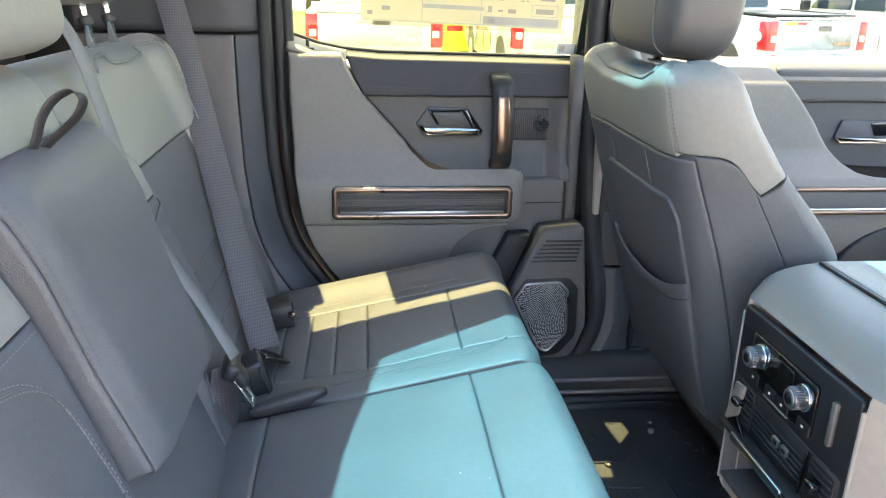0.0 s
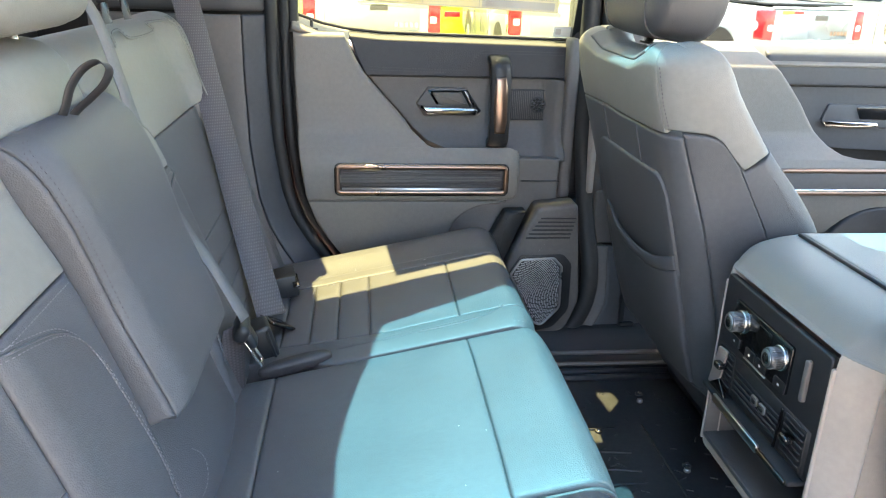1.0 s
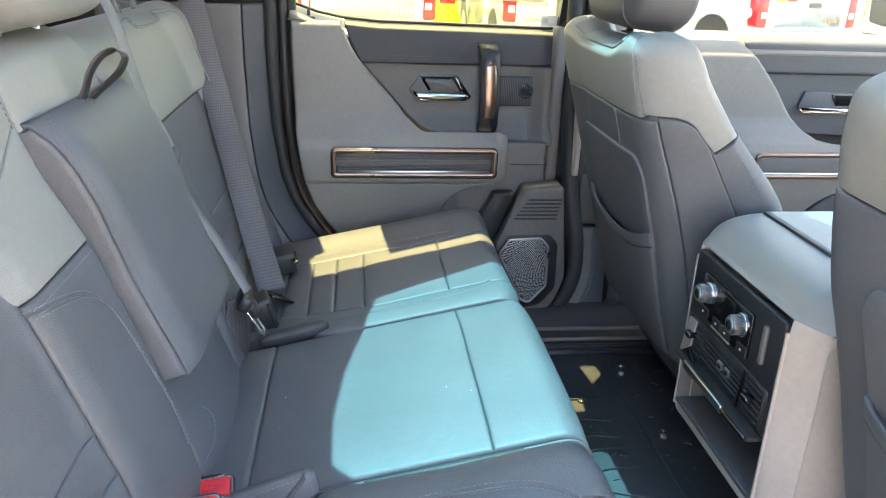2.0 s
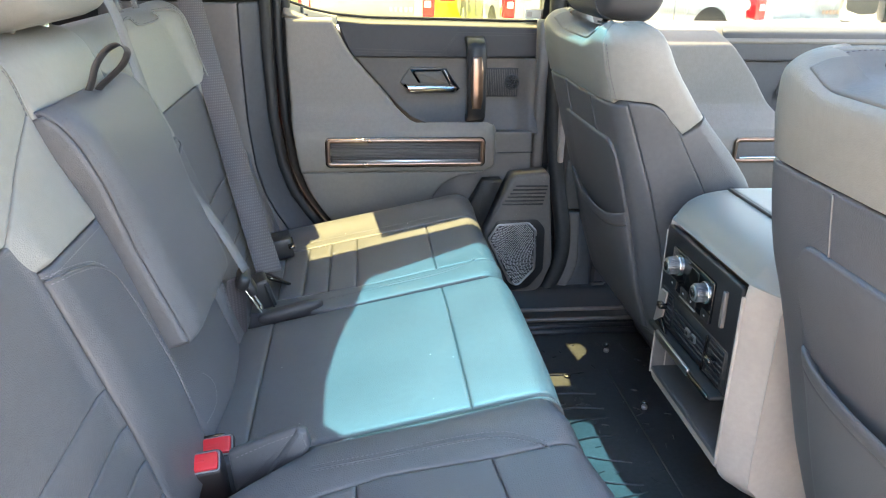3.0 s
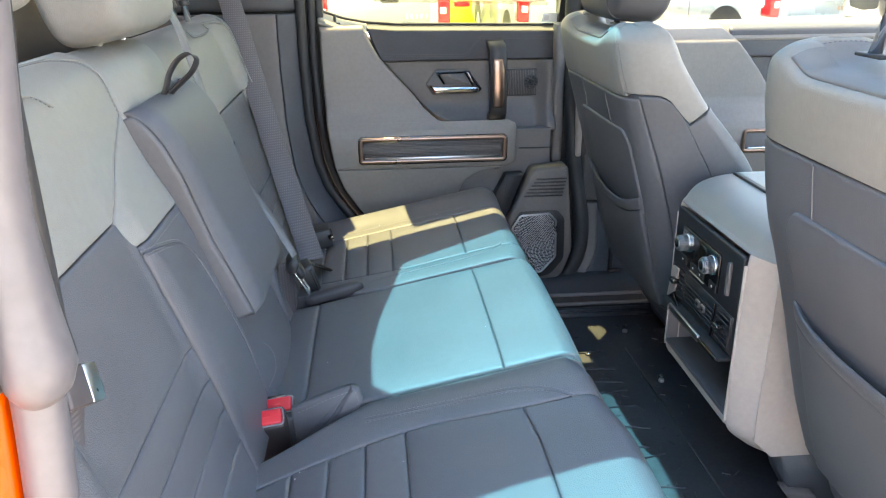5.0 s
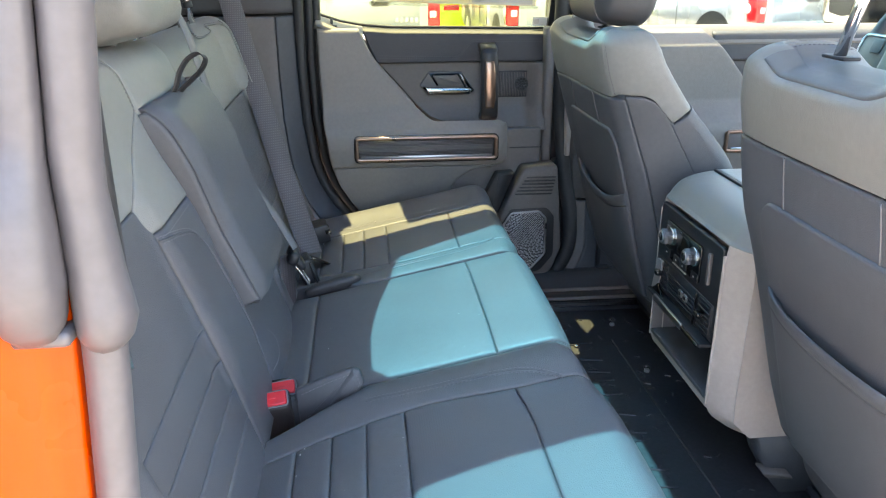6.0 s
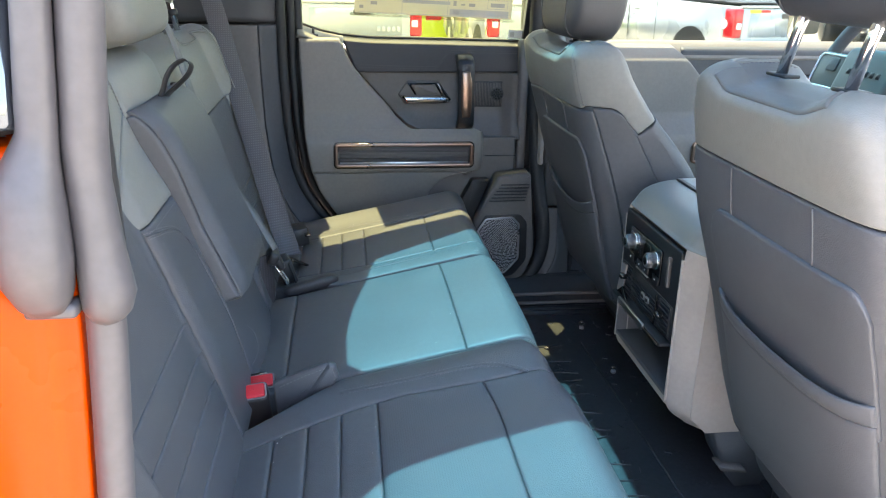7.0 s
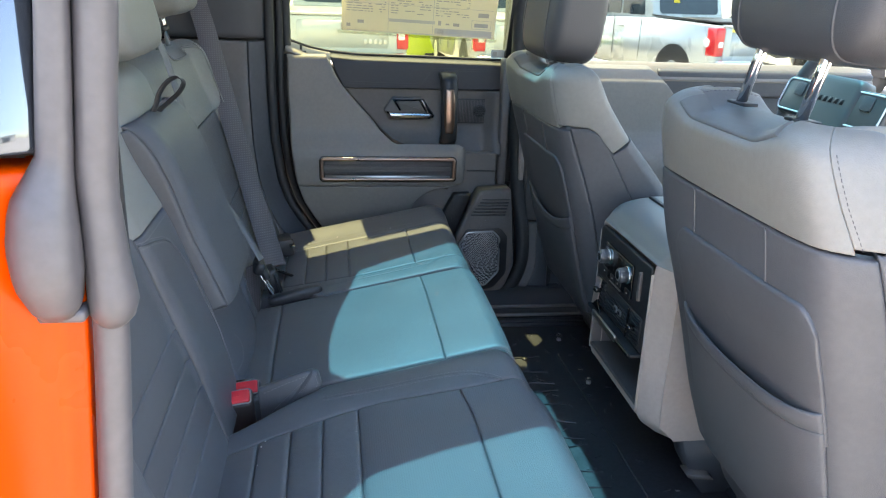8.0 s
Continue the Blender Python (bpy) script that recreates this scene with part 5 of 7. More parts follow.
part("blade", merged(*[rbox((-0.097, 0.170 + sg * 0.0085, 1.105), (0.003, 0.006, 0.045), 0.001, 2, turned(0, -30, 0)) for sg in (-1, 1)] + [rbox((-0.0865, 0.170, 1.0865), (0.003, 0.022, 0.007), 0.001, 2, turned(0, -30, 0)), rbox((-0.1045, 0.170, 1.1165), (0.003, 0.022, 0.010), 0.001, 2, turned(0, -30, 0))]), CHROME, tongue, "bright steel blade")
path = curve([(-0.120, 0.166, 1.145), (-0.124, 0.166, 1.11), (-0.126, 0.165, 1.06), (-0.128, 0.165, 1.01)], 6)
part("lap_webbing", sweep(path, strap_profile(0.046, 0.0016), across=(0.5, 0.8, 0)), webbing("brown_webbing", (0.075, 0.062, 0.066)), mid_belt)


BUCKLE_BROWN = surface("dark_brown_plastic", (0.034, 0.027, 0.027), 0.5, vary=0.1, scale=25, grain=0.15)


def buckle(x, y, z, lean, label, slot):
    """A belt buckle: tapering black body, framed red button, and the tongue's slot behind it."""
    b = thing("belt_buckle", (x, y, z - 0.08), label, "buckle", "belt buckles")
    R = turned(lean, -6, 4)
    q = Vector((x, y, z))
    body = rbox((0, 0, -0.046), (0.060, 0.034, 0.092), 0.007, 3)
    for v in body.verts:
        v.co.x *= 1 + 1.2 * min(v.co.z, 0)
    bmesh.ops.transform(body, matrix=Matrix.Translation(q) @ R.to_4x4(), verts=body.verts)
    part("body", body, BUCKLE_BROWN, b)
    frame_line = [tuple(q + R @ Vector((a, c, 0.0015))) for a, c in rounded(-0.0275, 0.0275, -0.0150, 0.0105, 0.004)]
    part("button_frame", sweep(frame_line, ring(0.0013, 6), up=tuple(R @ Vector((0, 0, 1))), closed=True), THREAD, b)
    button = rbox((0, 0, 0), (0.052, 0.023, 0.008), 0.003, 3)
    for v in button.verts:
        if v.co.z > 0:
            v.co.z -= 0.003 * max(0.0, 1 - (v.co.x / 0.022) ** 2) * max(0.0, 1 - (v.co.y / 0.010) ** 2)
    bmesh.ops.transform(button, matrix=Matrix.Translation(q + R @ Vector((0, -0.0022, 0.0012))) @ R.to_4x4(), verts=button.verts)
    press = part("push_button", button, RED, b, "red push button")
    part("mark", rbox(q + R @ Vector((0, -0.002, 0.0053)), (0.022, 0.003, 0.0006), 0.0002, 1, R), RED, press)
    if slot:
        part("tongue_slot", rbox(q + R @ Vector((0.002, 0.0125, 0.0012)), (0.034, 0.004, 0.004), 0.001, 2, R), DARK_METAL, b, "dark metal slot for the tongue")
    return b


buckle(-0.115, -0.150, 1.052, 25, "black belt buckle with red button, behind another", True)
buckle(-0.123, -0.193, 1.060, 25, "black belt buckle with red button between the seats", False)
flap = thing("buckle_flap", (-0.02, -0.22, 1.04), "slate leather flap beside the belt buckles", "flap")
part("leather", prism(fillet([(-0.085, 1.072), (-0.036, 1.092), (0.000, 1.104), (0.002, 1.092), (-0.030, 1.050), (-0.055, 1.025), (-0.08, 1.015)], 0.005), lambda a, b, q: (a, -0.186 - q, b), 0.010, 0.004), DARK, flap)
part("fold", prism(fillet([(-0.002, 1.104), (0.008, 1.100), (0.013, 1.080), (0.000, 1.060), (-0.034, 1.035), (-0.044, 1.042)], 0.005), lambda a, b, q: (a, -0.184 - 0.25 * (a + 0.044) * 0.2 - q, b), 0.014, 0.005), DARK, flap, "turned-over corner of the flap")
part("stitching", stitches(lambda u, v: (u, -0.1965 + 0 * u, v), [(-0.076, 1.067), (-0.036, 1.085), (-0.006, 1.096)], out=(0, -1, 0)), THREAD, flap)
part("stitching", stitches(lambda u, v: (u, -0.2000 + 0 * u, v), [(0.003, 1.098), (0.0075, 1.082), (-0.002, 1.066)], out=(0, -1, 0)), THREAD, flap)

near_belt = thing("near_seat_belt", (-0.16, -0.66, 1.05), "grey seat belt with a steel tongue beside the open door", "seat belt", "seat belts")


def specks():
    """Crumbs of pale dust lying on the cushions."""
    rng = random.Random(21)
    verts, faces = [], []
    for i in range(60):
        x, y = rng.uniform(-0.08, 0.20), rng.uniform(-0.60, 0.56)
        if abs(abs(y) - 0.20) < 0.05:
            continue
        v = np.array([at_x(x)])
        S = middle_cushion if abs(y) < 0.19 else outer_cushion(1 if y > 0 else -1)
        p = np.array([float(np.ravel(c)[0]) for c in S(np.array([abs(y) if abs(y) > 0.19 else y]), v)])
        r = rng.choice((0.0004, 0.0005, 0.0007, 0.0010))
        k = len(verts)
        for dx_, dy_, dz_ in ((-1, -1, -1), (1, -0.8, -1), (0.9, 1, -1), (-0.8, 0.9, -1), (0, 0, 1.4)):
            verts.append(p + np.array((dx_, dy_, dz_)) * r + np.array((0, 0, 0.0008)))
        faces += [(k, k + 1, k + 4), (k + 1, k + 2, k + 4), (k + 2, k + 3, k + 4), (k + 3, k, k + 4)]
    return np.array(verts), faces


tagged(part("dust", specks(), surface("pale_dust", (0.65, 0.63, 0.60), 0.9, vary=0.1), None, smooth=False), "few specks of pale dust on the seat cushions", "dust", kind="stuff")

# ---- front seats ----
def valley(y):
    """The shallow dip in the top of a front seat's back, between its shoulders."""
    return 0.021 * step(0.165, 0.085, np.abs(y))


RING = curve([(-1.0, 0.175, -0.245), (-0.80, 0.120, -0.236), (-0.62, 0.060, -0.216), (-0.52, 0.022, -0.196), (-0.44, 0.006, -0.172), (-0.30, 0.000, -0.12), (0.0, -0.002, 0.0),
              (0.30, 0.000, 0.12), (0.44, 0.006, 0.172), (0.52, 0.022, 0.196), (0.62, 0.060, 0.216), (0.80, 0.120, 0.236), (1.0, 0.175, 0.245)], 10)


# Taupe greyed down: the shade in the dipped seat top is in the colour.
TOP_SHADED = surface("shaded_top_leather", (0.125, 0.122, 0.120), 0.48, vary=0.07, scale=8, grain=0.25, grain_scale=620, fine=0.04)


def front_back_S(cy, dz, dx, tip=0.0, low=0.0, flare=0.0, taper=0.0, drop=0.0):
    """The back of a front seat: q runs round it from one front edge over the rear to the other, z upwards."""
    def S(q, z):
        h = z - dz
        rx = np.interp(q, RING[:, 0], RING[:, 1])
        ry = np.interp(q, RING[:, 0], RING[:, 2])
        rear = np.interp(h, [0.80, 0.90, 0.975, 1.05, 1.17, 1.30, 1.39, 1.45, 1.50, 1.56], [0.79, 0.69, 0.598, 0.573, 0.542, 0.505, 0.480, 0.463, 0.455, 0.458]) + tip * step(1.25, 1.40, h)
        rear = rear + low * (1 - step(1.27, 1.42, h))
        side = step(0.22, 0.46, q * math.copysign(1, flare)) * abs(flare)
        deep = np.interp(h, [0.80, 0.95, 1.10, 1.20, 1.27, 1.36, 1.47, 1.54], [0.95, 1.05, 1.15, 1.15, 1.08, 0.85, 0.60, 0.50])
        wide = np.interp(h, [0.80, 0.95, 1.10, 1.30, 1.40, 1.46, 1.52, 1.56], [0.86, 0.93, 0.985, 1.0, 0.988, 0.965, 0.92, 0.90])
        wide = wide * (1 + taper * (0.25 - step(1.36, 1.53, h)))
        t = np.clip((h - 1.494 + drop) / 0.034, 0, 1.5)
        shrink = 0.034 * (1 - np.cos(t))
        zz = np.where(h < 1.494 - drop, h, 1.494 - drop + 0.034 * np.sin(t))
        k = np.clip(np.abs(ry) / 0.24, 0, 1)
        dip = valley(ry) * step(1.44, 1.53, h)
        return dx + rear + rx * deep - 0.6 * side + shrink * (1 - 1.2 * rx / 0.175), cy + ry * wide * (1 - shrink / 0.24) + math.copysign(1, flare) * side, zz + dz - dip
    return S


def front_seat(cy, dz, inner, label, lift=0.0, dx=0.0, tip=0.0, post_x=0.538, top_front=0.530, low=0.0, flare=0.0, pq=-0.06, mouth_z=1.187, mouth_rise=0.026, taper=0.0, drop=0.0):
    """inner: +1 or -1, the side of the seat that faces the middle of the car."""
    s = thing("front_seat", (0.8, cy, FLOOR_Z), label, "seat", "front seats")
    S = front_back_S(cy, dz, dx, tip, low, flare, taper, drop)
    rear = (-1, 0, 0)
    split = 1.405 + dz
    core = rbox((0.62 + dx, cy, 1.22 + dz), (0.06, 0.30, 0.42), 0.02, 3, turned(0, -14, 0))
    back = part("backrest", core, DARK, s, "two-tone seat back with a map pocket")
    def swelled(q, z):
        x, y, zz = S(q, z)
        return x + 0.016 * step(0.80, 0.97, np.abs(q)) * np.exp(-((z - dz - 1.30) / 0.07) ** 2), y, zz
    side_split = lambda q: split + 0.006 - np.interp(np.abs(q), [0.46, 0.68, 0.72, 0.75, 0.775, 0.795, 0.88, 1.0], [0.0, 0.0, 0.004, 0.012, 0.036, 0.048, 0.036, 0.02])
    top = 1.556 + dz
    bend = {inner: 0.49, -inner: 0.58}      # where the rear panel meets each side
    seam_at = {inner: 0.562, -inner: 0.64}
    ends = sorted((inner * bend[inner], -inner * bend[-inner]))
    part("upper_rear", panel(S, ends[0], ends[1], split, top, 40, 36, (0.0012, 0.0012, 0.003, 0.0), 0.02, out=rear), LIGHT, back, "taupe upper rear panel")
    for sg in (-1, 1):
        c0, c1 = seam_at[sg], 0.78
        part("upper_side", panel(S, bend[sg] * sg, 1.0 * sg, side_split, lambda q: top + 0 * q, 30, 36, (0.0012, 0.01, 0.003, 0.0), 0.02, out=(0, sg, 0)), LIGHT, back, "taupe shoulder panel")
        part("lower_side", panel(swelled, c1 * sg, 1.0 * sg, 0.90 + dz, lambda q: side_split(q) - 0.002, 26, 40, (0.003, 0.02, 0.0, 0.004), 0.02, out=(0, sg, 0)), DARK, back)
        part("corner_panel", panel(S, c0 * sg, c1 * sg, 0.90 + dz, lambda q: side_split(q) - 0.002, 16, 40, (0.003, 0.003, 0.0, 0.004), 0.02, out=(-0.6, sg, 0)), DARK, back)
        part("stitching", stitches(S, [((bend[sg] + 0.022) * sg, z) for z in np.linspace(split + 0.004, 1.50 + dz, 30)], out=(-0.6, sg, 0)), THREAD_DARK, back)
        part("stitching", stitches(S, [(0.93 * sg + 0.02 * sg * math.sin((z - 1.0) * 6), z) for z in np.linspace(1.0 + dz, split - 0.05, 40)], out=(0, sg, 0)), THREAD_DARK, back)
    part("rear_panel", panel(S, *sorted((inner * seam_at[inner], -inner * seam_at[-inner])), 0.90 + dz, split - 0.002, 40, 40, (0.003, 0.003, 0.0, 0.004), 0.02, out=rear), DARK, back)
    for q in (pq - 0.165, pq + 0.255):
        part("rear_seam", sweep(np.stack(S(np.full(14, q), np.linspace(1.338 + dz, split - 0.004, 14)), -1) + np.array((-0.0004, 0, 0)), ring(0.0013, 6), across=(0, 1, 0)), DARK, back)

    # map pocket: a stiff board above the mouth and a slack pocket below with a padded lip
    def board(q, z):
        x, y, zz = S(q, z)
        return x - 0.005, y, zz
    half = 0.385
    cut = lambda q: 1.340 + dz - 0.030 * np.clip((np.abs(q - pq) - 0.30) / 0.085, 0, 1) ** 3
    part("pocket_board", panel(board, pq - half, pq + half, 1.18 + dz, cut, 40, 28, (0.004, 0.004, 0.0, 0.004), 0.006, out=rear), DARK, back)
    mouth = lambda q: mouth_z + dz + mouth_rise * np.clip(np.abs(q - pq) / half, 0, 1) ** 2.2
    swell = lambda q: 1 - np.clip(np.abs(q - pq) / half, 0, 1) ** 4

    def slack(q, z):
        x, y, zz = S(q, z)
        return x - 0.008 - 0.009 * step(1.00 + dz, 1.18 + dz, z) * swell(q), y, zz
    part("map_pocket", panel(slack, pq - half, pq + half, 0.985 + dz, lambda q: mouth(q) - 0.024, 34, 30, (0.004, 0.004, 0.004, 0.0025), 0.008, out=rear), DARK, back, "slate leather map pocket")

    def lip(q, v):
        x, y, zz = slack(q, mouth(q) - 0.0235 + 0.0245 * v)
        return x - 0.0045 * np.sin(np.clip(v, 0, 1) * np.pi) ** 0.6 * swell(q), y, zz
    part("pocket_lip", panel(lip, pq - half, pq + half, 0.0, 1.0, 34, 12, (0.003, 0.003, 0.0015, 0.004), 0.012, out=rear), DARK, back, "padded pocket lip")
    part("lower_shell", panel(lambda q, z: S(q, z), -0.66, 0.66, 0.815 + dz, 0.985 + dz, 34, 16, 0.004, 0.02, out=rear), CARPET, back, "grey carpeted lower shell")
    crown = lambda u, v: ((0.482 + v * (top_front - 0.482)) + tip + dx + 0.020 * np.abs(u / 0.2) ** 3, cy + u, 1.5275 + dz - drop - valley(u) + 0.004 * np.sin(np.clip(v, 0, 1) * np.pi) - 0.02 * np.clip(v - 0.7, 0, 1) - 0.012 * np.clip((0.482 + v * (top_front - 0.482) - 0.478) / -0.017, 0, 1) ** 1.5 - 0.03 * np.clip((np.abs(u) - 0.17) / 0.04, 0, 1) ** 2)
    part("top_inset", panel(crown, -0.142, 0.142, 0.04, 1.0, 40, 20, 0.004, 0.03, out=(0, 0, 1)), TOP_SHADED, back, "taupe leather top inset with shade in its colour")
    def brow(q, h):
        x, y, z = S(q, h + dz)
        return x - 0.0015, y, z + 0.0028
    part("inset_border", panel(brow, -0.355, 0.355, 1.516 - drop, 1.556, 40, 14, (0.003, 0.003, 0.003, 0.0), 0.006, out=(-0.5, 0, 1)), TOP_SHADED, back)
    for sg in (-1, 1):
        end = 0.205 - 0.42 * taper
        part("shoulder", panel(crown, min(sg * 0.142, sg * end), max(sg * 0.142, sg * end), 0.0, 1.0, 14, 16, 0.003, 0.03, out=(0, 0, 1)), LIGHT, back)
    rim = [(u, v) for u, v in curve([(-0.136, 0.9), (-0.136, 0.2), (-0.12, 0.0), (0.0, -0.05), (0.12, 0.0), (0.136, 0.2), (0.136, 0.9)], 10)]
    part("stitching", stitches(crown, rim, out=(0, 0, 1)), THREAD_DARK, back)
    # cushion, base and runners below
    part("seat_cushion", superquad((0.92, cy, 0.975 + dz), (0.27, 0.25, 0.09), turned(0, -8, 0), 0.35, 0.35), DARK, s)
    part("seat_base", rbox((0.92, cy, 0.88), (0.42, 0.40, 0.16), 0.02), BLACK, s)
    for sg in (-1, 1):
        part("runner", rbox((1.02, cy + sg * 0.20, 0.815), (0.44, 0.04, 0.035), 0.006), BLACK, s)
    # headrest
    hz = 1.520 + dz
    R = turned(0, 6, 0)
    hc = Vector((0.530 + 2.1 * dx, cy, hz + 0.112 + lift))
    head = part("headrest", superquad(hc, (0.060, 0.150, 0.110), R, 0.5, 0.40), HEAD_GREY, s, "dark taupe headrest on two chrome posts")
    for off in (-0.095, 0.095):
        reach = math.acos((abs(off) / 0.150) ** 2) * 0.96
        half_loop = []
        for b in np.linspace(-reach, reach, 40):
            across_ = abs(off) / (0.150 * math.cos(b) ** 0.5)
            depth = 0.060 * math.cos(b) ** 0.5 * math.sqrt(max(1 - min(across_, 1) ** 5, 0)) ** 0.4
            half_loop.append((depth, 0.110 * math.copysign(abs(math.sin(b)) ** 0.5, b)))
        pts = [hc + R @ Vector((a, off, c)) for a, c in half_loop] + [hc + R @ Vector((-a, off, c)) for a, c in half_loop[::-1]]
        part("piping", sweep([tuple(p) for p in pts], ring(0.0020, 6), across=(0, 1, 0), closed=True), HEAD_GREY, head)
    for sg in (-1, 1):
        base = Vector((post_x, cy + sg * 0.065, hz - 0.010))
        part("post", rod(tuple(base), tuple(base + Vector((0.030, 0, 0.075 + lift))), 0.0065, 16), CHROME, head, "chrome post")
        part("guide", rbox(base + Vector((0.002, 0, -0.0005)), (0.020, 0.042, 0.004), 0.0015), BLACK, head)
    return s


front_seat(0.42, 0.0, -1, "front seat in taupe and slate leather, far side", flare=0.016)
front_seat(-0.43, 0.036, 1, "front seat in taupe and slate leather, near side", 0.044, 0.030, -0.015, 0.535, 0.585, -0.024, 0.0, -0.10, 1.208, 0.013, 0.13, 0.010)

# ---- centre console ----
con = thing("centre_console", (0.7, 0, FLOOR_Z), "taupe centre console with a black rear control panel", "console")
CON = curve([(0.600, 0.925), (0.566, 0.955), (0.561, 1.0), (0.561, 1.10), (0.562, 1.225), (0.571, 1.250), (0.590, 1.273), (0.620, 1.285), (0.66, 1.290), (0.72, 1.291), (0.95, 1.292), (1.25, 1.292)], 8)


def console_S(u, v):
    """u across, v along the profile from the foot of the rear face over the top."""
    k = np.clip(v, 0, 1) * (len(CON) - 1)
    x = np.interp(k, np.arange(len(CON)), CON[:, 0])
    z = np.interp(k, np.arange(len(CON)), CON[:, 1])
    a = np.clip((np.abs(u) - 0.127) / 0.038, 0, 1)
    inset = 0.030 * a ** 1.3
    lx, lz = np.where(x < 0.70, 1.0, 0.0), np.clip((z - 1.23) / 0.07, 0, 1)
    return x + inset * lx * (1 - 0.6 * lz), u, z - inset * lz * 0.8


TOP_TAUPE = surface("cool_taupe_top", (0.215, 0.213, 0.198), 0.40, vary=0.05, grain=0.25, grain_scale=620)
part("top_shell", panel(console_S, -0.166, 0.166, 0.40, 1.0, 60, 60, (0, 0, 0.0, 0), 0.03, out=(-0.3, 0, 1)), TOP_TAUPE, con, "taupe padded top")
for sg in (-1, 1):
    part("rear_cheek", panel(console_S, 0.127 * sg, 0.166 * sg, 0.0, 0.402, 12, 40, (0.002, 0, 0, 0), 0.02, out=(-1, 0, 0)), TRIM_TAUPE, con)
    flank = [(0.622, 0.925), (0.592, 0.955), (0.590, 1.0), (0.591, 1.215), (0.600, 1.238), (0.625, 1.256), (0.66, 1.264), (1.25, 1.266), (1.25, 0.925)]
    part("flank", prism(flank, lambda a, b, q: (a, sg * (0.1665 - 0.012 + q), b), 0.012, 0.0), TRIM_TAUPE, con, smooth=False)
    part("joint_line", sweep([(0.700, sg * 0.1668, 1.265), (0.690, sg * 0.1668, 1.12), (0.680, sg * 0.1668, 1.02), (0.718, sg * 0.1668, 0.926)], ring(0.0013, 6), up=(0, 1, 0)), BLACK, con)
part("foot", rbox((1.02, 0, 0.86), (0.50, 0.26, 0.14), 0.02, 3), BLACK, con)
part("pedestal", prism(fillet([(0.640, 0.93), (0.98, 0.93), (0.98, 0.80), (0.70, 0.80), (0.665, 0.86)], 0.01), lambda a, b, q: (a, -0.150 + q, b), 0.06, 0.006), DOOR_DARK, con)
part("foot_lip", prism(fillet([(0.655, 0.856), (0.705, 0.848), (0.712, 0.838), (0.662, 0.846)], 0.003), lambda a, b, q: (a, -0.166 + q, b), 0.03, 0.003), TRIM_GREY, con, "grey lip on the console foot")
for y in (0.055, -0.055):
    part("foot_bracket", prism(fillet([(0.600, 0.945), (0.640, 0.945), (0.655, 0.885), (0.628, 0.885)], 0.005), lambda a, b, q: (a, y + q, b), 0.02, 0.003), TRIM_GREY, con)
part("lower_lip", rbox((0.578, 0, 0.966), (0.03, 0.25, 0.022), 0.008, 3), TRIM_TAUPE, con)
part("lid", panel(lambda u, v: (u, v, 1.2935 - 0.022 * np.clip((np.abs(v) - 0.120) / 0.045, 0, 1) ** 1.3), 0.652, 1.25, -0.160, 0.160, 40, 30, (0.003, 0.0, 0.004, 0.004), 0.008, out=(0, 0, 1)), TOP_TAUPE, con, "padded taupe lid")
part("lid_gap", rbox((0.6495, 0, 1.284), (0.005, 0.25, 0.018), 0.001, 1), BLACK, con)

# rear face: black panel with open bin below
face_x = 0.5605


def plate(name, y0, y1, z0, z1, x, depth, material, parent, r=0.004, bev=0.0015, label=""):
    return part(name, prism(rounded(y0, y1, z0, z1, r), lambda a, b, q: (x - q, a, b), depth, bev), material, parent, label)


part("bin_back", rbox((0.68, 0, 1.02), (0.01, 0.25, 0.10), 0.002), DOOR_DARK, con)
part("bin_floor", rbox((0.62, 0, 0.978), (0.12, 0.25, 0.008), 0.002), DOOR_DARK, con)
part("bin_ridge", rbox((0.655, 0, 0.984), (0.006, 0.23, 0.006), 0.002), DOOR_MID, con)
for sg in (-1, 1):
    part("bin_side", rbox((0.62, sg * 0.1245, 1.025), (0.12, 0.004, 0.10), 0.001), TRIM_GREY, con)
    part("face_rim", rbox((0.5615, sg * 0.1275, 1.097), (0.006, 0.004, 0.256), 0.001), TRIM_TAUPE, con)
panel_ob = plate("control_panel", -0.125, 0.125, 1.075, 1.236, face_x + 0.006, 0.008, BLACK, con, 0.006, 0.002, "black control panel")
plate("hvac_unit", -0.058, 0.086, 1.150, 1.214, 0.5585, 0.004, GLOSS_BLACK, panel_ob, 0.004, 0.001, "gloss black climate unit")
plate("screen", -0.012, 0.030, 1.172, 1.208, 0.5545, 0.0012, DISPLAY, panel_ob, 0.002, 0.0004)
DULL_BLACK = surface("dull_black_plastic", (0.020, 0.020, 0.022), 0.62, vary=0.1, scale=20, grain=0.1, spec=0.3)
KNOB_GREY = surface("knob_grey", (0.16, 0.16, 0.165), 0.32, 0.9, vary=0.05, scale=12)
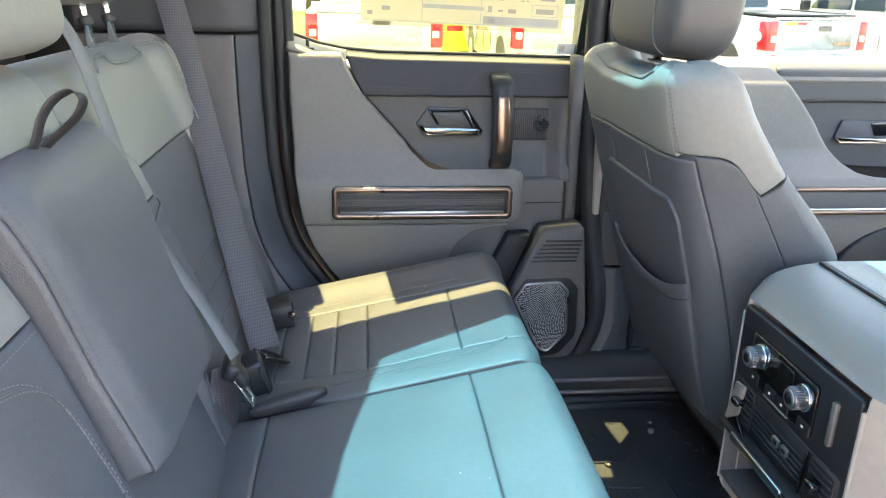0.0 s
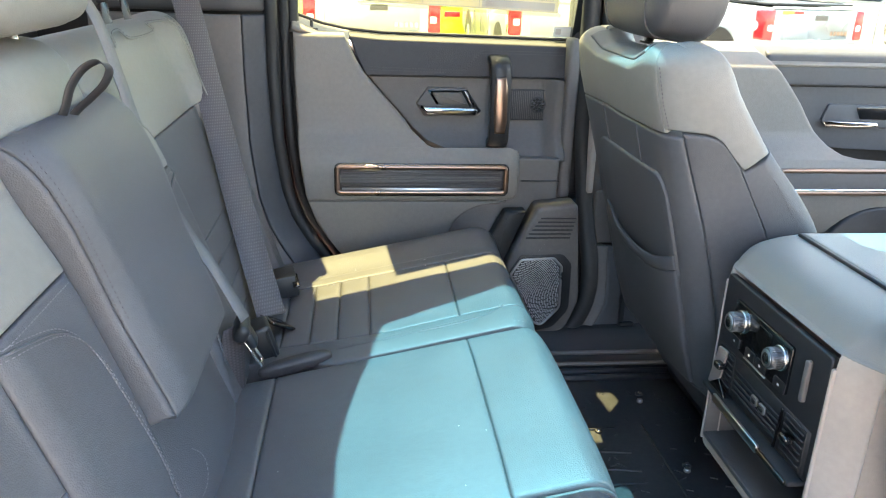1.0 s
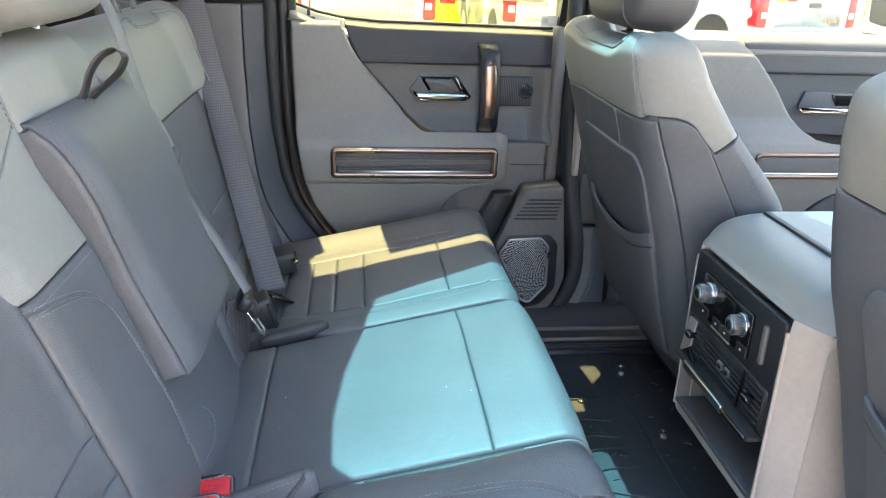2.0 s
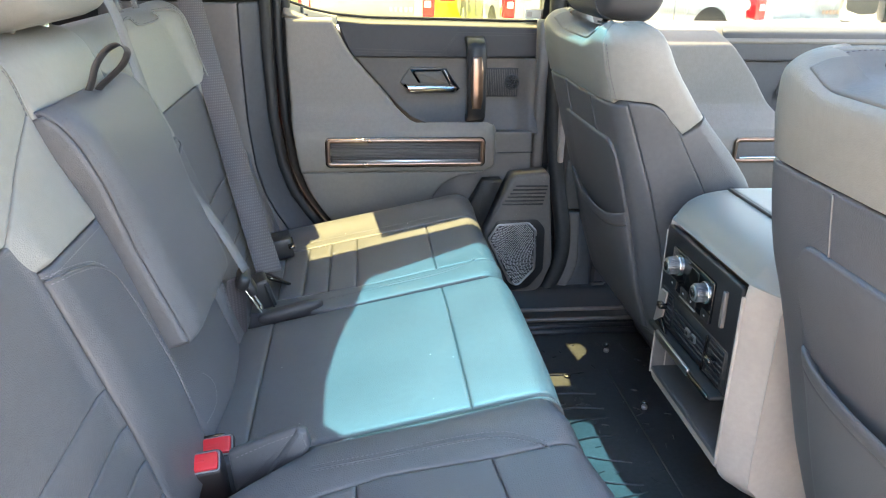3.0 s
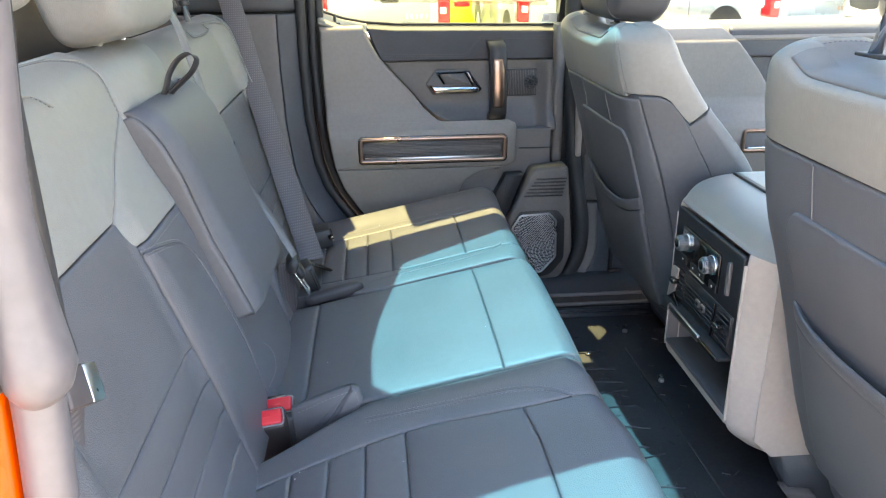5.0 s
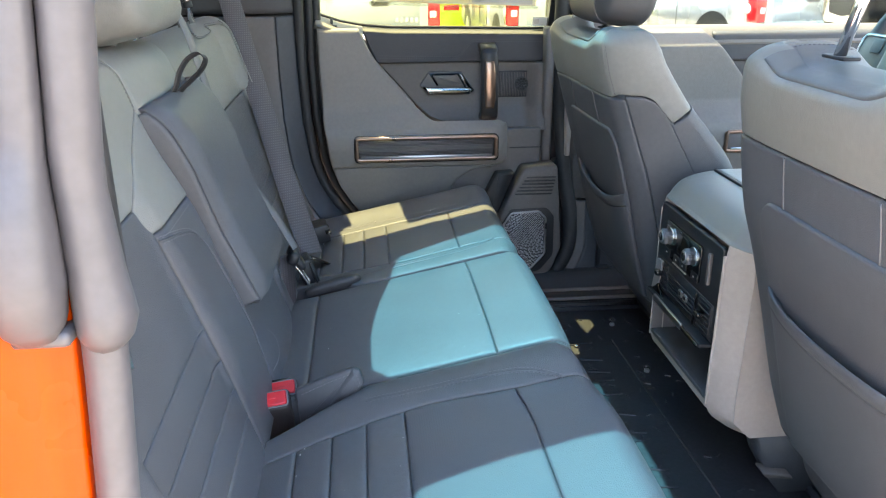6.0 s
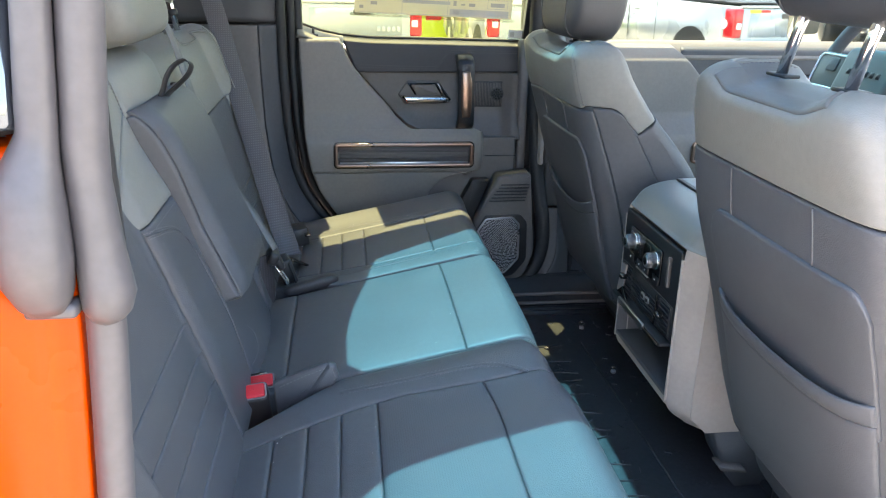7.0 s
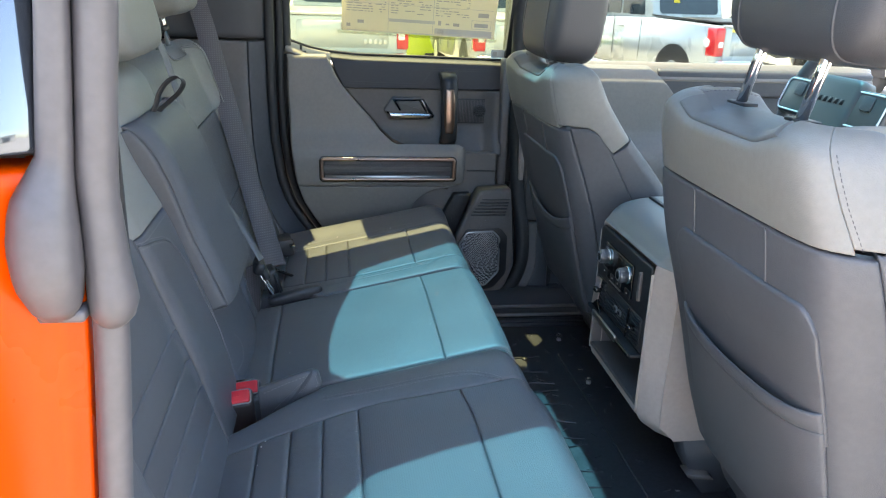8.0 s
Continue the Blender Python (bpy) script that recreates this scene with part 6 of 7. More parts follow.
for y in (0.062, -0.038):
    knob = part("knob", rod((0.5545, y, 1.191), (0.536, y, 1.191), 0.0128, 32, 0.002), KNOB_GREY, panel_ob, "knurled metal knob")
    part("knob_ring", rod((0.5550, y, 1.191), (0.5505, y, 1.191), 0.0160, 32, 0.001), CHROME, knob, "chrome ring")
    part("knob_face", rod((0.5365, y, 1.191), (0.5350, y, 1.191), 0.0108, 28, 0.0004), SATIN, knob)
    part("knob_mark", rod((0.5352, y, 1.191), (0.5346, y, 1.191), 0.0072, 20), GLOSS_BLACK, knob)
    for i in range(28):
        a = 2 * math.pi * i / 28
        part("knurl", rod((0.552, y + 0.0129 * math.cos(a), 1.191 + 0.0129 * math.sin(a)), (0.538, y + 0.0129 * math.cos(a), 1.191 + 0.0129 * math.sin(a)), 0.0006, 5), KNOB_GREY, knob)
for y in (0.070, 0.028, 0.0, -0.046):
    b = plate("button", y - 0.0125, y + 0.0125, 1.152, 1.166, 0.5548, 0.0022, BLACK, panel_ob, 0.002, 0.0006)
    plate("button_mark", y - 0.0022, y + 0.0022, 1.1575, 1.1605, 0.5523, 0.0003, WHITE_MARK, b, 0.0005, 0.0)
plate("silver_bar", -0.095, -0.087, 1.163, 1.216, 0.5580, 0.005, TRIM_GREY, panel_ob, 0.003, 0.001, "grey moulded bar")
plate("vent_recess", -0.118, 0.118, 1.078, 1.138, 0.5590, 0.001, BLACK, panel_ob, 0.004, 0.0)
for sg, y0 in ((1, 0.066), (-1, -0.112)):
    v = plate("air_vent", y0, y0 + 0.046, 1.080, 1.134, 0.5585, 0.002, BLACK, panel_ob, 0.003, 0.0006, "air vent with tab")
    for i in range(6):
        part("vane", rbox((0.5555, y0 + 0.023, 1.086 + i * 0.0085), (0.004, 0.040, 0.0022), 0.0006, 1, turned(0, 20, 0)), DULL_BLACK, v)
    part("tab", rbox((0.549, y0 + 0.023, 1.112), (0.014, 0.016, 0.010), 0.003, 2), GLOSS_BLACK, v)
    if sg > 0:
        quad = [(0.104, 1.134), (0.080, 1.137), (0.088, 1.092), (0.121, 1.066)]
        part("bracket", prism(fillet(quad, 0.003), lambda a, b, q: (0.5535 - q, a, b), 0.003, 0.001), surface("satin_bronze", (0.34, 0.28, 0.25), 0.38, 0.3, vary=0.05), v, "satin bronze bracket")
        part("bracket_foot", prism(fillet([(0.121, 1.066), (0.088, 1.091), (0.062, 1.070), (0.068, 1.064)], 0.002), lambda a, b, q: (0.5520 - q, a, b), 0.003, 0.001), DARK_METAL, v)
    else:
        part("bracket", prism(fillet([(-0.063, 1.138), (-0.066, 1.138), (-0.061, 1.080), (-0.058, 1.080)], 0.002), lambda a, b, q: (0.5545 - q, a, b), 0.003, 0.001), DARK_METAL, v)
for i in range(5):
    part("slot_line", rbox((0.5575, 0.002, 1.118 - i * 0.0075), (0.003, 0.12, 0.0035), 0.001, 1), DULL_BLACK, panel_ob)
for y in (0.001, -0.019):
    u = plate("usb_port", y - 0.0075, y + 0.0075, 1.102, 1.114, 0.5565, 0.003, SATIN, panel_ob, 0.003, 0.0008, "usb socket")
    plate("port_mouth", y - 0.005, y + 0.005, 1.105, 1.111, 0.5533, 0.0006, BLACK, u, 0.002, 0.0)
plate("button_underline", -0.014, 0.042, 1.1485, 1.1500, 0.5548, 0.0022, SATIN, panel_ob, 0.0005, 0.0)
shelf = part("shelf_lip", rbox((0.553, 0.0, 1.069), (0.022, 0.238, 0.007), 0.0025, 2), DULL_BLACK, panel_ob, "black shelf with a chrome edge")
part("chrome_edge", rbox((0.5395, 0.012, 1.0705), (0.005, 0.125, 0.012), 0.0015, 2), SATIN, shelf, "chrome edge")
part("dark_edge", rbox((0.5395, -0.081, 1.0695), (0.004, 0.070, 0.0065), 0.0015, 2), DARK_METAL, shelf)
# ---- floor mat and front of the cabin ----
fm = thing("floor_mat", (0.6, 0, FLOOR_Z), "black rubber all-weather floor mat with raised treads", "floor mat")
part("tray", rbox((0.50, 0.0, FLOOR_Z + 0.004), (0.56, 1.25, 0.010), 0.003), MAT_RUBBER, fm)
for a, b in (((0.25, 0.620), (0.76, 0.620)), ((0.25, 0.596), (0.76, 0.596)), ((0.25, -0.615), (0.76, -0.615)), ((0.757, -0.615), (0.757, 0.615))):
    part("rim", rod((*a, FLOOR_Z + 0.012), (*b, FLOOR_Z + 0.012), 0.008, 8), MAT_RUBBER, fm)


for x, y in ((0.615, 0.500), (0.621, 0.270)):
    snap = part("snap", rod((x, y, FLOOR_Z + 0.008), (x, y, FLOOR_Z + 0.016), 0.006, 16, 0.002), SATIN, fm, "small metal snap")


def treads():
    rng = random.Random(11)
    verts, faces = [], []
    for i in range(26):
        for j in range(46):
            x, y = 0.27 + i * 0.0185 + rng.uniform(-0.004, 0.004), -0.54 + j * 0.0238 + rng.uniform(-0.004, 0.004)
            if abs(y) < 0.02 or rng.random() < 0.84:
                continue
            a = (0.45 if (i + j) % 2 else -0.45) + rng.uniform(-0.3, 0.3) + (math.pi / 2 if rng.random() < 0.35 else 0)
            L, W, H = rng.uniform(0.004, 0.010), 0.0012, 0.0018
            t, n = np.array((math.cos(a), math.sin(a), 0)), np.array((-math.sin(a), math.cos(a), 0))
            c = np.array((x, y, FLOOR_Z + 0.0088))
            b = len(verts)
            for p, q, r in ((-1, -1, 0), (1, -1, 0), (1, 1, 0), (-1, 1, 0), (-0.8, -0.5, 1), (0.8, -0.5, 1), (0.8, 0.5, 1), (-0.8, 0.5, 1)):
                verts.append(c + t * p * L + n * q * W + np.array((0, 0, H)) * r)
            faces += [(b + 4, b + 5, b + 6, b + 7), (b, b + 1, b + 5, b + 4), (b + 1, b + 2, b + 6, b + 5), (b + 2, b + 3, b + 7, b + 6), (b + 3, b, b + 4, b + 7)]
    return np.array(verts), faces


for x0, x1 in ((0.592, 0.600), (0.452, 0.448)):
    part("long_rib", sweep([(x0, 0.42, FLOOR_Z + 0.010), ((x0 + x1) / 2, 0.0, FLOOR_Z + 0.010), (x1, -0.52, FLOOR_Z + 0.010)], [(-0.0025, -0.002), (0.0025, -0.002), (0.0012, 0.002), (-0.0012, 0.002)]), MAT_RUBBER, fm)
rng = random.Random(31)
for i in range(17):
    y = -0.50 + i * 0.056 + rng.uniform(-0.010, 0.010)
    a = rng.uniform(-0.5, 0.5)
    bend = [(0.40, y - 0.03 * a, FLOOR_Z + 0.0105), (0.455, y + rng.uniform(-0.008, 0.008), FLOOR_Z + 0.0115), (0.49, y + 0.02 * a, FLOOR_Z + 0.0115), (0.54, y + 0.045 * a, FLOOR_Z + 0.0095)]
    part("branch_rib", sweep(curve(bend, 5), [(-0.0022, -0.003), (0.0022, -0.003), (0.0010, 0.0012), (-0.0010, 0.0012)]), MAT_RUBBER, fm)
tagged(part("treads", treads(), MAT_RUBBER, fm, "raised rubber treads", smooth=False), kind="stuff")
for x, y in ((0.627, 0.286), (0.624, 0.529), (0.50, 0.40), (0.627, -0.286)):
    stud = part("stud", rod((x, y, FLOOR_Z + 0.008), (x, y, FLOOR_Z + 0.013), 0.008, 20, 0.002), BLACK, fm)
    part("stud_centre", rod((x, y, FLOOR_Z + 0.012), (x, y, FLOOR_Z + 0.0145), 0.0045, 14, 0.001), CHROME, stud)

dash = thing("dashboard", (1.6, 0, 0.9), "slate dashboard below the windscreen", "dashboard")
part("body", panel(lambda u, v: (1.75 - 0.30 * np.sin(np.clip(v, 0, 1) * np.pi * 0.5) ** 0.7 * (v < 2), u, 1.36 - 0.34 * (1 - np.cos(np.clip(v, 0, 1) * np.pi * 0.5))), -0.78, 0.78, 0, 1, 30, 24, 0.004, 0.05, out=(-1, 0, 1)), DARK, dash)
wheel = thing("steering_wheel", (1.22, 0.36, 1.25), "dark steering wheel with pale-edged button pods", "steering wheel")
wc = np.array((1.12, 0.275, 1.450))
wa, wb = np.array((0.0, 1.0, 0.0)), np.array((0.35, 0.0, 0.937))
part("rim", sweep([wc + 0.185 * (math.cos(a) * wa + math.sin(a) * wb) for a in np.linspace(0, 2 * math.pi, 48, endpoint=False)], ring(0.015, 10), up=(-0.937, 0, 0.35), closed=True), DARK, wheel)


def wheel_place(lift):
    return lambda a, b, q: tuple(wc + a * wa + b * wb + np.array((-0.937, 0, 0.35)) * (lift + q))


part("hub", prism(rounded(-0.085, 0.085, -0.07, 0.06, 0.02), wheel_place(0.0), 0.035, 0.012, 3), surface("grey_hub", (0.062, 0.066, 0.068), 0.45, vary=0.05), wheel)
for sg in (-1, 1):
    pod_ = part("button_pod", prism(rounded(min(sg * 0.055, sg * 0.180), max(sg * 0.055, sg * 0.180), -0.042, 0.042, 0.015), wheel_place(0.0), 0.028, 0.006), surface("pod_grey", (0.052, 0.056, 0.058), 0.4, vary=0.05), wheel)
    part("pale_edge", sweep([wheel_place(0.029)(a, b, 0) for a, b in rounded(min(sg * 0.062, sg * 0.174), max(sg * 0.062, sg * 0.174), -0.036, 0.036, 0.014)], ring(0.002, 6), up=(-0.937, 0, 0.35), closed=True), WHITE_MARK, pod_)
    part("button", prism(rounded(min(sg * 0.10, sg * 0.135), max(sg * 0.10, sg * 0.135), 0.0, 0.03, 0.006), wheel_place(0.028), 0.003, 0.001), DOOR_DARK, pod_)
for i in range(6):
    part("hub_letter_bar", prism(rounded(-0.055 + i * 0.019, -0.055 + i * 0.019 + 0.012, 0.0, 0.012, 0.001), wheel_place(0.035), 0.0012), BLACK, wheel)
part("column", rod(tuple(wc), tuple(wc + np.array((0.40, 0, -0.15))), 0.035, 16), BLACK, wheel)

# ---- near door opening: orange body, seals and pillar finisher ----
body = thing("car_body_side", (-0.3, -0.85, 0.8), "orange painted car body beside the open rear doorway", "car body", kind="structure")


def near_edge(z):
    """x of the middle of the weatherstrip on the near rear doorway's edge."""
    return np.interp(z, [0.78, 0.90, 1.0, 1.10, 1.20, 1.318, 1.45, 1.50, 1.556, 1.61, 1.656, 1.95], [0.12, 0.02, -0.05, -0.09, -0.110, -0.1195, -0.1095, -0.108, -0.110, -0.104, -0.0995, -0.085])


def skin_S(u, v):
    x = near_edge(v) - 0.013 - 0.9 * u
    y = -0.790 - 0.012 * step(0.0, 0.018, u) - 0.085 * step(0.022, 0.10, u) - 0.05 * np.clip((1.45 - v) / 0.6, 0, 1) * step(0.02, 0.1, u)
    return x, y, v


part("quarter_panel", panel(skin_S, 0.0, 0.42, 0.70, 1.562, 60, 40, (0.002, 0.0, 0.0, 0.006), 0.02, out=(0, -1, 0)), ORANGE, body)
part("door_jamb", panel(lambda u, v: (near_edge(v) - 0.020 + 0.012 * u, -0.790 + 0.04 * u, v), 0, 1, 0.70, 1.46, 6, 30, 0.001, 0.01, out=(1, -0.4, 0)), ORANGE, body)
zs = np.linspace(0.80, 1.47, 50)
part("lower_seal", sweep(np.stack([near_edge(zs), np.full_like(zs, -0.785), zs], -1), ring(0.0115, 12), up=(0, 1, 0)), SEAL_GREY, body, "grey rubber weatherstrip")
zs = np.linspace(1.456, 1.95, 60)
seal_l = np.interp(zs, [1.456, 1.461, 1.503, 1.557, 1.652, 1.95], [-0.118, -0.122, -0.121, -0.120, -0.111, -0.094])
seal_r = np.interp(zs, [1.456, 1.462, 1.472, 1.495, 1.540, 1.561, 1.653, 1.95], [-0.100, -0.094, -0.090, -0.093, -0.096, -0.095, -0.086, -0.070])
part("upper_seal", sweep(np.stack([(seal_l + seal_r) / 2, np.full_like(zs, -0.785), zs], -1), ring(0.010, 18, 1.2), up=(0, 1, 0), size=(seal_r - seal_l) / 0.0205), SEAL_GREY, body, "grey rubber weatherstrip")
# Black backing added; its colour gives the shade between seal and finisher.
part("gap_backing", rbox((-0.122, -0.772, 1.70), (0.05, 0.012, 0.46), 0.004, 2), RUBBER, body)
part("seal_lip", sweep(np.stack([seal_r - 0.006, np.full_like(zs, -0.774), zs], -1), ring(0.003, 8), up=(0, 1, 0)), RUBBER, body)
zs = np.linspace(1.470, 1.95, 70)
fin_l = np.interp(zs, [1.470, 1.475, 1.491, 1.516, 1.537, 1.554, 1.568, 1.652, 1.95], [-0.146, -0.150, -0.155, -0.157, -0.154, -0.144, -0.1365, -0.127, -0.105])
fin_r = np.interp(zs, [1.470, 1.475, 1.479, 1.498, 1.526, 1.561, 1.653, 1.95], [-0.123, -0.121, -0.120, -0.117, -0.117, -0.117, -0.109, -0.088])
part("pillar_finisher", sweep(np.stack([(fin_l + fin_r) / 2, np.interp(zs, [1.470, 1.50, 1.56, 1.95], [-0.796, -0.803, -0.797, -0.795]), zs], -1),
                                [(0.010 * math.copysign(abs(math.cos(a)) ** 0.75, math.cos(a)), 0.010 * math.copysign(abs(math.sin(a)) ** 0.75, math.sin(a))) for a in np.linspace(0, 2 * math.pi, 24, endpoint=False)], up=(0, 1, 0),
                                size=(fin_r - fin_l) / 0.020), SEAL_GREY, body, "grey pillar finisher")
part("finisher_foot", rbox((-0.1335, -0.792, 1.4685), (0.029, 0.024, 0.009), 0.003, 2), SEAL_GREY, body)
part("quarter_glass", panel(lambda u, v: (np.interp(v, [1.49, 1.57, 1.95], [-0.150, -0.134, -0.110]) - u, -0.806 - 0.02 * np.clip(u / 0.03, 0, 1) + 0.24 * (v - 1.57), v), 0.0, 0.36, 1.572, 1.92, 16, 16, 0.001, 0.004, out=(0, -1, 0)), surface("coated_dark_glass", (0.13, 0.145, 0.165), 0.04, metal=0.9, vary=0.02), body, "dark glossy quarter glass")
part("glass_trim", rbox((-0.33, -0.828, 1.572), (0.36, 0.02, 0.016), 0.006, 2), BLACK, body)
near_sill = thing("near_door_sill", (0.4, -0.72, 0.8), "black plastic sill plate along the open doorway", "door sill", kind="structure")
part("plate", panel(lambda u, v: (u, -0.635 - 0.20 * v, 0.805 + 0.055 * step(0.1, 0.5, v) - 0.01 * v), -0.1, 1.5, 0, 1, 30, 24, 0.008, 0.03, out=(0, 0, 1)), BLACK, near_sill)
npil = thing("near_pillar_trim", (-0.3, -0.76, 0.8), "grey moulded trim on the near rear pillar", "pillar trim", kind="structure")
part("cover", panel(lambda u, v: (-0.46 + u * (near_edge(v) - 0.010 + 0.46), -0.752 + 0 * u, v), 0, 1, 0.86, 1.93, 16, 40, 0.004, 0.012, out=(0, 1, 0)), TRIM_GREY, npil)

# near pillar and windscreen, which close the cabin beside and ahead of the near seat
# Both are unseen and added to dim the front of the cabin.
near_pillar = thing("near_door_pillar", (0.66, -0.80, 0.8), "grey trimmed pillar between the near doors", "pillar", kind="structure")
part("cover", rbox((0.66, -0.79, 1.36), (0.10, 0.09, 1.12), 0.02, 3), TRIM_GREY, near_pillar)
screen = thing("window_4", (1.75, 0, 1.4), "raked windscreen of lightly tinted glass", "window", kind="structure")
part("pane", prism([(-0.70, 0.0), (0.70, 0.0), (0.78, 1.0), (-0.78, 1.0)], lambda a, b, q: (1.455 + 0.56 * b, a, 1.94 - 0.62 * b - q), 0.005), glass("windscreen_glass", (0.90, 0.92, 0.90)), screen, smooth=False)

# near belt, hanging by the pillar
path = curve([(-0.300, -0.735, 1.75), (-0.285, -0.700, 1.60), (-0.262, -0.640, 1.48), (-0.226, -0.575, 1.37), (-0.205, -0.556, 1.325), (-0.205, -0.575, 1.27), (-0.19, -0.62, 1.18), (-0.165, -0.66, 1.06)], 8)
part("webbing", sweep(path, strap_profile(0.044, 0.0016), across=(0.2, 0.9, 0.25)), BELT, near_belt)
nt = part("tongue", rbox((-0.197, -0.548, 1.326), (0.010, 0.046, 0.034), 0.003, 2, turned(-24, -19, 0)), surface("brown_tongue", (0.055, 0.045, 0.045), 0.45, vary=0.1), near_belt, "dark brown belt tongue")
part("tongue_blade", rbox((-0.192, -0.532, 1.320), (0.006, 0.020, 0.032), 0.001, 2, turned(-24, -19, 0)), SATIN, nt, "bright steel blade")

# ---- outside: ground, parked trucks, trees ----
GROUND_Z = -0.10
tagged(part("ground", rbox((0, 0, GROUND_Z - 0.1), (600, 600, 0.2), 0), ASPHALT, None, smooth=False), "pale concrete parking lot", "ground", kind="structure")
tagged(part("grass", rbox((0, 32, GROUND_Z + 0.02), (160, 24, 0.05), 0), GRASS_MAT, None, smooth=False), "sunlit strip of dry grass beyond the parked trucks", "grass", kind="stuff")


# Unseen building added behind the view to bounce light and fill reflections.
bounce_ob = thing("bounce_building", (0, -24, GROUND_Z), "long pale building, unseen, added for bounced light and reflections", "building")
part("wall", rbox((0, -24.2, 1.6), (60, 0.4, 3.4), 0.02), surface("cream_render", (0.72, 0.68, 0.60), 0.85, vary=0.05, scale=0.6, grain=0.4, grain_scale=60, fine=0.05, kind="NOISE"), bounce_ob)
part("roof", rbox((0, -26.5, 3.4), (61, 6.0, 0.3), 0.05), TRIM_GREY, bounce_ob)
for i in range(8):
    w_ = part("window", rbox((-24.5 + i * 7, -23.99, 1.5), (4.4, 0.06, 2.6), 0.02), AUTO_GLASS, bounce_ob)
    part("frame", rbox((-24.5 + i * 7, -23.98, 0.16), (4.6, 0.10, 0.10), 0.02), TRIM_GREY, w_)


def pickup(x, y, heading, paint, label, cap=False, stripe=False):
    """A crew-cab pickup; its tailgate's middle at (x, y), its nose along heading (degrees from +y, to the right)."""
    t = thing("pickup_truck", (x, y, GROUND_Z), label, "truck", "parked trucks")
    M = Matrix.Translation((x, y, GROUND_Z)) @ Matrix.Rotation(radians(-heading), 4, "Z")

    def put(bm):
        bmesh.ops.transform(bm, matrix=M, verts=bm.verts)
        return bm
    W = 0.99
    side = fillet([(0.0, 0.62), (0.0, 1.28), (1.95, 1.33), (5.3, 1.22), (5.75, 1.05), (5.8, 0.55), (5.2, 0.42), (0.25, 0.46)], [0.05, 0.05, 0.03, 0.15, 0.15, 0.1, 0.05, 0.05])
    b = part("body", put(prism(side, lambda a, c, q: (-W + q, a, c), 2 * W, 0.05)), paint, t)
    part("body_lower", put(rbox((0, 2.9, 0.50), (1.7, 5.2, 0.2), 0.03)), BLACK, t)
    cab = fillet([(1.95, 1.30), (2.12, 1.93), (3.65, 1.95), (4.45, 1.26)], [0.05, 0.12, 0.15, 0.05])
    part("cab", put(prism(cab, lambda a, c, q: (-0.83 + q, a, c), 1.66, 0.08)), paint, t)
    for sg in (-1, 1):
        for w in ([(2.22, 1.36), (2.32, 1.84), (2.95, 1.86), (2.95, 1.36)], [(3.03, 1.36), (3.03, 1.86), (3.58, 1.86), (4.12, 1.36)]):
            part("side_window", put(prism(fillet(w, 0.04), lambda a, c, q: (sg * (0.832 + q), a, c), 0.012)), AUTO_GLASS, t, smooth=False)
        lamp = part("tail_lamp", put(rbox((sg * 0.915, 0.09, 1.02), (0.19, 0.25, 0.46), 0.03, 2)), LAMP_RED, t, "red tail lamp")
        part("reverse_lamp", put(rbox((sg * 0.90, -0.035, 0.98), (0.10, 0.03, 0.10), 0.015, 2)), WHITE_MARK, lamp)
        part("side_marker", put(rod((sg * 1.004, 0.19, 1.00), (sg * 1.020, 0.19, 1.00), 0.075, 20, 0.008)), WHITE_MARK, lamp)
        for yy in (1.05, 4.75):
            wheel_ = part("wheel", put(rod((sg * 0.98, yy, 0.40), (sg * 0.72, yy, 0.40), 0.40, 32, 0.03)), TYRE, t, "black tyre on alloy rim")
            part("wheel_rim", put(rod((sg * 0.995, yy, 0.40), (sg * 0.93, yy, 0.40), 0.25, 24, 0.02)), SATIN, wheel_)
            part("wheel_arch", put(prism([(yy + 0.52 * math.cos(a), 0.42 + 0.50 * math.sin(a)) for a in np.linspace(0, math.pi, 18)], lambda a, c, q: (sg * (0.985 + q), a, c), 0.008)), BLACK, t, smooth=False)
        part("door_mirror", put(rbox((sg * 1.08, 4.0, 1.42), (0.22, 0.12, 0.22), 0.04, 2)), BLACK, t)
        for yy in (2.10, 2.99, 3.95):
            part("door_gap", put(rbox((sg * 0.991, yy, 0.95), (0.006, 0.012, 0.7), 0.0)), BLACK, t, smooth=False)
        for yy in (2.72, 3.62):
            part("door_handle", put(rbox((sg * 1.0, yy, 1.14), (0.03, 0.16, 0.03), 0.01)), paint, t)
    part("rear_window", put(prism(rounded(-0.68, 0.68, 1.40, 1.82, 0.08), lambda a, c, q: (a, 1.985 + (c - 1.40) * 0.27 - 0.005 - q, c), 0.012)), AUTO_GLASS, t, smooth=False)
    gate = part("tailgate", put(rbox((0, -0.012, 0.98), (1.66, 0.05, 0.56), 0.02)), paint, t)
    part("gate_handle", put(rbox((0.1, -0.042, 1.14), (0.26, 0.02, 0.085), 0.01)), TRIM_GREY, gate)
    part("gate_groove", put(prism(rounded(-0.70, 0.70, 0.80, 1.20, 0.05), lambda a, c, q: (a, -0.034 - q, c), 0.006)), paint, gate)
    part("gate_lip", put(rbox((0, 0.0, 1.285), (1.7, 0.09, 0.04), 0.012)), paint, gate)
    for i in range(5):
        part("gate_letter_bar", put(rbox((0.35 + i * 0.075, -0.042, 0.90), (0.05, 0.006, 0.07), 0.004)), BRONZE if stripe else SATIN, gate)
    if stripe:
        part("reflector_tape", put(rbox((-0.60, -0.042, 1.215), (0.22, 0.004, 0.05), 0)), surface("yellow_tape", (0.85, 0.65, 0.08), 0.5), gate, smooth=False)
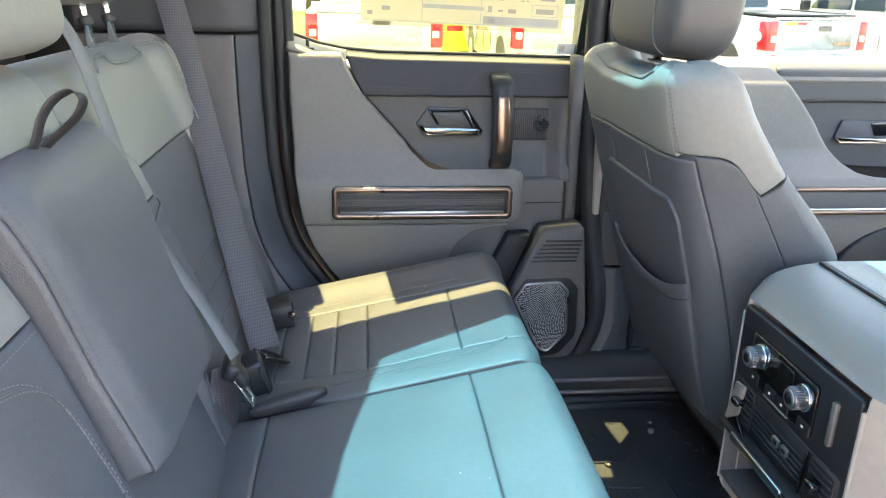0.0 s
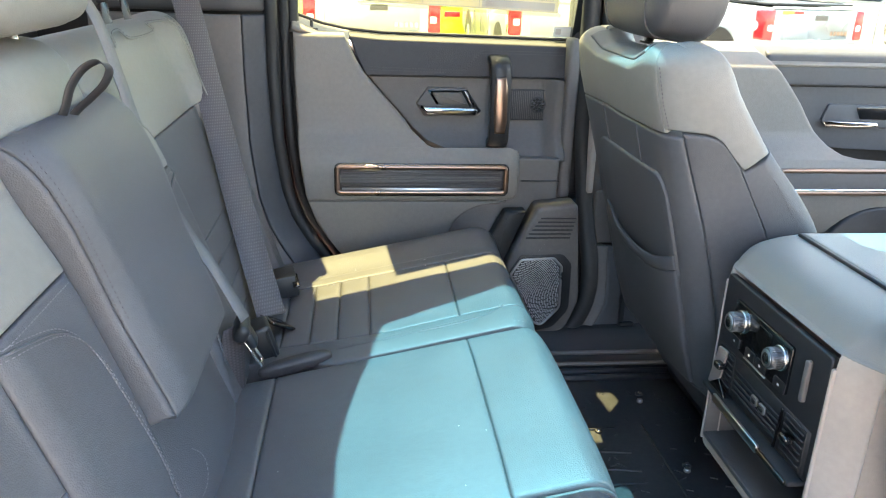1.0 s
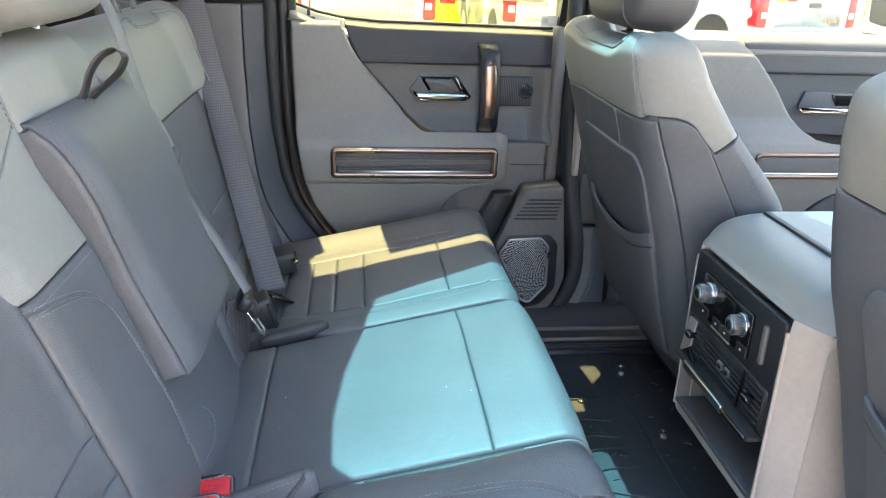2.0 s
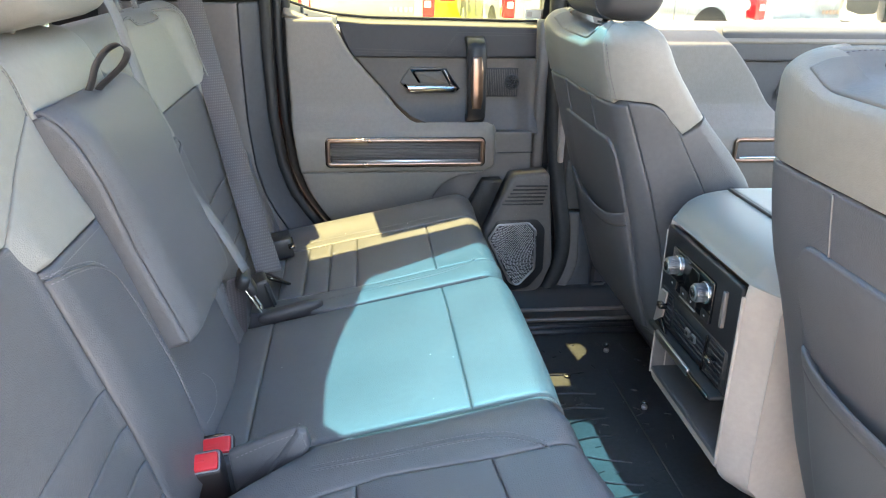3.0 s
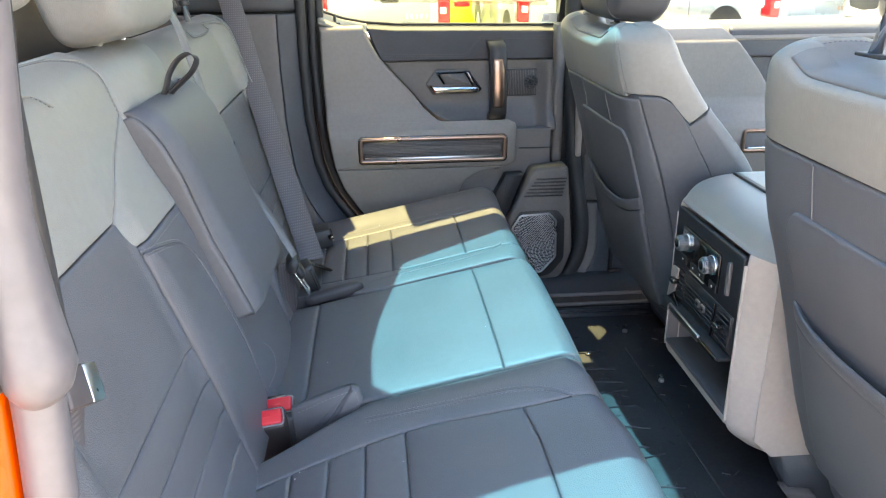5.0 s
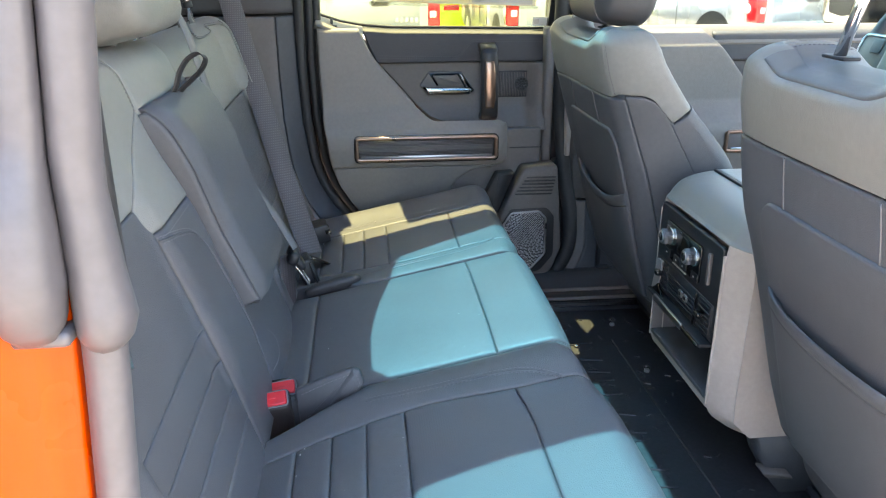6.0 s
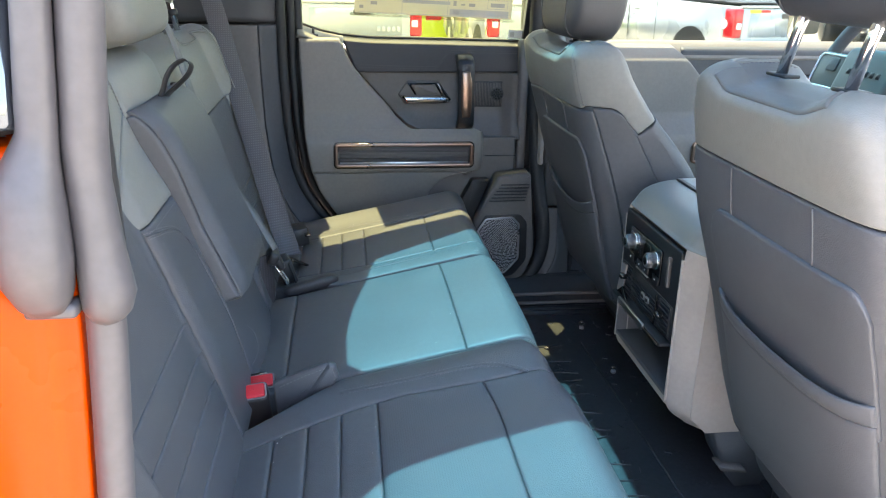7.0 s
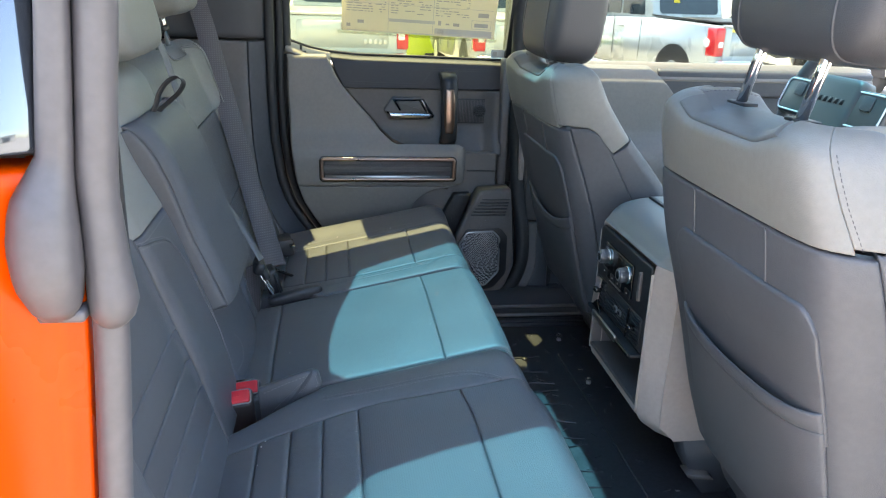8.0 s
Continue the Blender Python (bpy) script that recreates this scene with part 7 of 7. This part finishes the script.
        part("reflector_tape", put(rbox((-0.38, -0.042, 1.215), (0.20, 0.004, 0.04), 0)), LAMP_RED, gate, smooth=False)
    part("bumper", put(rbox((0, -0.12, 0.64), (1.95, 0.22, 0.20), 0.04, 2)), CHROME, t, "chrome rear bumper")
    part("plate_blank", put(rbox((0, -0.235, 0.66), (0.30, 0.01, 0.15), 0.005)), WHITE_MARK, t)
    if cap:
        part("window_tag", put(prism(rounded(-0.36, -0.22, 1.60, 1.74, 0.01), lambda a, c, q: (a, 1.975 + (c - 1.40) * 0.27 - 0.012 - q, c), 0.003)), surface("yellow_tag", (0.85, 0.60, 0.03), 0.6), t, "yellow paper tag on the rear window", smooth=False)
        part("tonneau_cover", put(rbox((0, 1.0, 1.335), (1.66, 1.85, 0.03), 0.01)), BLACK, t, "black bed cover")
        for sg in (-1, 1):
            part("bed_rail", put(rod((sg * 0.90, 0.35, 1.345), (sg * 0.90, 1.9, 1.375), 0.016, 10)), BLACK, t)
    return t


pickup(0.20, 11.0, 0, PAINT_WHITE, "white pickup truck parked tail-on outside")
pickup(3.25, 11.0, 0, PAINT_WHITE, "white pickup truck with chrome bumper parked tail-on")
pickup(7.30, 11.4, -14, PAINT_SILVER, "silver pickup truck with black bed cover parked outside", True, True)
pickup(-5.2, 11.6, 4, PAINT_WHITE, "white pickup truck parked at the end of the row")
pickup(11.2, 11.6, -14, PAINT_WHITE, "white pickup truck parked beyond the silver one")


def low_car(x, y, paint, label):
    """A low two-door car seen from its tail; the middle of its rear bumper at (x, y)."""
    t = thing("coupe", (x, y, GROUND_Z), label, "car")
    at_ = lambda a, c, q: (x - 0.92 + q, y + a, GROUND_Z + c)
    side = fillet([(0.02, 0.14), (0.0, 0.62), (0.10, 0.92), (1.0, 0.96), (3.2, 0.90), (4.4, 0.70), (4.5, 0.30), (4.3, 0.14)], [0.05, 0.1, 0.08, 0.2, 0.3, 0.15, 0.1, 0.05])
    b = part("body", prism(side, at_, 1.84, 0.06), paint, t)
    part("cabin", prism(fillet([(0.55, 0.93), (1.25, 1.30), (2.1, 1.32), (3.0, 0.92)], [0.05, 0.2, 0.2, 0.05]), lambda a, c, q: (x - 0.70 + q, y + a, GROUND_Z + c), 1.40, 0.08), paint, t)
    part("rear_window", prism(rounded(-0.56, 0.56, 0.0, 1.0, 0.1), lambda a, c, q: (x + a, y + 0.62 + 0.58 * c, GROUND_Z + 0.985 + 0.31 * c + q), 0.012), AUTO_GLASS, t, smooth=False)
    part("bumper_insert", rbox((x, y - 0.005, GROUND_Z + 0.19), (1.10, 0.05, 0.05), 0.015), BLACK, t)
    part("plate_blank", rbox((x, y - 0.012, GROUND_Z + 0.50), (0.30, 0.02, 0.15), 0.005), WHITE_MARK, t)
    for sg in (-1, 1):
        part("tail_lamp", rbox((x + sg * 0.66, y + 0.015, GROUND_Z + 0.72), (0.36, 0.05, 0.12), 0.02, 2), LAMP_RED, t, "red tail lamp")
        for yy in (0.85, 3.6):
            w = part("wheel", rod((x + sg * 0.93, y + yy, GROUND_Z + 0.33), (x + sg * 0.70, y + yy, GROUND_Z + 0.33), 0.33, 28, 0.03), TYRE, t, "black tyre on alloy rim")
            part("wheel_rim", rod((x + sg * 0.94, y + yy, GROUND_Z + 0.33), (x + sg * 0.88, y + yy, GROUND_Z + 0.33), 0.22, 20, 0.02), SATIN, w)
    return t


low_car(2.75, 17.3, PAINT_LIME, "lime green coupe parked in the next row")


def tree(x, y, h, seed):
    rng = random.Random(seed)
    t = thing("tree", (x, y, GROUND_Z), "leafy green tree at the edge of the lot", "tree", "trees")
    trunk = part("trunk", sweep(curve([(x, y, GROUND_Z), (x + 0.1, y, h * 0.25), (x - 0.1, y + 0.1, h * 0.55), (x, y, h * 0.8)], 6), ring(0.16, 8)), BARK, t)
    for i in range(6):
        a = rng.uniform(0, 6.28)
        part("limb", rod((x, y, h * (0.35 + 0.06 * i)), (x + 1.3 * math.cos(a), y + 1.3 * math.sin(a), h * (0.55 + 0.06 * i)), 0.07, 7, r2=0.03), BARK, trunk)
    verts, faces = [], []
    for i in range(900):
        a, b, r = rng.uniform(0, 6.28), rng.uniform(-1, 1), rng.uniform(0.35, 1) ** 0.5
        lump = 1 + 0.3 * math.sin(3 * a + seed) * math.cos(2 * b)
        c = np.array((x + h * 0.36 * r * lump * math.cos(a) * math.sqrt(1 - b * b), y + h * 0.36 * r * lump * math.sin(a) * math.sqrt(1 - b * b), h * 0.68 + h * 0.33 * r * b * lump))
        u = np.array([rng.gauss(0, 1) for _ in range(3)])
        w = np.array([rng.gauss(0, 1) for _ in range(3)])
        u *= 0.28 / np.linalg.norm(u)
        w *= 0.18 / np.linalg.norm(w)
        k = len(verts)
        verts += [c - u, c + w * 0.8, c + u, c - w * 0.8]
        faces.append((k, k + 1, k + 2, k + 3))
    tagged(part("crown", (np.array(verts), faces), LEAF, t, smooth=False), kind="stuff")


for i, (x, y, h) in enumerate(((-9, 40, 6.5), (-3, 43, 7.5), (4, 41, 6.0), (12, 44, 7.0), (19, 40, 6.5), (27, 43, 7.5))):
    tree(x, y, h, i)
